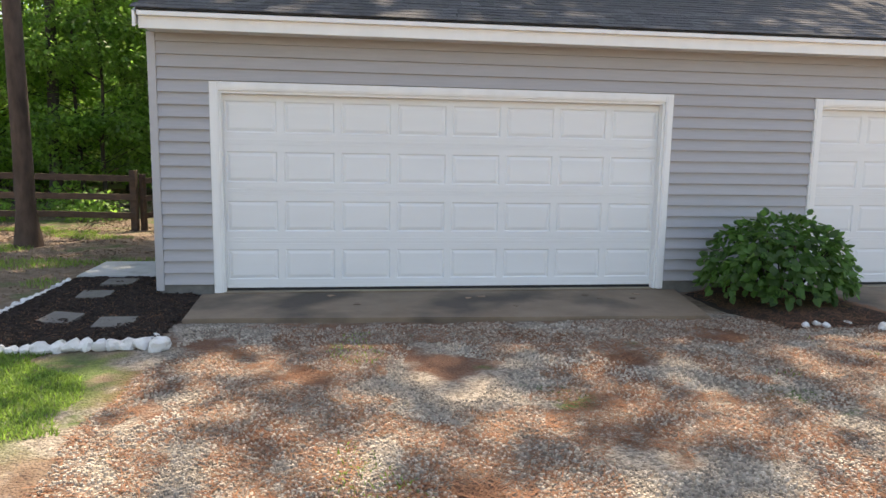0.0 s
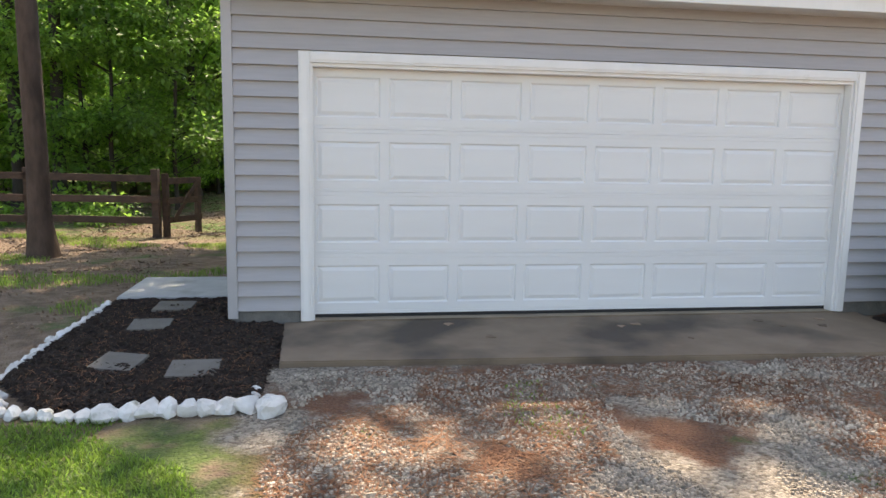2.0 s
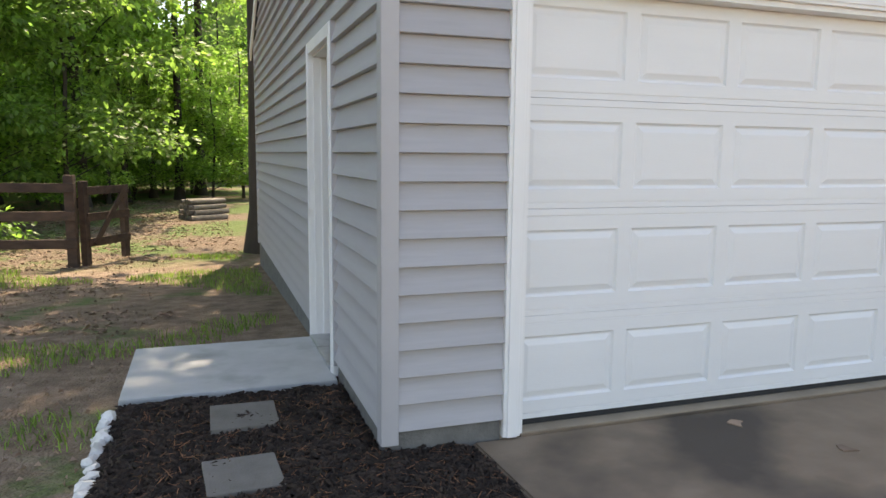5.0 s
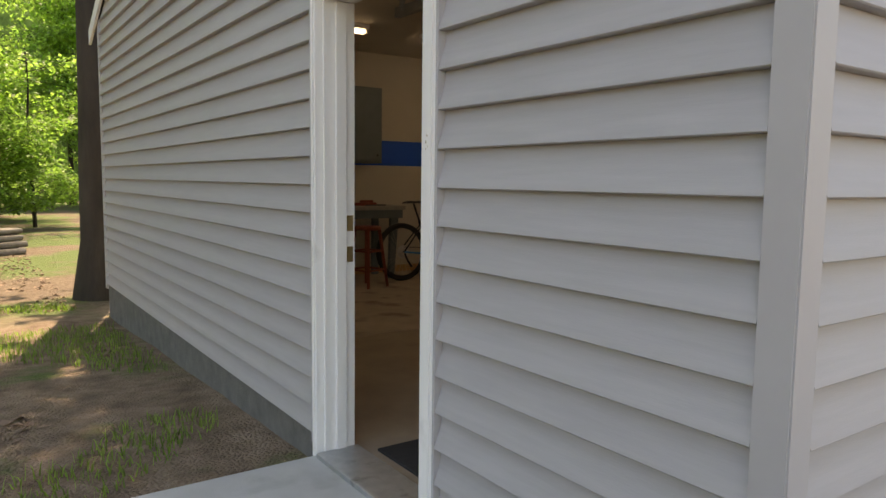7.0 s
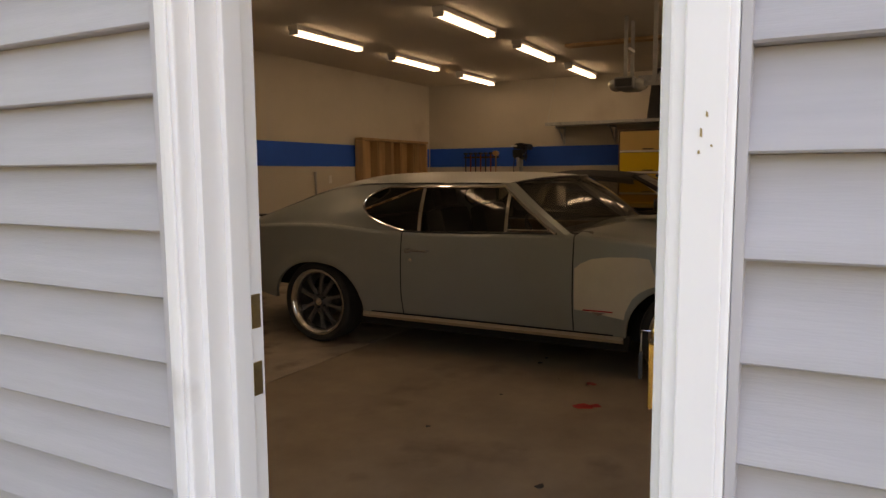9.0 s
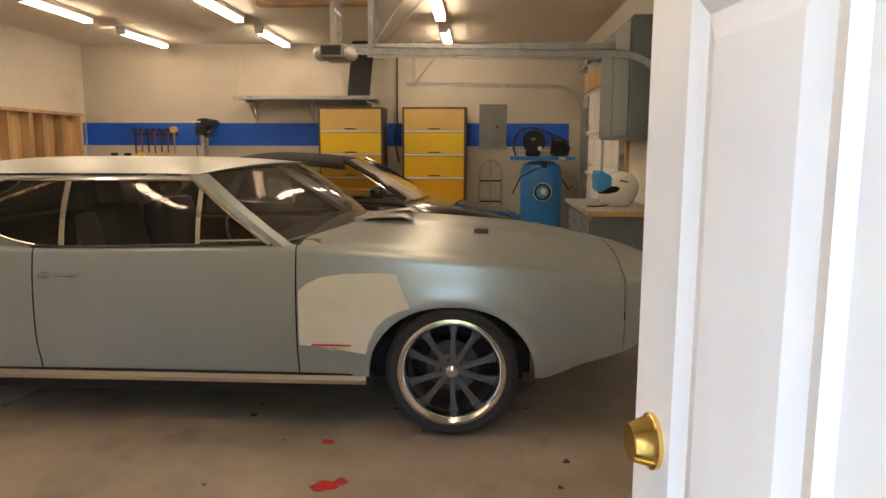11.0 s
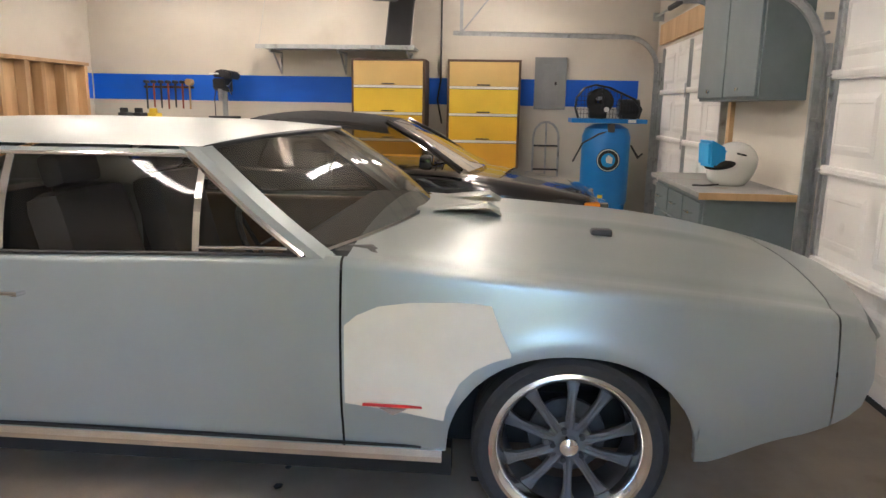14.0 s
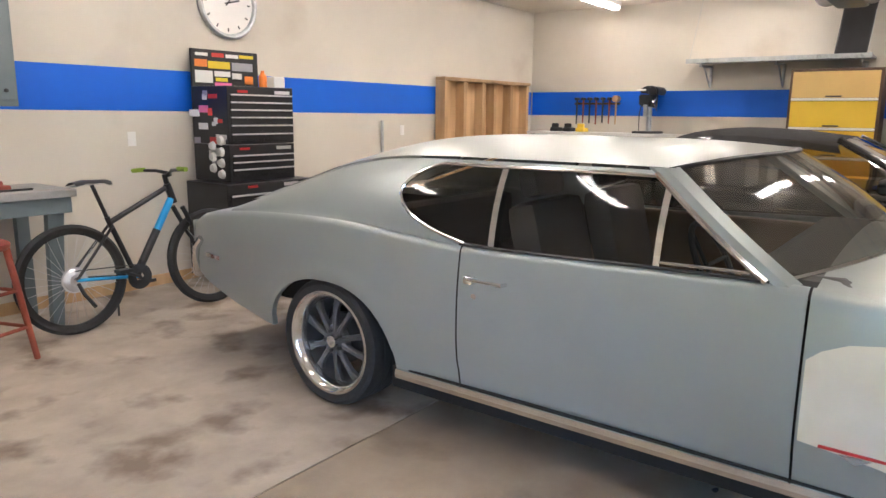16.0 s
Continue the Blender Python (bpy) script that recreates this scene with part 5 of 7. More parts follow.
part("dashboard", box(B(), -0.84, 0.84, 2.36, 2.72, 0.72, 0.945, 0.05), SEAT, coupe)
part("door_lining", box(B(), 0.80, 0.86, 2.6, 4.0, 0.5, 0.90, 0.02), TANTRIM, coupe)
for u in (-0.38, 0.38):
    bm = box(B(), u - 0.25, u + 0.25, 3.05, 3.58, 0.42, 0.60, 0.06)
    m = Matrix.Translation((u, 3.63, 0.80)) @ Matrix.Rotation(radians(-14), 4, "X")
    box(bm, -0.25, 0.25, -0.08, 0.08, -0.28, 0.27, 0.06, m), box(bm, -0.14, 0.14, -0.05, 0.05, 0.28, 0.42, 0.04, m)
    part("front_seat", bm, SEAT, coupe, "dark vinyl bucket seat", True)
bm = box(B(), -0.66, 0.66, 4.05, 4.55, 0.42, 0.60, 0.06)
box(bm, -0.66, 0.66, 4.48, 4.66, 0.56, 0.96, 0.06)
part("rear_seat", bm, SEAT, coupe, smooth=True)
bm = B()
m = Matrix.Translation((-0.38, 2.92, 0.86)) @ Matrix.Rotation(radians(62), 4, "X")
lathe(bm, [(0.175 + 0.013 * math.cos(a), 0.013 * math.sin(a)) for a in lerp(0, 2 * math.pi, 9)], 28, m)
for a in (0, 120, 240):
    cyl(bm, m @ Vector((0, 0, -0.03)), m @ Vector((0.17 * math.cos(radians(a)), 0.17 * math.sin(radians(a)), 0)), 0.01, seg=6)
part("steering_wheel", bm, BLACK, coupe, smooth=True)

# primer patch, badge and emblem bars
bm = B()
cols = ((1.935, 0.640, 0.652), (1.97, 0.630, 0.72), (2.00, 0.618, 0.798), (2.05, 0.590, 0.803), (2.095, 0.545, 0.805), (2.135, 0.46, 0.804), (2.145, 0.41, 0.803), (2.26, 0.425, 0.798), (2.36, 0.438, 0.782), (2.43, 0.446, 0.75), (2.470, 0.45, 0.715))
grid(bm, [[(-(side_u(y, a + (b - a) * k / 10) + 0.0025), y, a + (b - a) * k / 10) for k in range(11)] for y, a, b in cols])
part("primer_patch", bm, PRIMER, coupe, "cream filler primer patch on the fender", True)
u = -(side_u(2.3, 0.45) + 0.006)
bm = box(B(), u - 0.003, u + 0.004, 2.215, 2.41, 0.447, 0.456, 0.001)
part("badge", bm, RED, coupe, "red bar badge")
bm = prism(B(), [(2.265, 0.443), (2.355, 0.443), (2.31, 0.420)], "x", u - 0.003, u + 0.003)
part("emblem", bm, CHROME, coupe)
for i in range(3):
    y = 5.60 - i * 0.055
    u = -(side_u(y, 0.63) + 0.004)
    part("emblem_bar", box(B(), u - 0.003, u + 0.006, y - 0.021, y + 0.021, 0.612, 0.640, 0.003), CHROME, coupe)

# wheels
TYRE = mat("tyre_rubber", (0.016, 0.016, 0.017), (0.028, 0.027, 0.027), 40, 0.75, bump=0.15, bscale=120)
CAST_DISC = mat("dull_brake_iron", (0.05, 0.05, 0.052), (0.08, 0.08, 0.082), 20, 0.6, 0.5)
AX = Matrix.Rotation(-math.pi / 2, 4, "Y")
tyre_me = lathe(B(), [(0.250, -0.095), (0.262, -0.118), (0.295, -0.124), (0.313, -0.114), (0.322, -0.092), (0.322, -0.062), (0.318, -0.058), (0.318, -0.052), (0.322, -0.048), (0.322, -0.004), (0.318, 0.0), (0.322, 0.004), (0.322, 0.048), (0.318, 0.052), (0.318, 0.058), (0.322, 0.062), (0.322, 0.092), (0.313, 0.114), (0.295, 0.124), (0.262, 0.118), (0.250, 0.095)], 56, AX)
tyre_me = mesh_of("wheel", tyre_me, TYRE, True)
lip_me = mesh_of("rim_lip", lathe(B(), [(0.250, 0.095), (0.263, 0.112), (0.262, 0.119), (0.250, 0.121), (0.236, 0.112), (0.222, 0.085), (0.216, 0.060)], 56, AX), POLISH, True)
barrel_me = mesh_of("rim_barrel", lathe(B(), [(0.216, 0.060), (0.212, 0.03), (0.210, -0.09)], 40, AX), DARKWHEEL, True)
bm = B()
rows = []
for k, (r_, wd, dp) in enumerate(((0.035, 0.017, 0.066), (0.07, 0.015, 0.074), (0.12, 0.013, 0.074), (0.17, 0.014, 0.068), (0.205, 0.021, 0.058), (0.217, 0.028, 0.050))):
    rows.append([AX @ Vector(p) for p in ((r_, -wd, dp - 0.025), (r_, -wd, dp - 0.003), (r_, -wd * 0.5, dp + 0.003), (r_, 0, dp), (r_, wd * 0.5, dp + 0.003), (r_, wd, dp - 0.003), (r_, wd, dp - 0.025))])
grid(bm, rows)
spoke_me = mesh_of("spoke", bm, DARKWHEEL, True)
hub_me = mesh_of("hub_cap", lathe(B(), [(0.0, 0.104), (0.018, 0.103), (0.030, 0.096), (0.034, 0.075)], 24, AX), CHROME, True)
plate_me = mesh_of("hub_plate", lathe(B(), [(0.0, 0.070), (0.050, 0.072), (0.078, 0.066), (0.084, 0.04)], 30, AX), DARKWHEEL, True)
disc_me = mesh_of("brake_disc", lathe(B(), [(0.0, 0.0), (0.13, 0.0), (0.13, -0.02)], 30, AX), CAST_DISC, True)
nut_me = mesh_of("lug_nut", lathe(B(), [(0.0, 0.089), (0.010, 0.088), (0.011, 0.060)], 6, AX), BLACK)
for sgn in (-1, 1):
    for y in (FH, RH):
        wl = piece("wheel", tyre_me, coupe, (sgn * (0.825 if y == FH else 0.815), y, HZ), rz=0 if sgn < 0 else math.pi)
        wl["label"] = "black low-profile tyre on gunmetal spoked wheel"
        for nm, me in (("rim_lip", lip_me), ("rim_barrel", barrel_me), ("hub_cap", hub_me), ("hub_plate", plate_me), ("brake_disc", disc_me)):
            piece(nm, me, wl, (0, 0, 0))
        for k in range(5):
            for da in (-16, 16):
                ob = piece("spoke", spoke_me, wl, (0, 0, 0))
                ob.rotation_euler = (radians(k * 72 + 18 + da), 0, 0)
            ob = piece("lug_nut", nut_me, wl, (0, 0, 0))
            ob.matrix_basis = Matrix.Rotation(radians(k * 72 + 54), 4, "X") @ Matrix.Translation((0, 0, 0.052))

# the black convertible beyond
BPAINT = mat("black_car_paint", (0.010, 0.010, 0.012), (0.014, 0.014, 0.017), 3, 0.15, 0.0, coat=1.0)
CLOTH = mat("black_soft_top_cloth", (0.010, 0.010, 0.011), (0.018, 0.018, 0.019), 40, 0.9, bump=0.2, bscale=200)
conv = thing("convertible_car", "black convertible car with its cloth top up", "car", m=pose(7.40, 0, 0))
bz = [(1.18, 0.62), (1.25, 0.70), (1.5, 0.76), (2.1, 0.86), (2.5, 0.90), (3.6, 0.92), (4.6, 0.93), (5.3, 0.90), (5.5, 0.82)]
bw = [(1.18, 0.66), (1.3, 0.76), (1.7, 0.83), (2.4, 0.85), (4.6, 0.85), (5.3, 0.80), (5.5, 0.7)]
bm = B()
rows = []
for y in lerp(1.18, 5.5, 70):
    hw, zt = curve_at(bw, y), curve_at(bz, y)
    zb = 0.22
    for c in (1.85, 4.55):
        d = (y - c) / 0.36
        if abs(d) < 1:
            zb = max(zb, 0.25 + 0.38 * math.sqrt(1 - d * d))
    side = [(hw * 0.96, y, zb), (hw, y, zb + (zt - zb) * 0.4), (hw * 0.995, y, zb + (zt - zb) * 0.7), (hw * 0.97, y, zt - 0.03), (hw * 0.93, y, zt)]
    crown = [(hw * k, y, zt + 0.05 * (1 - k * k)) for k in (0.75, 0.5, 0.25)]
    rows.append([(-a, b, c) for a, b, c in side + crown] + [(0, y, zt + 0.05)] + list(reversed(side + crown)))
grid(bm, rows)
part("body", bm, BPAINT, conv, smooth=True)
part("front_end", box(B(), -0.64, 0.64, 1.10, 1.25, 0.30, 0.60, 0.05), BPAINT, conv, smooth=True)


def roof2(w, k):
    y = 2.86 + (4.55 - 2.86) * k
    z = curve_at([(0, 1.30), (0.25, 1.345), (0.55, 1.35), (0.8, 1.25), (1.0, 0.97)], k)
    ur = curve_at([(0, 0.56), (0.5, 0.58), (0.8, 0.62), (1.0, 0.70)], k)
    return (w * ur, y + 0.05 * w * w * (k < 0.2), z - 0.06 * abs(w) ** 3)


bm = B()
grid(bm, [[roof2(w, k) for w in lerp(-1, 1, 21)] for k in lerp(0, 1, 20)])
for s in (-1, 1):
    grid(bm, [[roof2(s, k), (s * (0.60 + 0.2 * k), 2.86 + 1.69 * k + 0.02, max(0.93, roof2(s, k)[2] - (0.05 if k < 0.55 else 0.45)))] for k in lerp(0, 1, 14)])
part("soft_top", bm, CLOTH, conv, "black cloth soft top", True)
for s in (-1, 1):
    part("screen_pillar", tube(B(), [(s * 0.80, 2.30, 0.93), (s * 0.70, 2.60, 1.13), (s * 0.585, 2.90, 1.285)], 0.026, 8), BPAINT, conv, smooth=True)
    bm = B()
    grid(bm, [[(s * (0.80 - 0.20 * v), 2.42 + 0.46 * v + (4.0 - 2.42 - 0.46 * v - 0.1 * v) * k, 0.94 + 0.34 * v) for k in lerp(0, 1, 6)] for v in lerp(0, 1, 5)])
    part("side_window", bm, CARGLASS, conv, "clear side glass", True).visible_shadow = False
    bm = box(B(), s * 0.86, s * 1.02, 2.50, 2.60, 0.95, 1.06, 0.03)
    part("mirror", bm, BPAINT, conv, "black door mirror", True)
    part("corner_lamp", box(B(), s * 0.64, s * 0.775, 1.24, 1.36, 0.63, 0.71, 0.012), AMBER, conv, "amber corner lamp")
    part("headlamp", box(B(), s * 0.34, s * 0.64, 1.16, 1.26, 0.62, 0.70, 0.012), CHROME, conv)
bm = B()
grid(bm, [[(w * (0.80 + (0.58 - 0.80) * v), 2.12 + 0.18 * w * w + (0.74 - 0.13 * w * w) * v, 0.94 + 0.36 * v - 0.03 * w * w) for w in lerp(-1, 1, 15)] for v in lerp(0, 1, 7)])
part("windscreen", bm, CARGLASS, conv, "raked windscreen", True).visible_shadow = False
part("inside_floor", box(B(), -0.7, 0.7, 2.2, 4.5, 0.3, 0.5), DARK, conv)
part("front_seat", box(box(B(), -0.6, -0.15, 3.5, 3.68, 0.5, 1.12, 0.06), 0.15, 0.6, 3.5, 3.68, 0.5, 1.12, 0.06), SEAT, conv)
ctyre = mesh_of("wheel", lathe(B(), [(0.0, 0.09), (0.2, 0.09), (0.22, 0.1), (0.29, 0.1), (0.31, 0.08), (0.31, -0.08), (0.29, -0.1), (0.0, -0.1)], 32, AX), TYRE, True)
for s in (-1, 1):
    for y in (1.85, 4.55):
        piece("wheel", ctyre, conv, (s * 0.74, y, 0.31), rz=0 if s < 0 else math.pi)

# fluorescent fixtures in three rows under the ceiling
def shop_light(x, y):
    t = thing("fluorescent_light", "white two-tube fluorescent fixture switched on, under the ceiling", "ceiling light", "rows of shop lights", m=pose(x, y, CH))
    bm = prism(B(), [(-0.062, -0.048), (-0.045, -0.055), (0.045, -0.055), (0.062, -0.048), (0.062, 0.0), (-0.062, 0.0)], "x", -0.62, 0.62)
    part("housing", bm, LAMPWHITE, t)
    for s in (-1, 1):
        part("tube", cyl(B(), (-0.585, s * 0.034, -0.078), (0.585, s * 0.034, -0.078), 0.0165, seg=10), TUBE, t, "glowing warm white tube", True)
        part("socket", box(B(), s * 0.588, s * 0.612, -0.055, 0.055, -0.10, -0.05, 0.004), LAMPWHITE, t)
    return t


for x in (1.75, 3.70, 5.65, 7.60, 9.55):
    for y in (2.07, 4.35, 6.10):
        shop_light(x, y)

GREYCAB = mat("grey_painted_cabinet", (0.13, 0.165, 0.175), (0.165, 0.20, 0.21), 4, 0.5, bump=0.04)
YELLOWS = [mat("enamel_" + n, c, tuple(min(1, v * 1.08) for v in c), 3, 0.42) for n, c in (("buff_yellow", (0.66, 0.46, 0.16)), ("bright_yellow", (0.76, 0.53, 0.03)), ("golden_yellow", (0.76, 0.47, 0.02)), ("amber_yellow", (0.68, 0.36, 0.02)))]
BROWN = mat("dark_brown_steel", (0.09, 0.055, 0.035), (0.12, 0.075, 0.05), 5, 0.5)
BLACKSTEEL = mat("black_enamelled_steel", (0.014, 0.014, 0.015), (0.02, 0.02, 0.022), 6, 0.35)
SILVER = mat("brushed_aluminium_pull", (0.62, 0.62, 0.62), (0.70, 0.70, 0.70), 20, 0.35, 0.6)
TANKBLUE = mat("blue_tank_enamel", (0.01, 0.17, 0.52), (0.014, 0.20, 0.58), 4, 0.35)
CAST = mat("dark_cast_iron", (0.03, 0.032, 0.035), (0.05, 0.052, 0.055), 20, 0.55, 0.3)
PANELGREY = mat("grey_steel_panel", (0.22, 0.235, 0.24), (0.26, 0.275, 0.28), 5, 0.5)
HELMETWHITE = mat("white_gel_coat", (0.78, 0.77, 0.74), (0.82, 0.81, 0.78), 4, 0.25, coat=0.5)
SKY = mat("bright_blue_plastic", (0.02, 0.30, 0.68), (0.03, 0.34, 0.74), 6, 0.4)
REDWOOD = mat("red_stained_wood", (0.22, 0.045, 0.025), (0.32, 0.08, 0.045), 8, 0.5, stretch=(1, 1, 0.2), bump=0.08)
BENCHTOP = mat("worn_grey_bench_top", (0.30, 0.30, 0.29), (0.40, 0.39, 0.37), 8, 0.6, stain=(0.30, 0.20, 0.12), stain_scale=4, stain_at=0.6)
LIME = mat("lime_grip", (0.28, 0.42, 0.03), None, 8, 0.6)
PAPER = [mat("sticker_" + n, c, None, 8, 0.5) for n, c in (("red", (0.55, 0.04, 0.03)), ("yellow", (0.75, 0.60, 0.02)), ("white", (0.72, 0.72, 0.70)), ("grey", (0.34, 0.34, 0.38)), ("orange", (0.75, 0.22, 0.03)), ("pink", (0.70, 0.15, 0.35)))]

# yellow steel cabinets on the far wall side
for y0, y1 in ((2.97, 3.88), (1.81, 2.70)):
    c = thing("flip_door_cabinet", "brown steel cabinet with stacked yellow flip doors against far wall", "cabinet", "yellow cabinets", m=pose(9.965, y0, 0))
    w = y1 - y0
    part("body", box(B(), 0.012, 0.475, 0, w, 0, 1.975, 0.004), BROWN, c)
    for i in range(6):
        z1 = 1.945 - i * 0.322
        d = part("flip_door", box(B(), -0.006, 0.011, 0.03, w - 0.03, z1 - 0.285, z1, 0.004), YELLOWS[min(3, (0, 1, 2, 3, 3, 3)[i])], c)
        part("door_lip", box(B(), -0.012, 0.011, 0.03, w - 0.03, z1 - 0.316, z1 - 0.288, 0.003), LAMPWHITE, c, "cream door lip")
        part("pull", box(B(), -0.022, -0.006, w / 2 - 0.08, w / 2 + 0.08, z1 - 0.278, z1 - 0.262, 0.003), BLACK, d)

p = thing("breaker_panel", "grey steel electrical panel on the wall", "electrical panel", m=pose(EX - 0.035, 1.236, 1.40))
part("cabinet", box(B(), 0, 0.035, 0, 0.396, 0, 0.64, 0.004), PANELGREY, p)
part("panel_door", box(B(), -0.008, 0, 0.11, 0.29, 0.05, 0.55, 0.004), PANELGREY, p)
part("latch", box(B(), -0.016, -0.008, 0.12, 0.145, 0.30, 0.34, 0.002), BLACK, p)

# wall shelf with brackets and a long black panel on it
s = thing("wall_shelf", "grey steel shelf on brackets high on the wall", "shelf", m=pose(0, 0, 0))
part("board", box(B(), 9.97, EX - 0.005, 3.11, 5.06, 2.095, 2.118, 0.003), GALV, s)
part("edge", box(B(), 9.945, 9.969, 3.10, 5.07, 2.075, 2.128, 0.004), GALV, s)
for y in (3.2, 4.05, 4.9):
    bm = tube(B(), [(10.0, y, 2.075), (10.0, y, 2.045), (EX - 0.01, y, 2.06), (EX - 0.01, y, 1.80)], 0.014, 6)
    cyl(bm, (10.12, y, 2.05), (EX - 0.01, y, 1.80), 0.010, seg=6)
    part("bracket", bm, GALV, s)
for y in (3.14, 5.03):
    part("hanger_wire", cyl(B(), (9.96, y, 2.12), (10.35, y, CH), 0.003, seg=5), GALV, s)
bm = box(B(), -0.02, 0.02, -0.16, 0.16, 0.0, 0.80, 0.018, Matrix.Rotation(radians(6), 4, "Y"))
ob = solid("body_panel", bm, BLACKSTEEL, "long black plastic panel leaning on the shelf", "panel")
ob.matrix_world = pose(10.16, 3.34, 2.121, 5)

# air compressor
c = thing("air_compressor", "blue upright air compressor with black twin-cylinder pump", "air compressor", m=pose(9.93, 0.77, 0))
part("tank", lathe(B(), [(0, 0.18), (0.15, 0.19), (0.25, 0.24), (0.285, 0.33), (0.285, 1.10), (0.25, 1.19), (0.15, 1.24), (0, 1.25)], 36), TANKBLUE, c, "blue enamelled tank", True)
for a in (45, 135, 225, 315):
    part("foot", box(B(), 0.19, 0.30, -0.03, 0.03, 0.0, 0.30, 0.006, Matrix.Rotation(radians(a), 4, "Z")), TANKBLUE, c)
part("deck", box(B(), -0.24, 0.26, -0.43, 0.44, 1.255, 1.305, 0.006), TANKBLUE, c)
bm = box(B(), -0.10, 0.10, 0.02, 0.22, 1.305, 1.48, 0.03)
for y in (0.06, 0.18):
    for k in range(6):
        cyl(bm, (0, y, 1.48 + k * 0.022), (0, y, 1.49 + k * 0.022), 0.075, seg=16)
    cyl(bm, (0, y, 1.48), (0, y, 1.62), 0.05, seg=14)
part("pump", bm, CAST, c, "black finned pump", True)
bm = cyl(B(), (0, -0.36, 1.43), (0, -0.12, 1.43), 0.105, seg=24)
box(bm, -0.09, 0.09, -0.33, -0.15, 1.305, 1.36)
part("motor", bm, BLACKSTEEL, c, "black electric motor", True)
hoop = [(-0.19, y, z) for y, z in ((-0.33, 1.31), (-0.36, 1.42), (-0.28, 1.53), (0.02, 1.66), (0.18, 1.69), (0.31, 1.65), (0.39, 1.54), (0.40, 1.42), (0.36, 1.31))]
bm = tube(B(), hoop, 0.012, 8)
tube(bm, [(p[0] + 0.07, p[1], p[2]) for p in hoop], 0.009, 8)
part("belt_guard", bm, BLACKSTEEL, c, "black wire belt guard", True)
bm = B()
for i in range(20):
    y = -0.33 + i * 0.037
    top = curve_at([(-0.36, 1.43), (-0.28, 1.53), (0.02, 1.66), (0.18, 1.685), (0.31, 1.65), (0.39, 1.54)], y)
    cyl(bm, (-0.19, y, 1.31), (-0.19, y, top), 0.0025, seg=4)
for z in (1.36, 1.41, 1.46, 1.51, 1.56):
    cyl(bm, (-0.19, -0.35 + max(0, z - 1.42) * 2.4, z), (-0.19, 0.39, z), 0.0025, seg=4)
part("guard_mesh", bm, BLACKSTEEL, c, "fine black wire mesh")["kind"] = "stuff"
part("guard_post", box(box(B(), -0.196, -0.186, 0.085, 0.10, 1.305, 1.66), -0.196, -0.186, -0.13, -0.115, 1.305, 1.58), BLACKSTEEL, c)["kind"] = "stuff"
part("regulator", box(B(), -0.27, -0.20, -0.06, 0.02, 1.15, 1.25, 0.01), BLACK, c, "black pressure switch")
part("air_pipe", tube(B(), [(-0.24, -0.02, 1.17), (-0.27, 0.12, 1.13), (-0.24, 0.30, 1.02), (-0.20, 0.40, 0.80)], 0.010, 8), CAST, c, "dark copper air line", True)
part("gauge", cyl(B(), (-0.205, 0.04, 1.41), (-0.175, 0.04, 1.41), 0.03, seg=16), LAMPWHITE, c, "white gauge face")
part("plate", box(B(), -0.248, -0.241, -0.30, -0.21, 1.262, 1.298, 0.001), LAMPWHITE, c, "small white plate")
part("air_filter", cyl(B(), (-0.12, 0.12, 1.57), (-0.02, 0.12, 1.57), 0.055, seg=18), GALV, c, "grey round air filter", True)
part("flywheel", lathe(B(), [(0.06, 0), (0.15, 0.0), (0.155, 0.02), (0.15, 0.03)], 24, Matrix.Translation((-0.175, 0.12, 1.50)) @ Matrix.Rotation(-math.pi / 2, 4, "Y")), CAST, c)
m = Matrix.Translation((-0.2875, 0.0, 0.83)) @ Matrix.Rotation(-math.pi / 2, 4, "Y")
part("round_label", lathe(B(), [(0, 0.004), (0.135, 0.004), (0.135, -0.01)], 30, m), BLACK, c, "round black, white and blue label")
part("label_ring", lathe(B(), [(0.118, 0.006), (0.128, 0.006), (0.128, 0.0), (0.118, 0.006)], 30, m), LAMPWHITE, c)
part("label_globe", lathe(B(), [(0, 0.006), (0.082, 0.006), (0.082, 0.0)], 24, m), SKY, c)
part("label_land", prism(B(), [(0.02, 0.80), (-0.045, 0.79), (-0.05, 0.86), (0.0, 0.89), (0.03, 0.85)], "x", -0.297, -0.29), LAMPWHITE, c)
bm = tube(B(), [(-0.1, -0.28, 1.0), (-0.16, -0.36, 0.86), (-0.1, -0.42, 0.9)], 0.012, 6)
part("hose", bm, BLACK, c)
part("sticker", box(B(), -0.29, -0.285, 0.04, 0.10, 0.36, 0.42), PAPER[1], c, "small yellow sticker")

# hand truck
h = thing("hand_truck", "grey tubular steel hand truck leaning on the wall", "hand truck", m=pose(10.30, 1.46, 0, 0, 5, 0))
loop = [(0, -0.16, 0.05), (0, -0.16, 1.05)] + [(0, -0.16 * math.cos(a), 1.05 + 0.2 * math.sin(a)) for a in lerp(0.3, math.pi - 0.3, 8)] + [(0, 0.16, 1.05), (0, 0.16, 0.05)]
part("frame", tube(B(), loop, 0.014, 8), GALV, h, smooth=True)
part("centre_bar", cyl(B(), (0, 0, 0.05), (0, 0, 1.24), 0.011, seg=8), GALV, h)
for z in (0.35, 0.65, 0.95):
    part("cross_bar", cyl(B(), (0, -0.16, z), (0, 0.16, z), 0.012, seg=8), CAST, h)
part("toe_plate", box(B(), -0.2, 0.01, -0.18, 0.18, 0.02, 0.03), GALV, h)
for y in (-0.2, 0.2):
    part("wheel", cyl(B(), (0.04, y - 0.03, 0.11), (0.04, y + 0.03, 0.11), 0.11, seg=20), RUBBER, h)

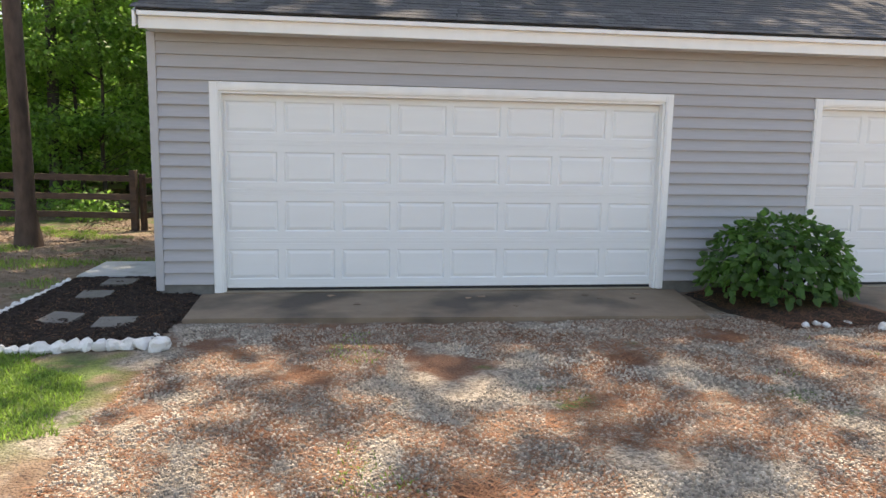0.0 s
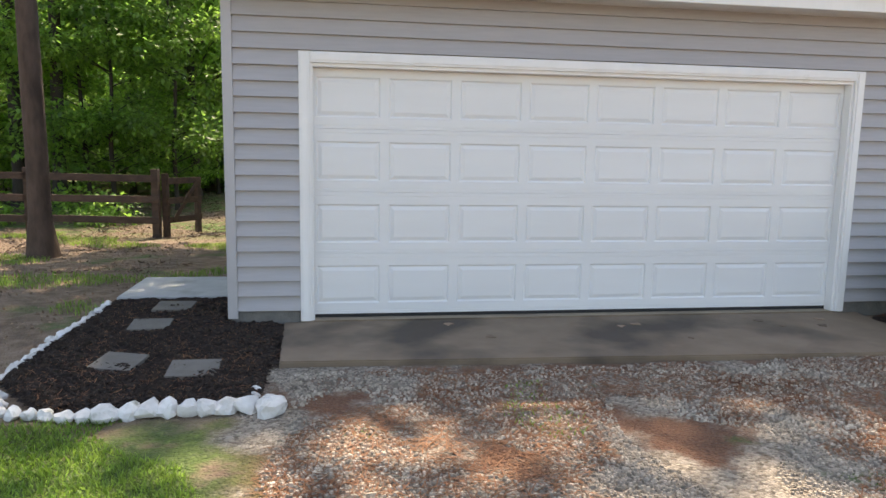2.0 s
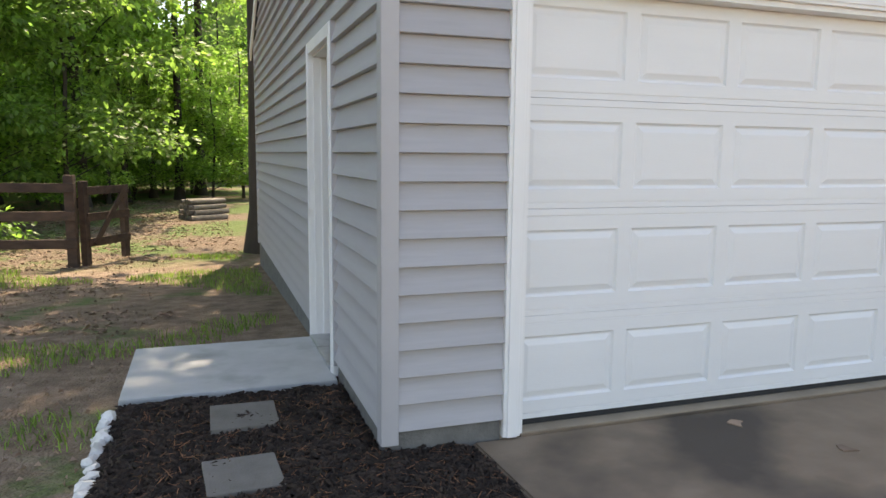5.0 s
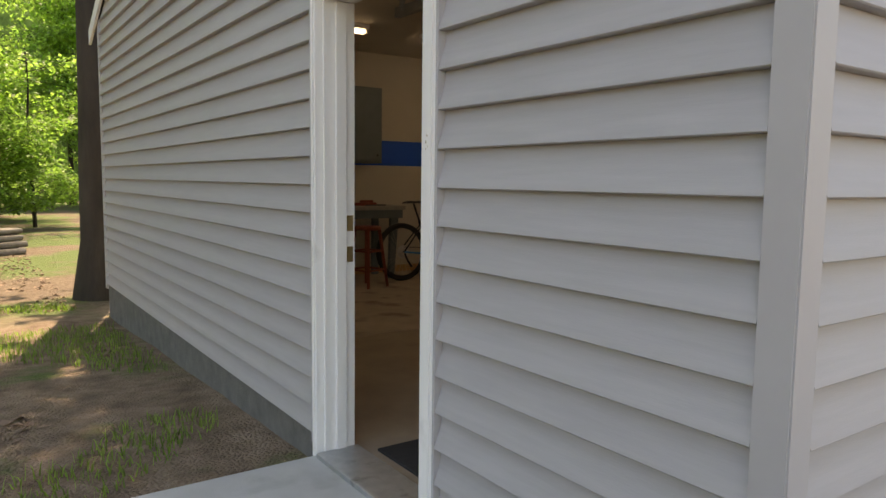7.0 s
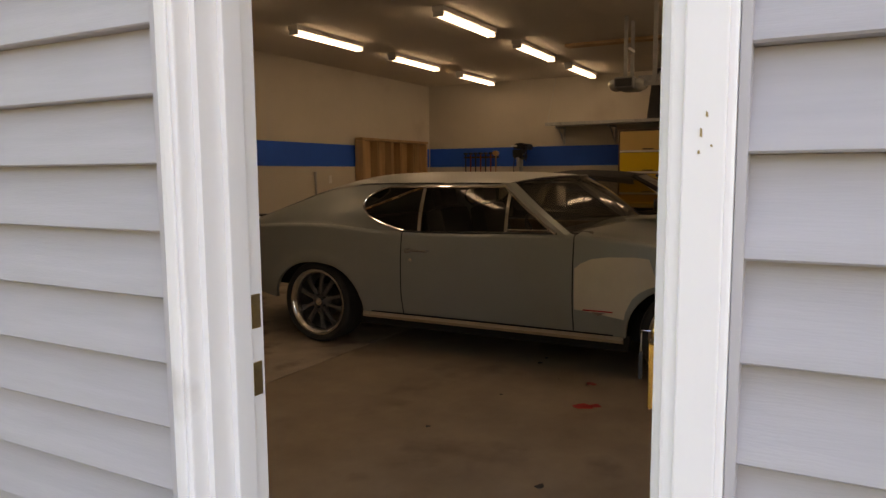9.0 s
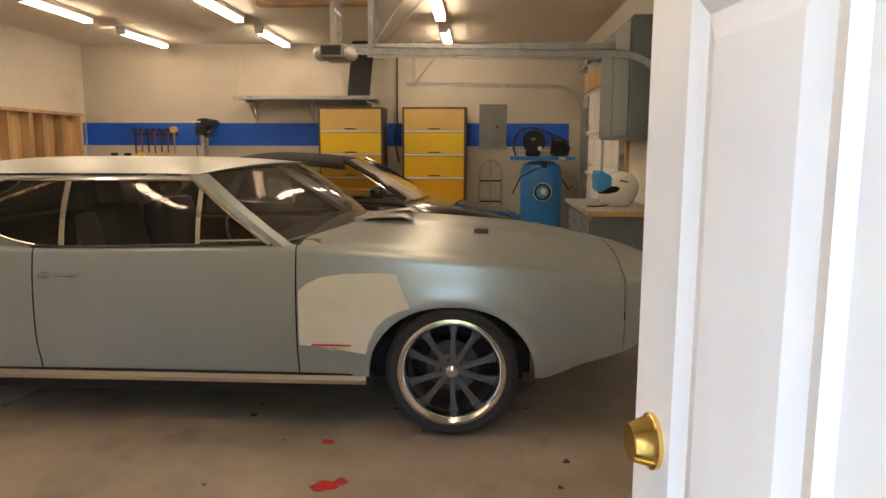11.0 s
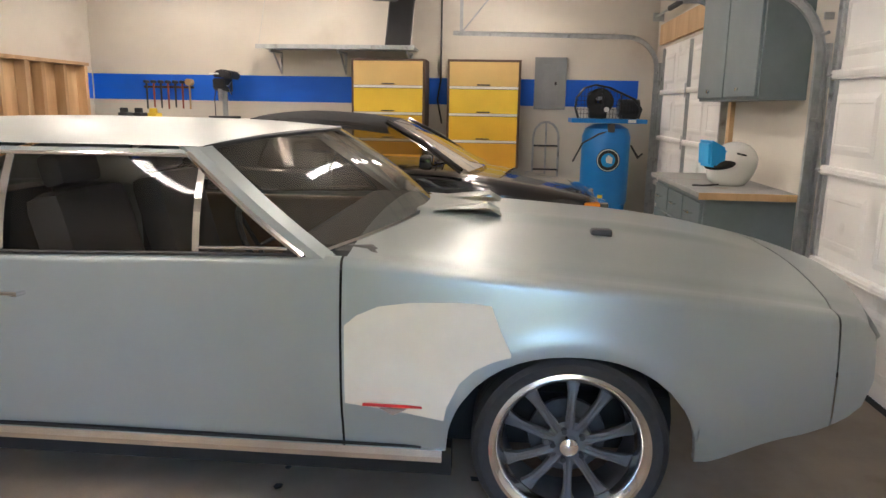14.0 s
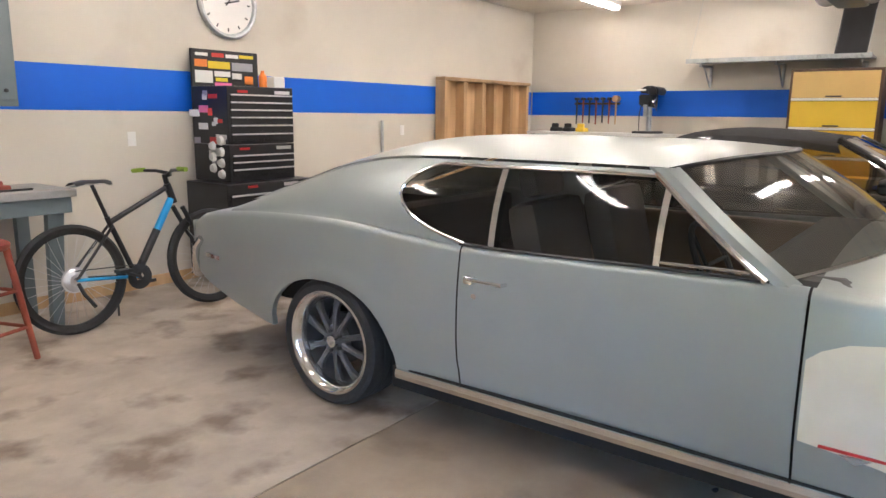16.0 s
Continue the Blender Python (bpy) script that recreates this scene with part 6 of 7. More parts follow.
# tools on the far wall
rack = thing("hammer_rack", "wooden rack of hammers and mallets on far wall", "tool rack", m=pose(EX - 0.035, 6.43, 1.62))
part("rail", box(B(), 0, 0.03, -0.34, 0.34, -0.03, 0.0, 0.003), FENCE, rack)
for i in range(7):
    y = -0.30 + i * 0.098
    hm = thing("mallet" if i == 0 else "hammer", "wooden mallet hung on the wall rack" if i == 0 else "hammer with dark head hung on the rack", "hammer", "hammers on the rack", m=pose(EX - 0.06, 6.43 + y, 1.62))
    part("handle", cyl(B(), (0, 0, -0.30 + 0.01 * (i % 3)), (0, 0, 0.03), 0.011, 0.014, 8), PLY if i == 0 else REDWOOD if i % 2 else CAST, hm)
    part("head", cyl(B(), (-0.05, 0, 0.05), (0.05, 0, 0.05), 0.045 if i == 0 else 0.02, seg=12), PLY if i == 0 else CAST, hm)
d = thing("drill_press", "dark grey bench drill press standing on the counter", "drill press", m=pose(10.20, 5.60, 1.216))
part("base", box(B(), -0.19, 0.14, -0.17, 0.13, 0, 0.03, 0.008), CAST, d)
part("column", cyl(B(), (0.05, 0, 0.03), (0.05, 0, 0.46), 0.034, seg=16), GALV, d, smooth=True)
bm = prism(B(), [(-0.12, 0.36), (0.10, 0.33), (0.12, 0.50), (-0.14, 0.50)], "y", -0.085, 0.085)
bmesh.ops.bevel(bm, geom=bm.edges[:], offset=0.014, segments=2, affect="EDGES")
part("head", bm, CAST, d, smooth=True)
bm = prism(B(), [(-0.125, 0.505), (0.125, 0.505), (0.105, 0.58), (0.0, 0.615), (-0.115, 0.60)], "x", -0.17, 0.15)
bmesh.ops.bevel(bm, geom=bm.edges[:], offset=0.018, segments=2, affect="EDGES")
ob = part("pulley_cover", bm, BLACKSTEEL, d, "black wedge-shaped pulley cover", True)
ob.rotation_euler = (radians(6), 0, 0)
part("name_strip", box(B(), -0.176, -0.172, -0.02, 0.10, 0.545, 0.565), LAMPWHITE, d, "pale lettering strip")
part("spindle", cyl(B(), (-0.09, 0, 0.22), (-0.09, 0, 0.37), 0.026, 0.034, seg=14), GALV, d, smooth=True)
for a in (55, 175, 295):
    part("feed_lever", cyl(B(), (-0.06, -0.09, 0.40), (-0.06 + 0.11 * math.cos(radians(a)), -0.12, 0.40 + 0.11 * math.sin(radians(a))), 0.008, seg=8), CHROME, d)
part("motor", cyl(B(), (0.13, 0.0, 0.34), (0.13, 0.0, 0.50), 0.07, seg=18), BLACKSTEEL, d, smooth=True)
part("cord", tube(B(), [(0.0, 0.085, 0.40), (-0.02, 0.11, 0.25), (0.02, 0.12, 0.03)], 0.006, 6), BLACK, d)
ws2 = thing("wall_counter", "white-topped narrow counter along far wall", "counter", m=pose(10.0, 4.9, 0))
part("top", box(B(), 0, 0.44, 0, 2.4, 1.18, 1.215, 0.004), LAMPWHITE, ws2)
for y in (0.08, 1.2, 2.3):
    part("support", box(B(), 0.02, 0.42, y - 0.02, y + 0.02, 0, 1.18), GREYCAB, ws2)
for i, y in enumerate((6.55, 6.75, 6.95)):
    solid("power_tool", box(box(B(), 10.15, 10.32, y - 0.06, y + 0.06, 1.2155, 1.27, 0.012), 10.18, 10.22, y - 0.05, y + 0.05, 1.26, 1.33, 0.012), [YELLOWS[1], BLACK, CAST][i], "small yellow power tool on counter" if i == 0 else "small dark power tool on counter", "power tool", "tools on the counter")

# pine frame crate against the back wall
cr = thing("stud_frame", "raw pine stud frame with plywood back leaning on wall", "stud frame", m=pose(8.06, 7.30, 0))
part("backing", box(B(), 0.0, 2.02, 0.16, 0.175, 0.02, 1.86), PLY, cr)
for x in (0.0, 0.40, 0.82, 1.10, 1.52, 1.96):
    part("stud", box(B(), x, x + 0.06, 0.03, 0.158, 0.04, 1.84, 0.003), PLY, cr)
for z in (0.0, 1.845):
    part("plate", box(B(), -0.01, 2.04, 0.02, 0.165, z, z + 0.04, 0.003), PLY, cr)
for i, x in enumerate((0.08, 0.5, 0.9, 1.2, 1.62)):
    part("block", box(B(), x + 0.0, x + 0.28, 0.06, 0.14, 0.9 + 0.1 * (i % 2), 0.94 + 0.1 * (i % 2), 0.003), PLY, cr)
solid("pole", cyl(B(), (7.05, 7.44, 0.0), (7.07, 7.47, 1.36), 0.017, seg=10), GALV, "grey metal pole leaning on the back wall", "pole")

# tool chest
ch = thing("tool_chest", "black stacked steel tool chest covered in stickers, lid open", "tool chest", m=pose(4.60, 6.93, 0))
part("cabinet", box(B(), -0.06, 0.86, -0.06, 0.50, 0.06, 0.865, 0.008), BLACKSTEEL, ch)
part("middle_chest", box(B(), 0.02, 0.70, 0.0, 0.48, 0.872, 1.175, 0.006), BLACKSTEEL, ch)
part("top_chest", box(B(), 0.02, 0.70, 0.0, 0.48, 1.18, 1.645, 0.006), BLACKSTEEL, ch)
for z0, zs in ((1.18, (0.03, 0.10, 0.165, 0.225, 0.285, 0.345)), (0.872, (0.05, 0.11, 0.165))):
    for z in zs:
        dr = part("drawer", box(B(), 0.045, 0.675, -0.012, 0.0, z0 + z, z0 + z + 0.056, 0.003), BLACKSTEEL, ch)
        part("drawer_pull", box(B(), 0.045, 0.675, -0.024, -0.012, z0 + z + 0.044, z0 + z + 0.056, 0.002), SILVER, dr, "silver full-width pull")
for i in range(6):
    dr = part("drawer", box(B(), -0.03, 0.83, -0.072, -0.06, 0.10 + i * 0.115, 0.20 + i * 0.115, 0.003), BLACKSTEEL, ch)
    part("drawer_pull", box(B(), -0.03, 0.83, -0.084, -0.072, 0.186 + i * 0.115, 0.20 + i * 0.115, 0.002), SILVER, dr, "silver full-width pull")
for z, x0 in ((1.60, 0.0), (1.14, 0.0), (0.83, 0.02)):
    yf = -0.002 if z > 0.9 else -0.062
    part("name_plate", box(B(), 0.50 + x0, 0.66 + x0, yf - 0.003, yf, z - 0.012, z + 0.016), SILVER, ch)
    part("red_badge", box(B(), 0.12 + x0, 0.22 + x0, yf - 0.003, yf, z - 0.008, z + 0.012), RED, ch)
lid = part("lid", box(B(), 0.02, 0.70, 0.455, 0.478, 1.646, 1.955, 0.005), BLACKSTEEL, ch, "open black lid with colourful stickers")
rk = random.Random(5)
for i, (x, z, w, hh, k) in enumerate(((0.06, 1.90, 0.12, 0.025, 2), (0.22, 1.895, 0.12, 0.035, 0), (0.36, 1.895, 0.13, 0.03, 2), (0.50, 1.90, 0.15, 0.028, 1), (0.05, 1.81, 0.12, 0.06, 4), (0.18, 1.80, 0.22, 0.06, 1), (0.42, 1.79, 0.22, 0.07, 3), (0.05, 1.68, 0.17, 0.10, 2), (0.24, 1.735, 0.16, 0.045, 2), (0.25, 1.695, 0.12, 0.03, 1), (0.24, 1.655, 0.17, 0.03, 5), (0.42, 1.72, 0.10, 0.05, 2), (0.55, 1.68, 0.09, 0.07, 4))):
    part("sticker", box(B(), x, x + w, 0.4515, 0.4548, z, z + hh), PAPER[k], lid)
for i in range(17):
    y, z = rk.uniform(0.02, 0.40), rk.uniform(0.95, 1.60)
    part("sticker", box(B(), 0.0165, 0.0199, y, y + rk.uniform(0.05, 0.14), z, z + rk.uniform(0.03, 0.06)), PAPER[rk.choice((0, 2, 2, 3, 3, 5))], ch)
bm = B()
for i in range(7):
    lathe(bm, [(0.0, 0.03), (0.03, 0.025), (0.04, 0.0)], 10, Matrix.Translation((-0.03 + 0.02, 0.06 + (i % 2) * 0.11, 0.94 + i * 0.045)) @ Matrix.Rotation(-math.pi / 2, 4, "Y"))
part("tape_rolls", bm, SILVER, ch, smooth=True)
solid("shop_rag_box", box(B(), 5.16, 5.28, 7.0, 7.1, 1.6455, 1.74, 0.01), PAPER[2], "small white box on the tool chest", "box")
solid("orange_bottle", lathe(B(), [(0, 0), (0.035, 0), (0.035, 0.09), (0.015, 0.12), (0.015, 0.14), (0, 0.14)], 14, Matrix.Translation((5.08, 7.05, 1.6455))), PAPER[4], "small orange bottle on the tool chest", "bottle")

# clock
ck = thing("wall_clock", "large round wall clock with grey rim and white face", "clock", m=pose(5.08, EY, 2.37, 90))
part("rim", lathe(B(), [(0.265, 0.0), (0.30, 0.0), (0.305, 0.03), (0.29, 0.05), (0.268, 0.045), (0.262, 0.015)], 48), GALV, ck, "grey metal rim", True)
part("face", lathe(B(), [(0, 0.012), (0.266, 0.012), (0.266, 0.002)], 40), LAMPWHITE, ck)
for i in range(12):
    part("hour_mark", box(B(), -0.006, 0.006, 0.21, 0.24, 0.0122, 0.0145, 0, Matrix.Rotation(radians(30 * i), 4, "Z")), BLACK, ck)
part("hour_hand", box(B(), -0.007, 0.007, -0.03, 0.13, 0.016, 0.019, 0, Matrix.Rotation(radians(-75), 4, "Z")), BLACK, ck)
part("minute_hand", box(B(), -0.005, 0.005, -0.03, 0.20, 0.020, 0.023, 0, Matrix.Rotation(radians(-40), 4, "Z")), BLACK, ck)

# mountain bike
bk = thing("mountain_bike", "black and blue mountain bike leaning by the back wall", "bicycle", m=pose(3.20, 6.68, 0, -4, 0, 0))
R = 0.36
BLACKFRAME = mat("black_bike_frame", (0.012, 0.012, 0.013), (0.02, 0.02, 0.022), 9, 0.3)
bt = mesh_of("bike_wheel", lathe(B(), [(R - 0.045 + 0.0, -0.018), (R - 0.02, -0.028), (R - 0.003, -0.016), (R, 0.0), (R - 0.003, 0.016), (R - 0.02, 0.028), (R - 0.045, 0.018)], 48, Matrix.Rotation(math.pi / 2, 4, "X")), RUBBER, True)
br = mesh_of("rim", lathe(B(), [(R - 0.045, -0.016), (R - 0.065, -0.010), (R - 0.065, 0.010), (R - 0.045, 0.016)], 48, Matrix.Rotation(math.pi / 2, 4, "X")), BLACKFRAME, True)
bm = B()
for i in range(28):
    a = 2 * math.pi * i / 28
    cyl(bm, (0.02 * math.cos(a + 1.2), 0.025 * (1 if i % 2 else -1), 0.02 * math.sin(a + 1.2)), ((R - 0.06) * math.cos(a), 0, (R - 0.06) * math.sin(a)), 0.0014, seg=4, caps=False)
bs = mesh_of("spokes", bm, SILVER)
bd = mesh_of("brake_rotor", lathe(B(), [(0.05, 0.03), (0.085, 0.03), (0.085, 0.027)], 24, Matrix.Rotation(math.pi / 2, 4, "X")), SILVER)
for x in (0.0, 1.04):
    wl = piece("bike_wheel", bt, bk, (x, 0, R))
    for nm, me in (("rim", br), ("spokes", bs), ("brake_rotor", bd)):
        piece(nm, me, wl, (0, 0, 0))
BBx, BBz = 0.43, 0.31
part("seat_tube", cyl(B(), (BBx, 0, BBz), (0.27, 0, 0.74), 0.018, seg=10), BLACKFRAME, bk, smooth=True)
part("top_tube", tube(B(), [(0.285, 0, 0.70), (0.72, 0, 0.90)], 0.019, 10), BLACKFRAME, bk, smooth=True)
part("down_tube", tube(B(), [(BBx, 0, BBz), (0.755, 0, 0.82)], 0.026, 12), SKY, bk, "blue and black down tube", True)
part("down_tube_sleeve", tube(B(), [(BBx, 0, BBz), (0.62, 0, 0.61)], 0.028, 12), BLACKFRAME, bk, smooth=True)
part("head_tube", cyl(B(), (0.775, 0, 0.79), (0.735, 0, 0.93), 0.026, seg=12), BLACKFRAME, bk, smooth=True)
for s in (-1, 1):
    part("chain_stay", tube(B(), [(0, s * 0.06, R), (0.22, s * 0.05, R - 0.025), (BBx, s * 0.03, BBz)], 0.011, 8), SKY if s < 0 else BLACKFRAME, bk, smooth=True)
    part("seat_stay", tube(B(), [(0, s * 0.06, R), (0.29, s * 0.03, 0.68)], 0.010, 8), BLACKFRAME, bk, smooth=True)
    part("fork_leg", tube(B(), [(0.80, s * 0.06, 0.76), (0.90, s * 0.06, 0.56), (1.04, s * 0.06, R)], 0.018, 8), BLACKFRAME, bk, smooth=True)
    part("crank", tube(B(), [(BBx, s * 0.06, BBz), (BBx + s * 0.15, s * 0.07, BBz - s * 0.07)], 0.011, 6), CAST, bk)
    part("pedal", box(B(), BBx + s * 0.15 - 0.045, BBx + s * 0.15 + 0.045, s * 0.08, s * 0.17, BBz - s * 0.07 - 0.012, BBz - s * 0.07 + 0.012, 0.004), BLACK, bk)
    part("grip", cyl(B(), (0.70, s * 0.22, 1.035), (0.68, s * 0.34, 1.03), 0.016, seg=10), LIME, bk, "lime green grip")
part("handlebar", tube(B(), [(0.69, -0.33, 1.03), (0.72, -0.1, 1.025), (0.77, 0, 1.0), (0.72, 0.1, 1.025), (0.69, 0.33, 1.03)], 0.012, 8), BLACKFRAME, bk, smooth=True)
part("stem", tube(B(), [(0.735, 0, 0.93), (0.725, 0, 0.985), (0.77, 0, 1.0)], 0.018, 8), BLACKFRAME, bk)
part("seat_post", cyl(B(), (0.27, 0, 0.74), (0.195, 0, 0.96), 0.013, seg=10), BLACKFRAME, bk)
bm = B()
prof = ((-0.13, 0.075, 0.0), (-0.06, 0.07, 0.012), (0.02, 0.035, 0.008), (0.10, 0.022, 0.006), (0.14, 0.012, -0.008))
grid(bm, [[(0.19 + x, w * k, 0.985 + z - 0.025 * abs(k) ** 2) for k in lerp(-1, 1, 9)] for x, w, z in prof])
grid(bm, [[(0.19 + x, w * k * 0.9, 0.955 + z) for k in lerp(-1, 1, 3)] for x, w, z in prof])
part("saddle", bm, BLACK, bk, smooth=True)
part("chain_ring", lathe(B(), [(0.03, 0.045), (0.085, 0.045), (0.088, 0.05), (0.03, 0.052)], 28, Matrix.Translation((BBx, 0, BBz)) @ Matrix.Rotation(math.pi / 2, 4, "X")), CAST, bk)
part("cassette", lathe(B(), [(0.02, 0.055), (0.04, 0.055), (0.055, 0.045), (0.07, 0.035), (0.075, 0.03)], 24, Matrix.Translation((0, 0, R)) @ Matrix.Rotation(math.pi / 2, 4, "X")), SILVER, bk)
part("derailleur", tube(B(), [(0.0, -0.07, R - 0.02), (0.03, -0.08, R - 0.10), (0.09, -0.08, R - 0.19)], 0.012, 6), CAST, bk)
part("chain", tube(B(), [(0.0, -0.05, R + 0.06), (BBx, -0.05, BBz + 0.085)], 0.004, 5), CAST, bk)
part("kickstand", cyl(B(), (0.30, 0.03, 0.29), (0.36, 0.16, 0.025), 0.008, seg=6), BLACK, bk)

# workbench, stool and wall cabinet by the back wall
wb = thing("workbench", "grey painted workbench with worn top", "workbench", m=pose(1.30, 6.88, 0))
part("top", box(B(), 0, 2.06, 0, 0.60, 0.875, 0.925, 0.006), BENCHTOP, wb)
part("apron", box(B(), 0.03, 2.03, 0.02, 0.06, 0.77, 0.874, 0.003), GREYCAB, wb)
for x in (0.10, 1.80):
    part("leg", prism(B(), [(x + 0.06, 0.0), (x + 0.13, 0.0), (x + 0.20, 0.87), (x + 0.09, 0.87)], "y", 0.06, 0.12), GREYCAB, wb)
    part("rear_leg", box(B(), x + 0.07, x + 0.15, 0.50, 0.56, 0, 0.874), GREYCAB, wb)
solid("wooden_plane", box(box(B(), 2.72, 3.02, 7.02, 7.09, 0.9255, 0.965, 0.01), 2.80, 2.98, 7.03, 7.08, 0.96, 0.995, 0.012), REDWOOD, "brown wooden hand tool on the bench", "hand tool")
solid("file", box(B(), 2.85, 3.14, 7.0, 7.016, 0.9255, 0.94, 0.003), CAST, "dark steel file on the bench", "hand tool")
st = thing("stool", "red-brown wooden stool beside the workbench", "stool", m=pose(2.60, 6.50, 0, 0, 0, 20))
part("seat", lathe(B(), [(0, 0.665), (0.15, 0.665), (0.165, 0.68), (0.165, 0.70), (0.15, 0.71), (0, 0.708)], 28), REDWOOD, st, smooth=True)
for i, (a, b) in enumerate(((1, 1), (1, -1), (-1, -1), (-1, 1))):
    part("leg", cyl(B(), (0.17 * a, 0.17 * b, 0), (0.10 * a, 0.10 * b, 0.67), 0.017, 0.02, 10), REDWOOD, st, smooth=True)
    c2, d2 = ((1, 1), (1, -1), (-1, -1), (-1, 1))[(i + 1) % 4]
    for z in (0.2, 0.42):
        k = 0.17 - 0.07 * z / 0.67
        part("rung", cyl(B(), (k * a, k * b, z), (k * c2, k * d2, z), 0.011, seg=8), REDWOOD, st)
wc = thing("wall_cabinet", "grey painted wooden wall cabinet", "cabinet", "grey wall cabinets", m=pose(1.60, 7.16, 1.46))
part("body", box(B(), 0, 1.58, 0.02, 0.337, 0, 0.95, 0.004), GREYCAB, wc)
for x in (0.02, 0.80):
    dd = part("door", box(B(), x, x + 0.76, 0.0, 0.019, 0.04, 0.93, 0.004), GREYCAB, wc)
    part("knob", lathe(B(), [(0, 0.02), (0.012, 0.018), (0.014, 0.01), (0.006, 0.0)], 12, Matrix.Translation((x + (0.70 if x > 0.5 else 0.70), 0.0, 0.10)) @ Matrix.Rotation(math.pi / 2, 4, "X")), CAST, dd)

# between the garage doors: base cabinet, helmet, wall cabinet
bc = thing("base_cabinet", "grey painted base cabinet with drawers under a worn counter", "cabinet", m=pose(5.82, 0.143, 0))
part("body", box(B(), 0, 1.40, 0, 0.56, 0.08, 0.86, 0.004), GREYCAB, bc)
part("toe_kick", box(B(), 0.02, 1.38, 0, 0.50, 0, 0.08), DARK, bc)
for i in range(3):
    for k, (z0, z1) in enumerate(((0.66, 0.83), (0.40, 0.63), (0.12, 0.37))):
        dr = part("drawer", box(B(), 0.03 + i * 0.455, 0.46 + i * 0.455, 0.56, 0.58, z0, z1, 0.004), GREYCAB, bc)
        part("pull", tube(B(), [(0.19 + i * 0.455, 0.58, (z0 + z1) / 2), (0.19 + i * 0.455, 0.605, (z0 + z1) / 2), (0.30 + i * 0.455, 0.605, (z0 + z1) / 2), (0.30 + i * 0.455, 0.58, (z0 + z1) / 2)], 0.005, 6), CHROME, dr)
ct = thing("counter_top", "worn grey counter top with bare wood edge", "counter", m=pose(5.79, 0.143, 0.862))
part("slab", box(B(), 0, 1.46, 0, 0.61, 0.012, 0.045, 0.004), BENCHTOP, ct)
part("edge", box(B(), -0.008, -0.0005, 0, 0.61, 0.0, 0.045, 0.002), PLY, ct, "bare wood edge strip")
hm = thing("helmet", "white full-face motocross helmet with blue peak", "helmet", m=pose(6.28, 0.40, 0.908, 0, 0, 12))
bm = B()
bmesh.ops.create_uvsphere(bm, u_segments=40, v_segments=28, radius=1.0)
for v in bm.verts:
    c = v.co.copy()
    y, z = c.y * 0.160, 0.165 + c.z * 0.135
    if c.z < 0:
        y = y * (1 + 0.10 * c.z) + 0.085 * max(0.0, c.y) * min(1.0, -c.z * 1.6)
        z = max(0.0, 0.165 + c.z * 0.19)
    v.co = Vector((c.x * (0.122 if c.z > 0 else 0.122 + 0.012 * c.z), y, z))
part("shell", bm, HELMETWHITE, hm, "glossy white shell and chin bar", True)
bm = B()
bmesh.ops.create_uvsphere(bm, u_segments=28, v_segments=16, radius=1.0, matrix=Matrix.Translation((0, 0.095, 0.150)) @ Matrix.Rotation(radians(-12), 4, "X") @ Matrix.Diagonal((0.126, 0.110, 0.042, 1)))
part("eye_port", bm, DARK, hm, "black padded eye opening", True)
bm = B()
prism(bm, [(0.10, 0.17), (0.17, 0.125), (0.225, 0.135), (0.235, 0.30), (0.215, 0.315), (0.10, 0.255)], "x", -0.085, 0.085)
bmesh.ops.bevel(bm, geom=bm.edges[:], offset=0.016, segments=2, affect="EDGES")
part("peak", bm, SKY, hm, "bright blue visor peak", True)
for s_ in (-1, 1):
    part("side_vent", box(B(), s_ * 0.114, s_ * 0.124, 0.03, 0.10, 0.205, 0.217, 0.004, Matrix.Rotation(radians(12), 4, "X")), BLACK, hm)
part("strap", tube(B(), [(-0.05, 0.13, 0.012), (-0.06, 0.24, 0.005), (-0.02, 0.30, 0.004)], 0.006, 6), BLACK, hm)
wc2 = thing("wall_cabinet", "dark grey wooden wall cabinet between the garage doors", "cabinet", "grey wall cabinets", m=pose(5.86, 0.143, 1.485))
part("body", box(B(), 0, 1.36, 0, 0.285, 0, 0.95, 0.004), GREYCAB, wc2)
for x in (0.02, 0.69):
    dd = part("door", box(B(), x, x + 0.65, 0.286, 0.305, 0.02, 0.93, 0.004), GREYCAB, wc2)
    part("knob", lathe(B(), [(0, 0.02), (0.012, 0.018), (0.014, 0.01), (0.006, 0.0)], 12, Matrix.Translation((x + 0.33, 0.305, 0.07)) @ Matrix.Rotation(-math.pi / 2, 4, "X")), CHROME, dd)
solid("wall_batten", box(B(), 7.20, 7.27, 0.143, 0.18, 0.92, 2.4), PLY, "raw pine batten beside the narrow door", "batten", kind="structure")
solid("door_header", box(B(), 7.28, 10.12, 0.143, 0.185, 2.17, 2.40, 0.003), PLY, "raw pine header board over the narrow garage door", "header", kind="structure")


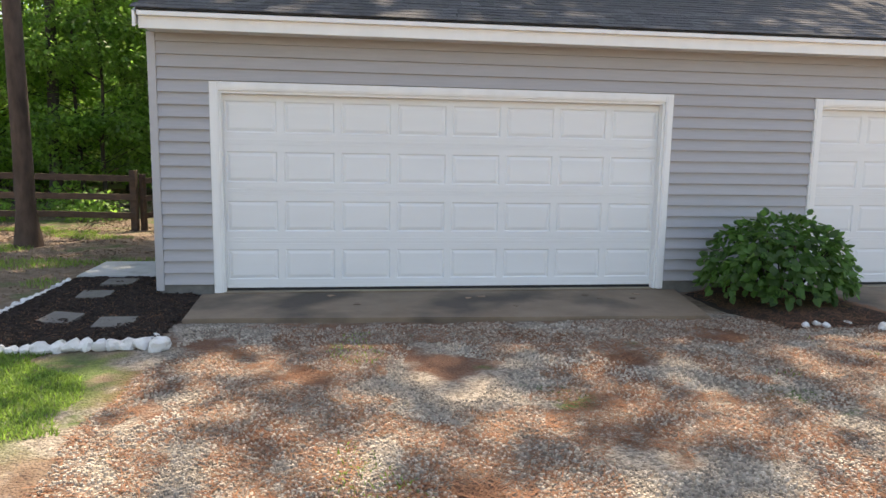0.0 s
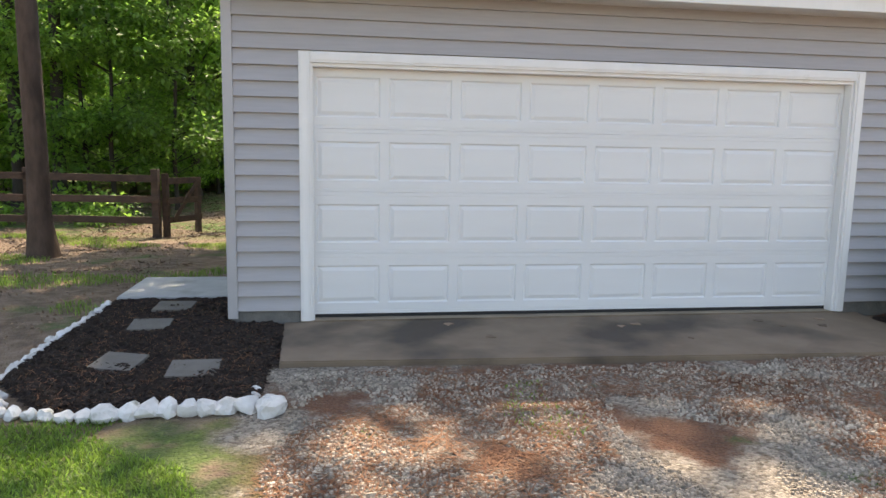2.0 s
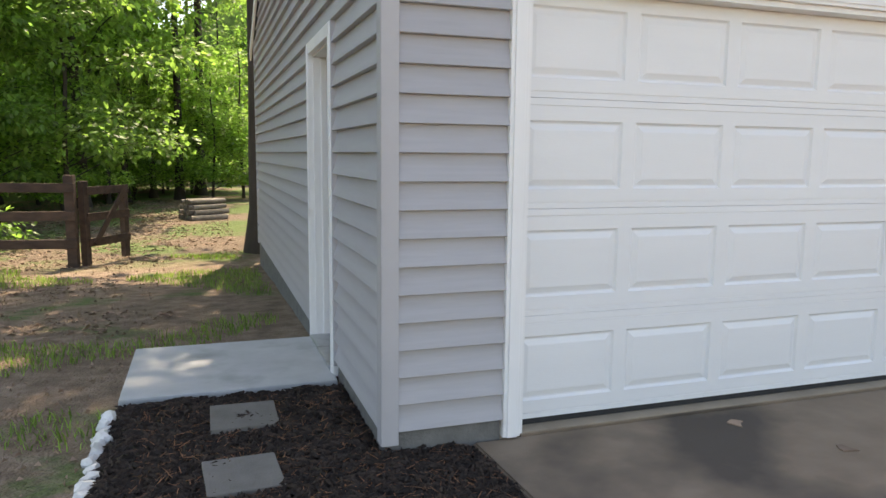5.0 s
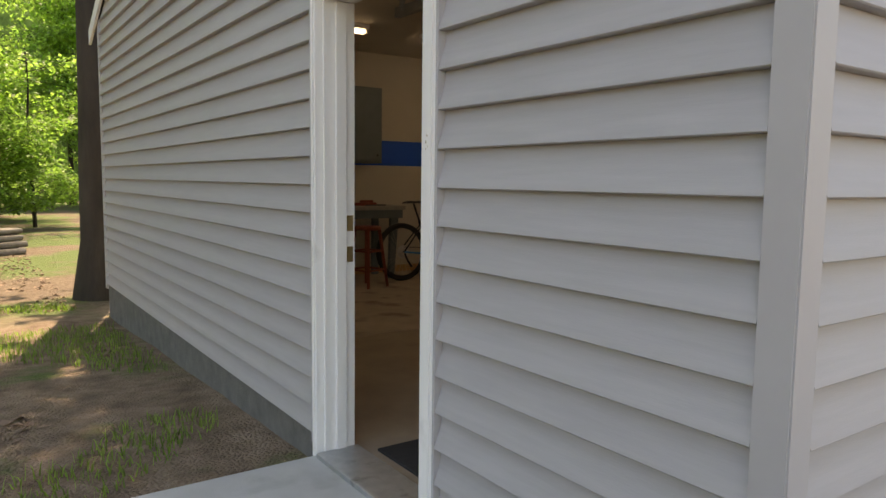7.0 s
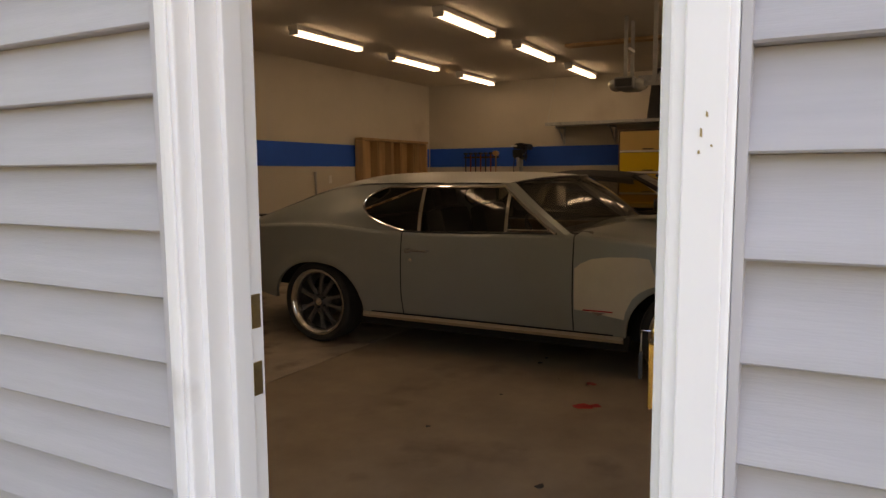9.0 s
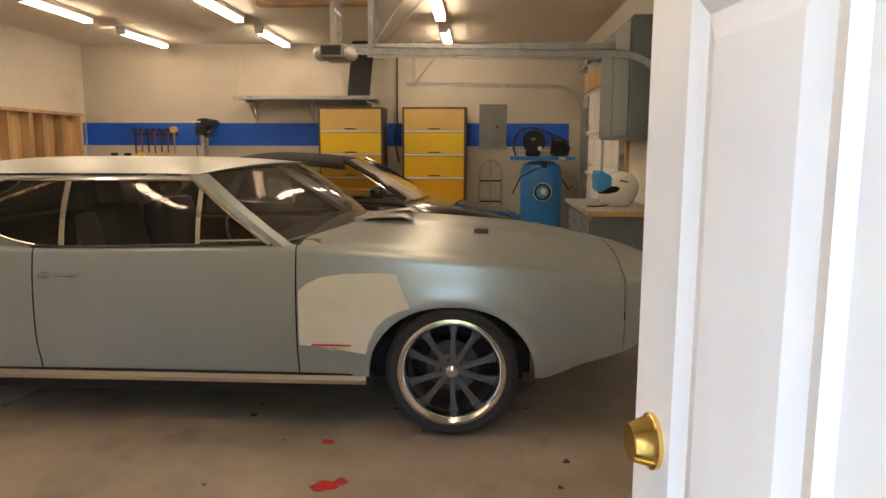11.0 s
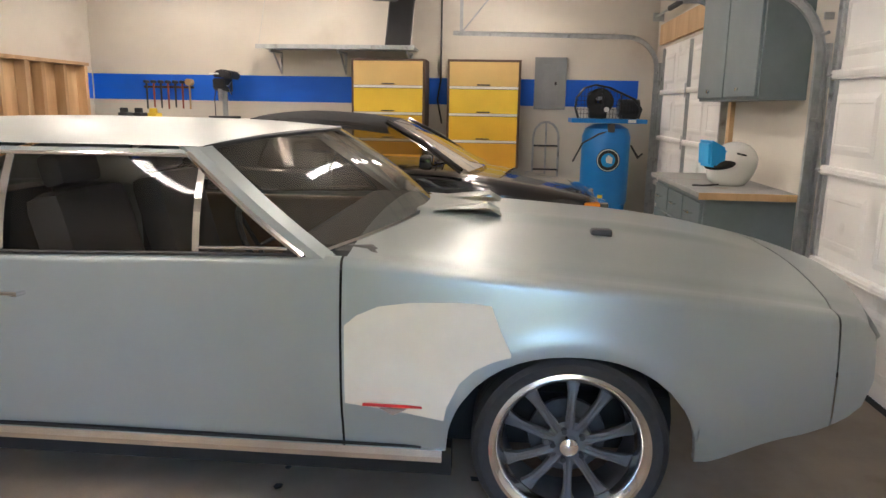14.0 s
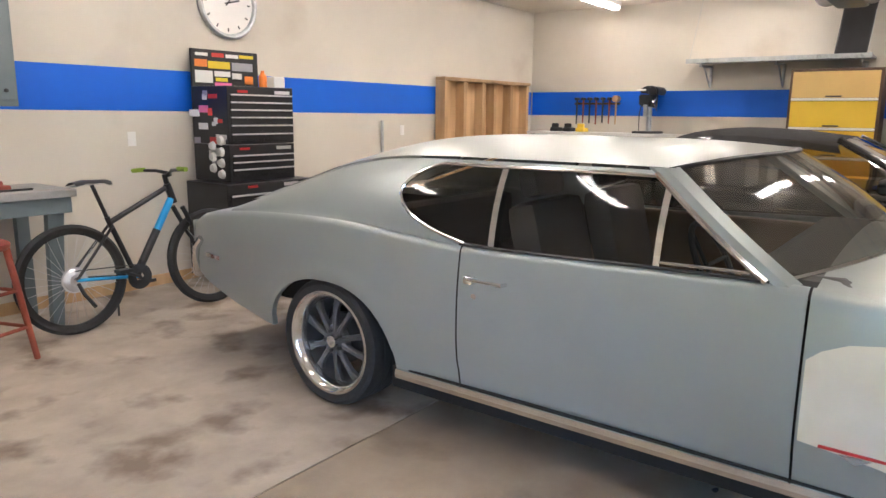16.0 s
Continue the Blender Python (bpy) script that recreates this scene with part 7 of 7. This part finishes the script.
# garage door tracks
def track(x, zt, reach, side):
    t = thing("garage_door_track", "galvanised steel garage door track", "door track", "garage door tracks", m=pose(x, 0.20, 0))
    path = [(0, 0, 0.02), (0, 0, zt - 0.38)] + [(0, 0.38 - 0.38 * math.cos(a), zt - 0.38 + 0.38 * math.sin(a)) for a in lerp(0.15, math.pi / 2, 8)] + [(0, reach, zt + 0.03)]
    bm = B()
    rows = []
    for i, p in enumerate(path):
        q = Vector(path[min(i + 1, len(path) - 1)]) - Vector(path[max(i - 1, 0)])
        n = Vector((0, -q.z, q.y)).normalized() * 0.026
        rows.append([Vector(p) + n + Vector((side * 0.03, 0, 0)), Vector(p) + n, Vector(p) - n, Vector(p) - n + Vector((side * 0.03, 0, 0))])
    grid(bm, rows)
    part("rail", bm, GALV, t)
    bm = box(B(), -0.004, 0.0, -0.055, -0.03, 0.02, zt - 0.3)
    box(bm, -0.03, 0.0, -0.058, -0.054, 0.02, zt - 0.3)
    part("angle", bm, GALV, t, "perforated steel angle")
    for z in (0.3, 0.84, 1.37, 1.85):
        part("roller", cyl(B(), (side * 0.005, 0.0, z), (side * 0.09, 0.0, z), 0.010, seg=8), GALV, t)
        part("bracket", box(B(), -0.006, 0.004, -0.056, 0.0, z + 0.08, z + 0.12, 0.002), GALV, t)
    part("hanger", box(B(), -0.02, -0.0165, reach - 0.12, reach - 0.08, zt, CH), GALV, t)
    part("hanger_brace", cyl(B(), (-0.02, reach - 0.1, zt + 0.03), (-0.02, reach - 0.6, CH), 0.010, seg=5), GALV, t)
    return t


track(0.615, 2.10, 2.35, 1), track(5.61, 2.10, 2.35, -1), track(7.30, 2.30, 2.55, 1), track(10.12, 2.26, 2.45, -1)
for x0, x1 in ((0.6, 5.66), (7.25, 10.2)):
    z = 2.42 if x0 < 1 else 2.50
    ts = thing("torsion_spring", "steel torsion spring shaft over the garage door", "torsion spring", m=pose(0, 0, 0))
    part("shaft", cyl(B(), (x0, 0.24, z), (x1, 0.24, z), 0.013, seg=10), GALV, ts)
    part("spring", cyl(B(), ((x0 + x1) / 2 - 0.7, 0.24, z), ((x0 + x1) / 2 + 0.7, 0.24, z), 0.03, seg=14), CAST, ts)
    for x in (x0 + 0.02, (x0 + x1) / 2, x1 - 0.02):
        part("bearing_plate", box(B(), x - 0.005, x + 0.005, 0.142, 0.27, z - 0.05, z + 0.05), GALV, ts)

# opener
op = thing("door_opener", "grey and white garage door opener hung under the ceiling", "door opener", m=pose(6.5, 2.90, 2.17))
part("case", box(B(), -0.22, 0.22, -0.10, 0.10, 0.0, 0.12, 0.025), PANELGREY, op, smooth=True)
for s in (-1, 1):
    bm = B()
    bmesh.ops.create_uvsphere(bm, u_segments=18, v_segments=12, radius=1.0, matrix=Matrix.Translation((-0.02, s * 0.13, 0.055)) @ Matrix.Diagonal((0.17, 0.065, 0.062, 1)))
    part("lens", bm, HELMETWHITE, op, "white light lens", True)
part("front_plate", box(B(), -0.226, -0.2205, -0.085, 0.085, 0.02, 0.10, 0.002), BLACK, op)
for s in (-1, 1):
    part("strap", box(B(), s * 0.14, s * 0.145, -0.02, 0.02, 0.12, CH - 2.17), GALV, op)
part("cross_angle", box(B(), -0.16, 0.16, -0.02, 0.02, 0.40, 0.43), GALV, op)
part("rail", box(B(), -0.02, 0.02, -2.70, -0.10, 0.09, 0.14, 0.004), GALV, op)
solid("ceiling_board", box(B(), 7.55, 7.72, 2.75, 3.95, CH - 0.035, CH - 0.001, 0.003), PLY, "bare wood board on the ceiling", "board", kind="structure")

# conduit, outlets, floor marks, mat
solid("conduit", tube(B(), [(EX - 0.02, 2.82, CH), (EX - 0.02, 2.82, 1.75), (EX - 0.03, 2.86, 1.5), (EX - 0.02, 2.80, 1.2)], 0.011, 6), CAST, "dark cable running down the wall", "cable")
for x, z in ((4.12, 1.22), (5.65, 1.20), (7.45, 1.25)):
    o = thing("wall_outlet", "white wall outlet plate", "outlet", "outlets", m=pose(x, EY, z))
    part("plate", box(B(), -0.035, 0.035, -0.006, 0.0, -0.057, 0.057, 0.003), LAMPWHITE, o)
    part("socket", box(B(), -0.016, 0.016, -0.0085, -0.006, -0.03, 0.03, 0.002), LAMPWHITE, o)
solid("door_mat", box(B(), 0.22, 0.62, 1.37, 2.02, 0.001, 0.014, 0.004), RUBBER, "black rubber mat inside the side door", "door mat")
bm = B()
r = random.Random(12)
for cx, cy, s in ((2.86, 2.24, 0.05), (2.90, 2.18, 0.03), (3.3, 2.32, 0.03)):
    prism(bm, [(cx + s * math.cos(a) * r.uniform(0.6, 1.4), cy + s * math.sin(a) * r.uniform(0.6, 1.4)) for a in lerp(0, 5.8, 11)], "z", 0.0005, 0.002)
solid("paint_spot", bm, RED, "dried red paint spots on the floor", "paint spot", kind="structure")
bm = B()
for i in range(26):
    x, y, s = r.uniform(1.6, 6), r.uniform(0.3, 3.2), r.uniform(0.004, 0.02)
    prism(bm, [(x + s * math.cos(a) * r.uniform(0.5, 1.5), y + s * math.sin(a) * r.uniform(0.5, 1.5)) for a in lerp(0, 5.2, 6)], "z", 0.0005, 0.004)
ob = solid("floor_crumbs", bm, CAST, "crumbs of dirt on the floor", "dirt", kind="stuff")
bm = B()
for i in range(9):
    x, y, s = r.uniform(0.9, 5.4), r.uniform(-1.15, -0.15), r.uniform(0.02, 0.05)
    prism(bm, [(x + s * math.cos(a) * r.uniform(0.4, 1.4), y + s * math.sin(a) * r.uniform(0.4, 1.4)) for a in lerp(0, 5.4, 7)], "z", -0.0115, -0.006)
solid("apron_leaves", bm, DRYLEAF, "few dry leaves on the apron", "leaf litter", kind="stuff")
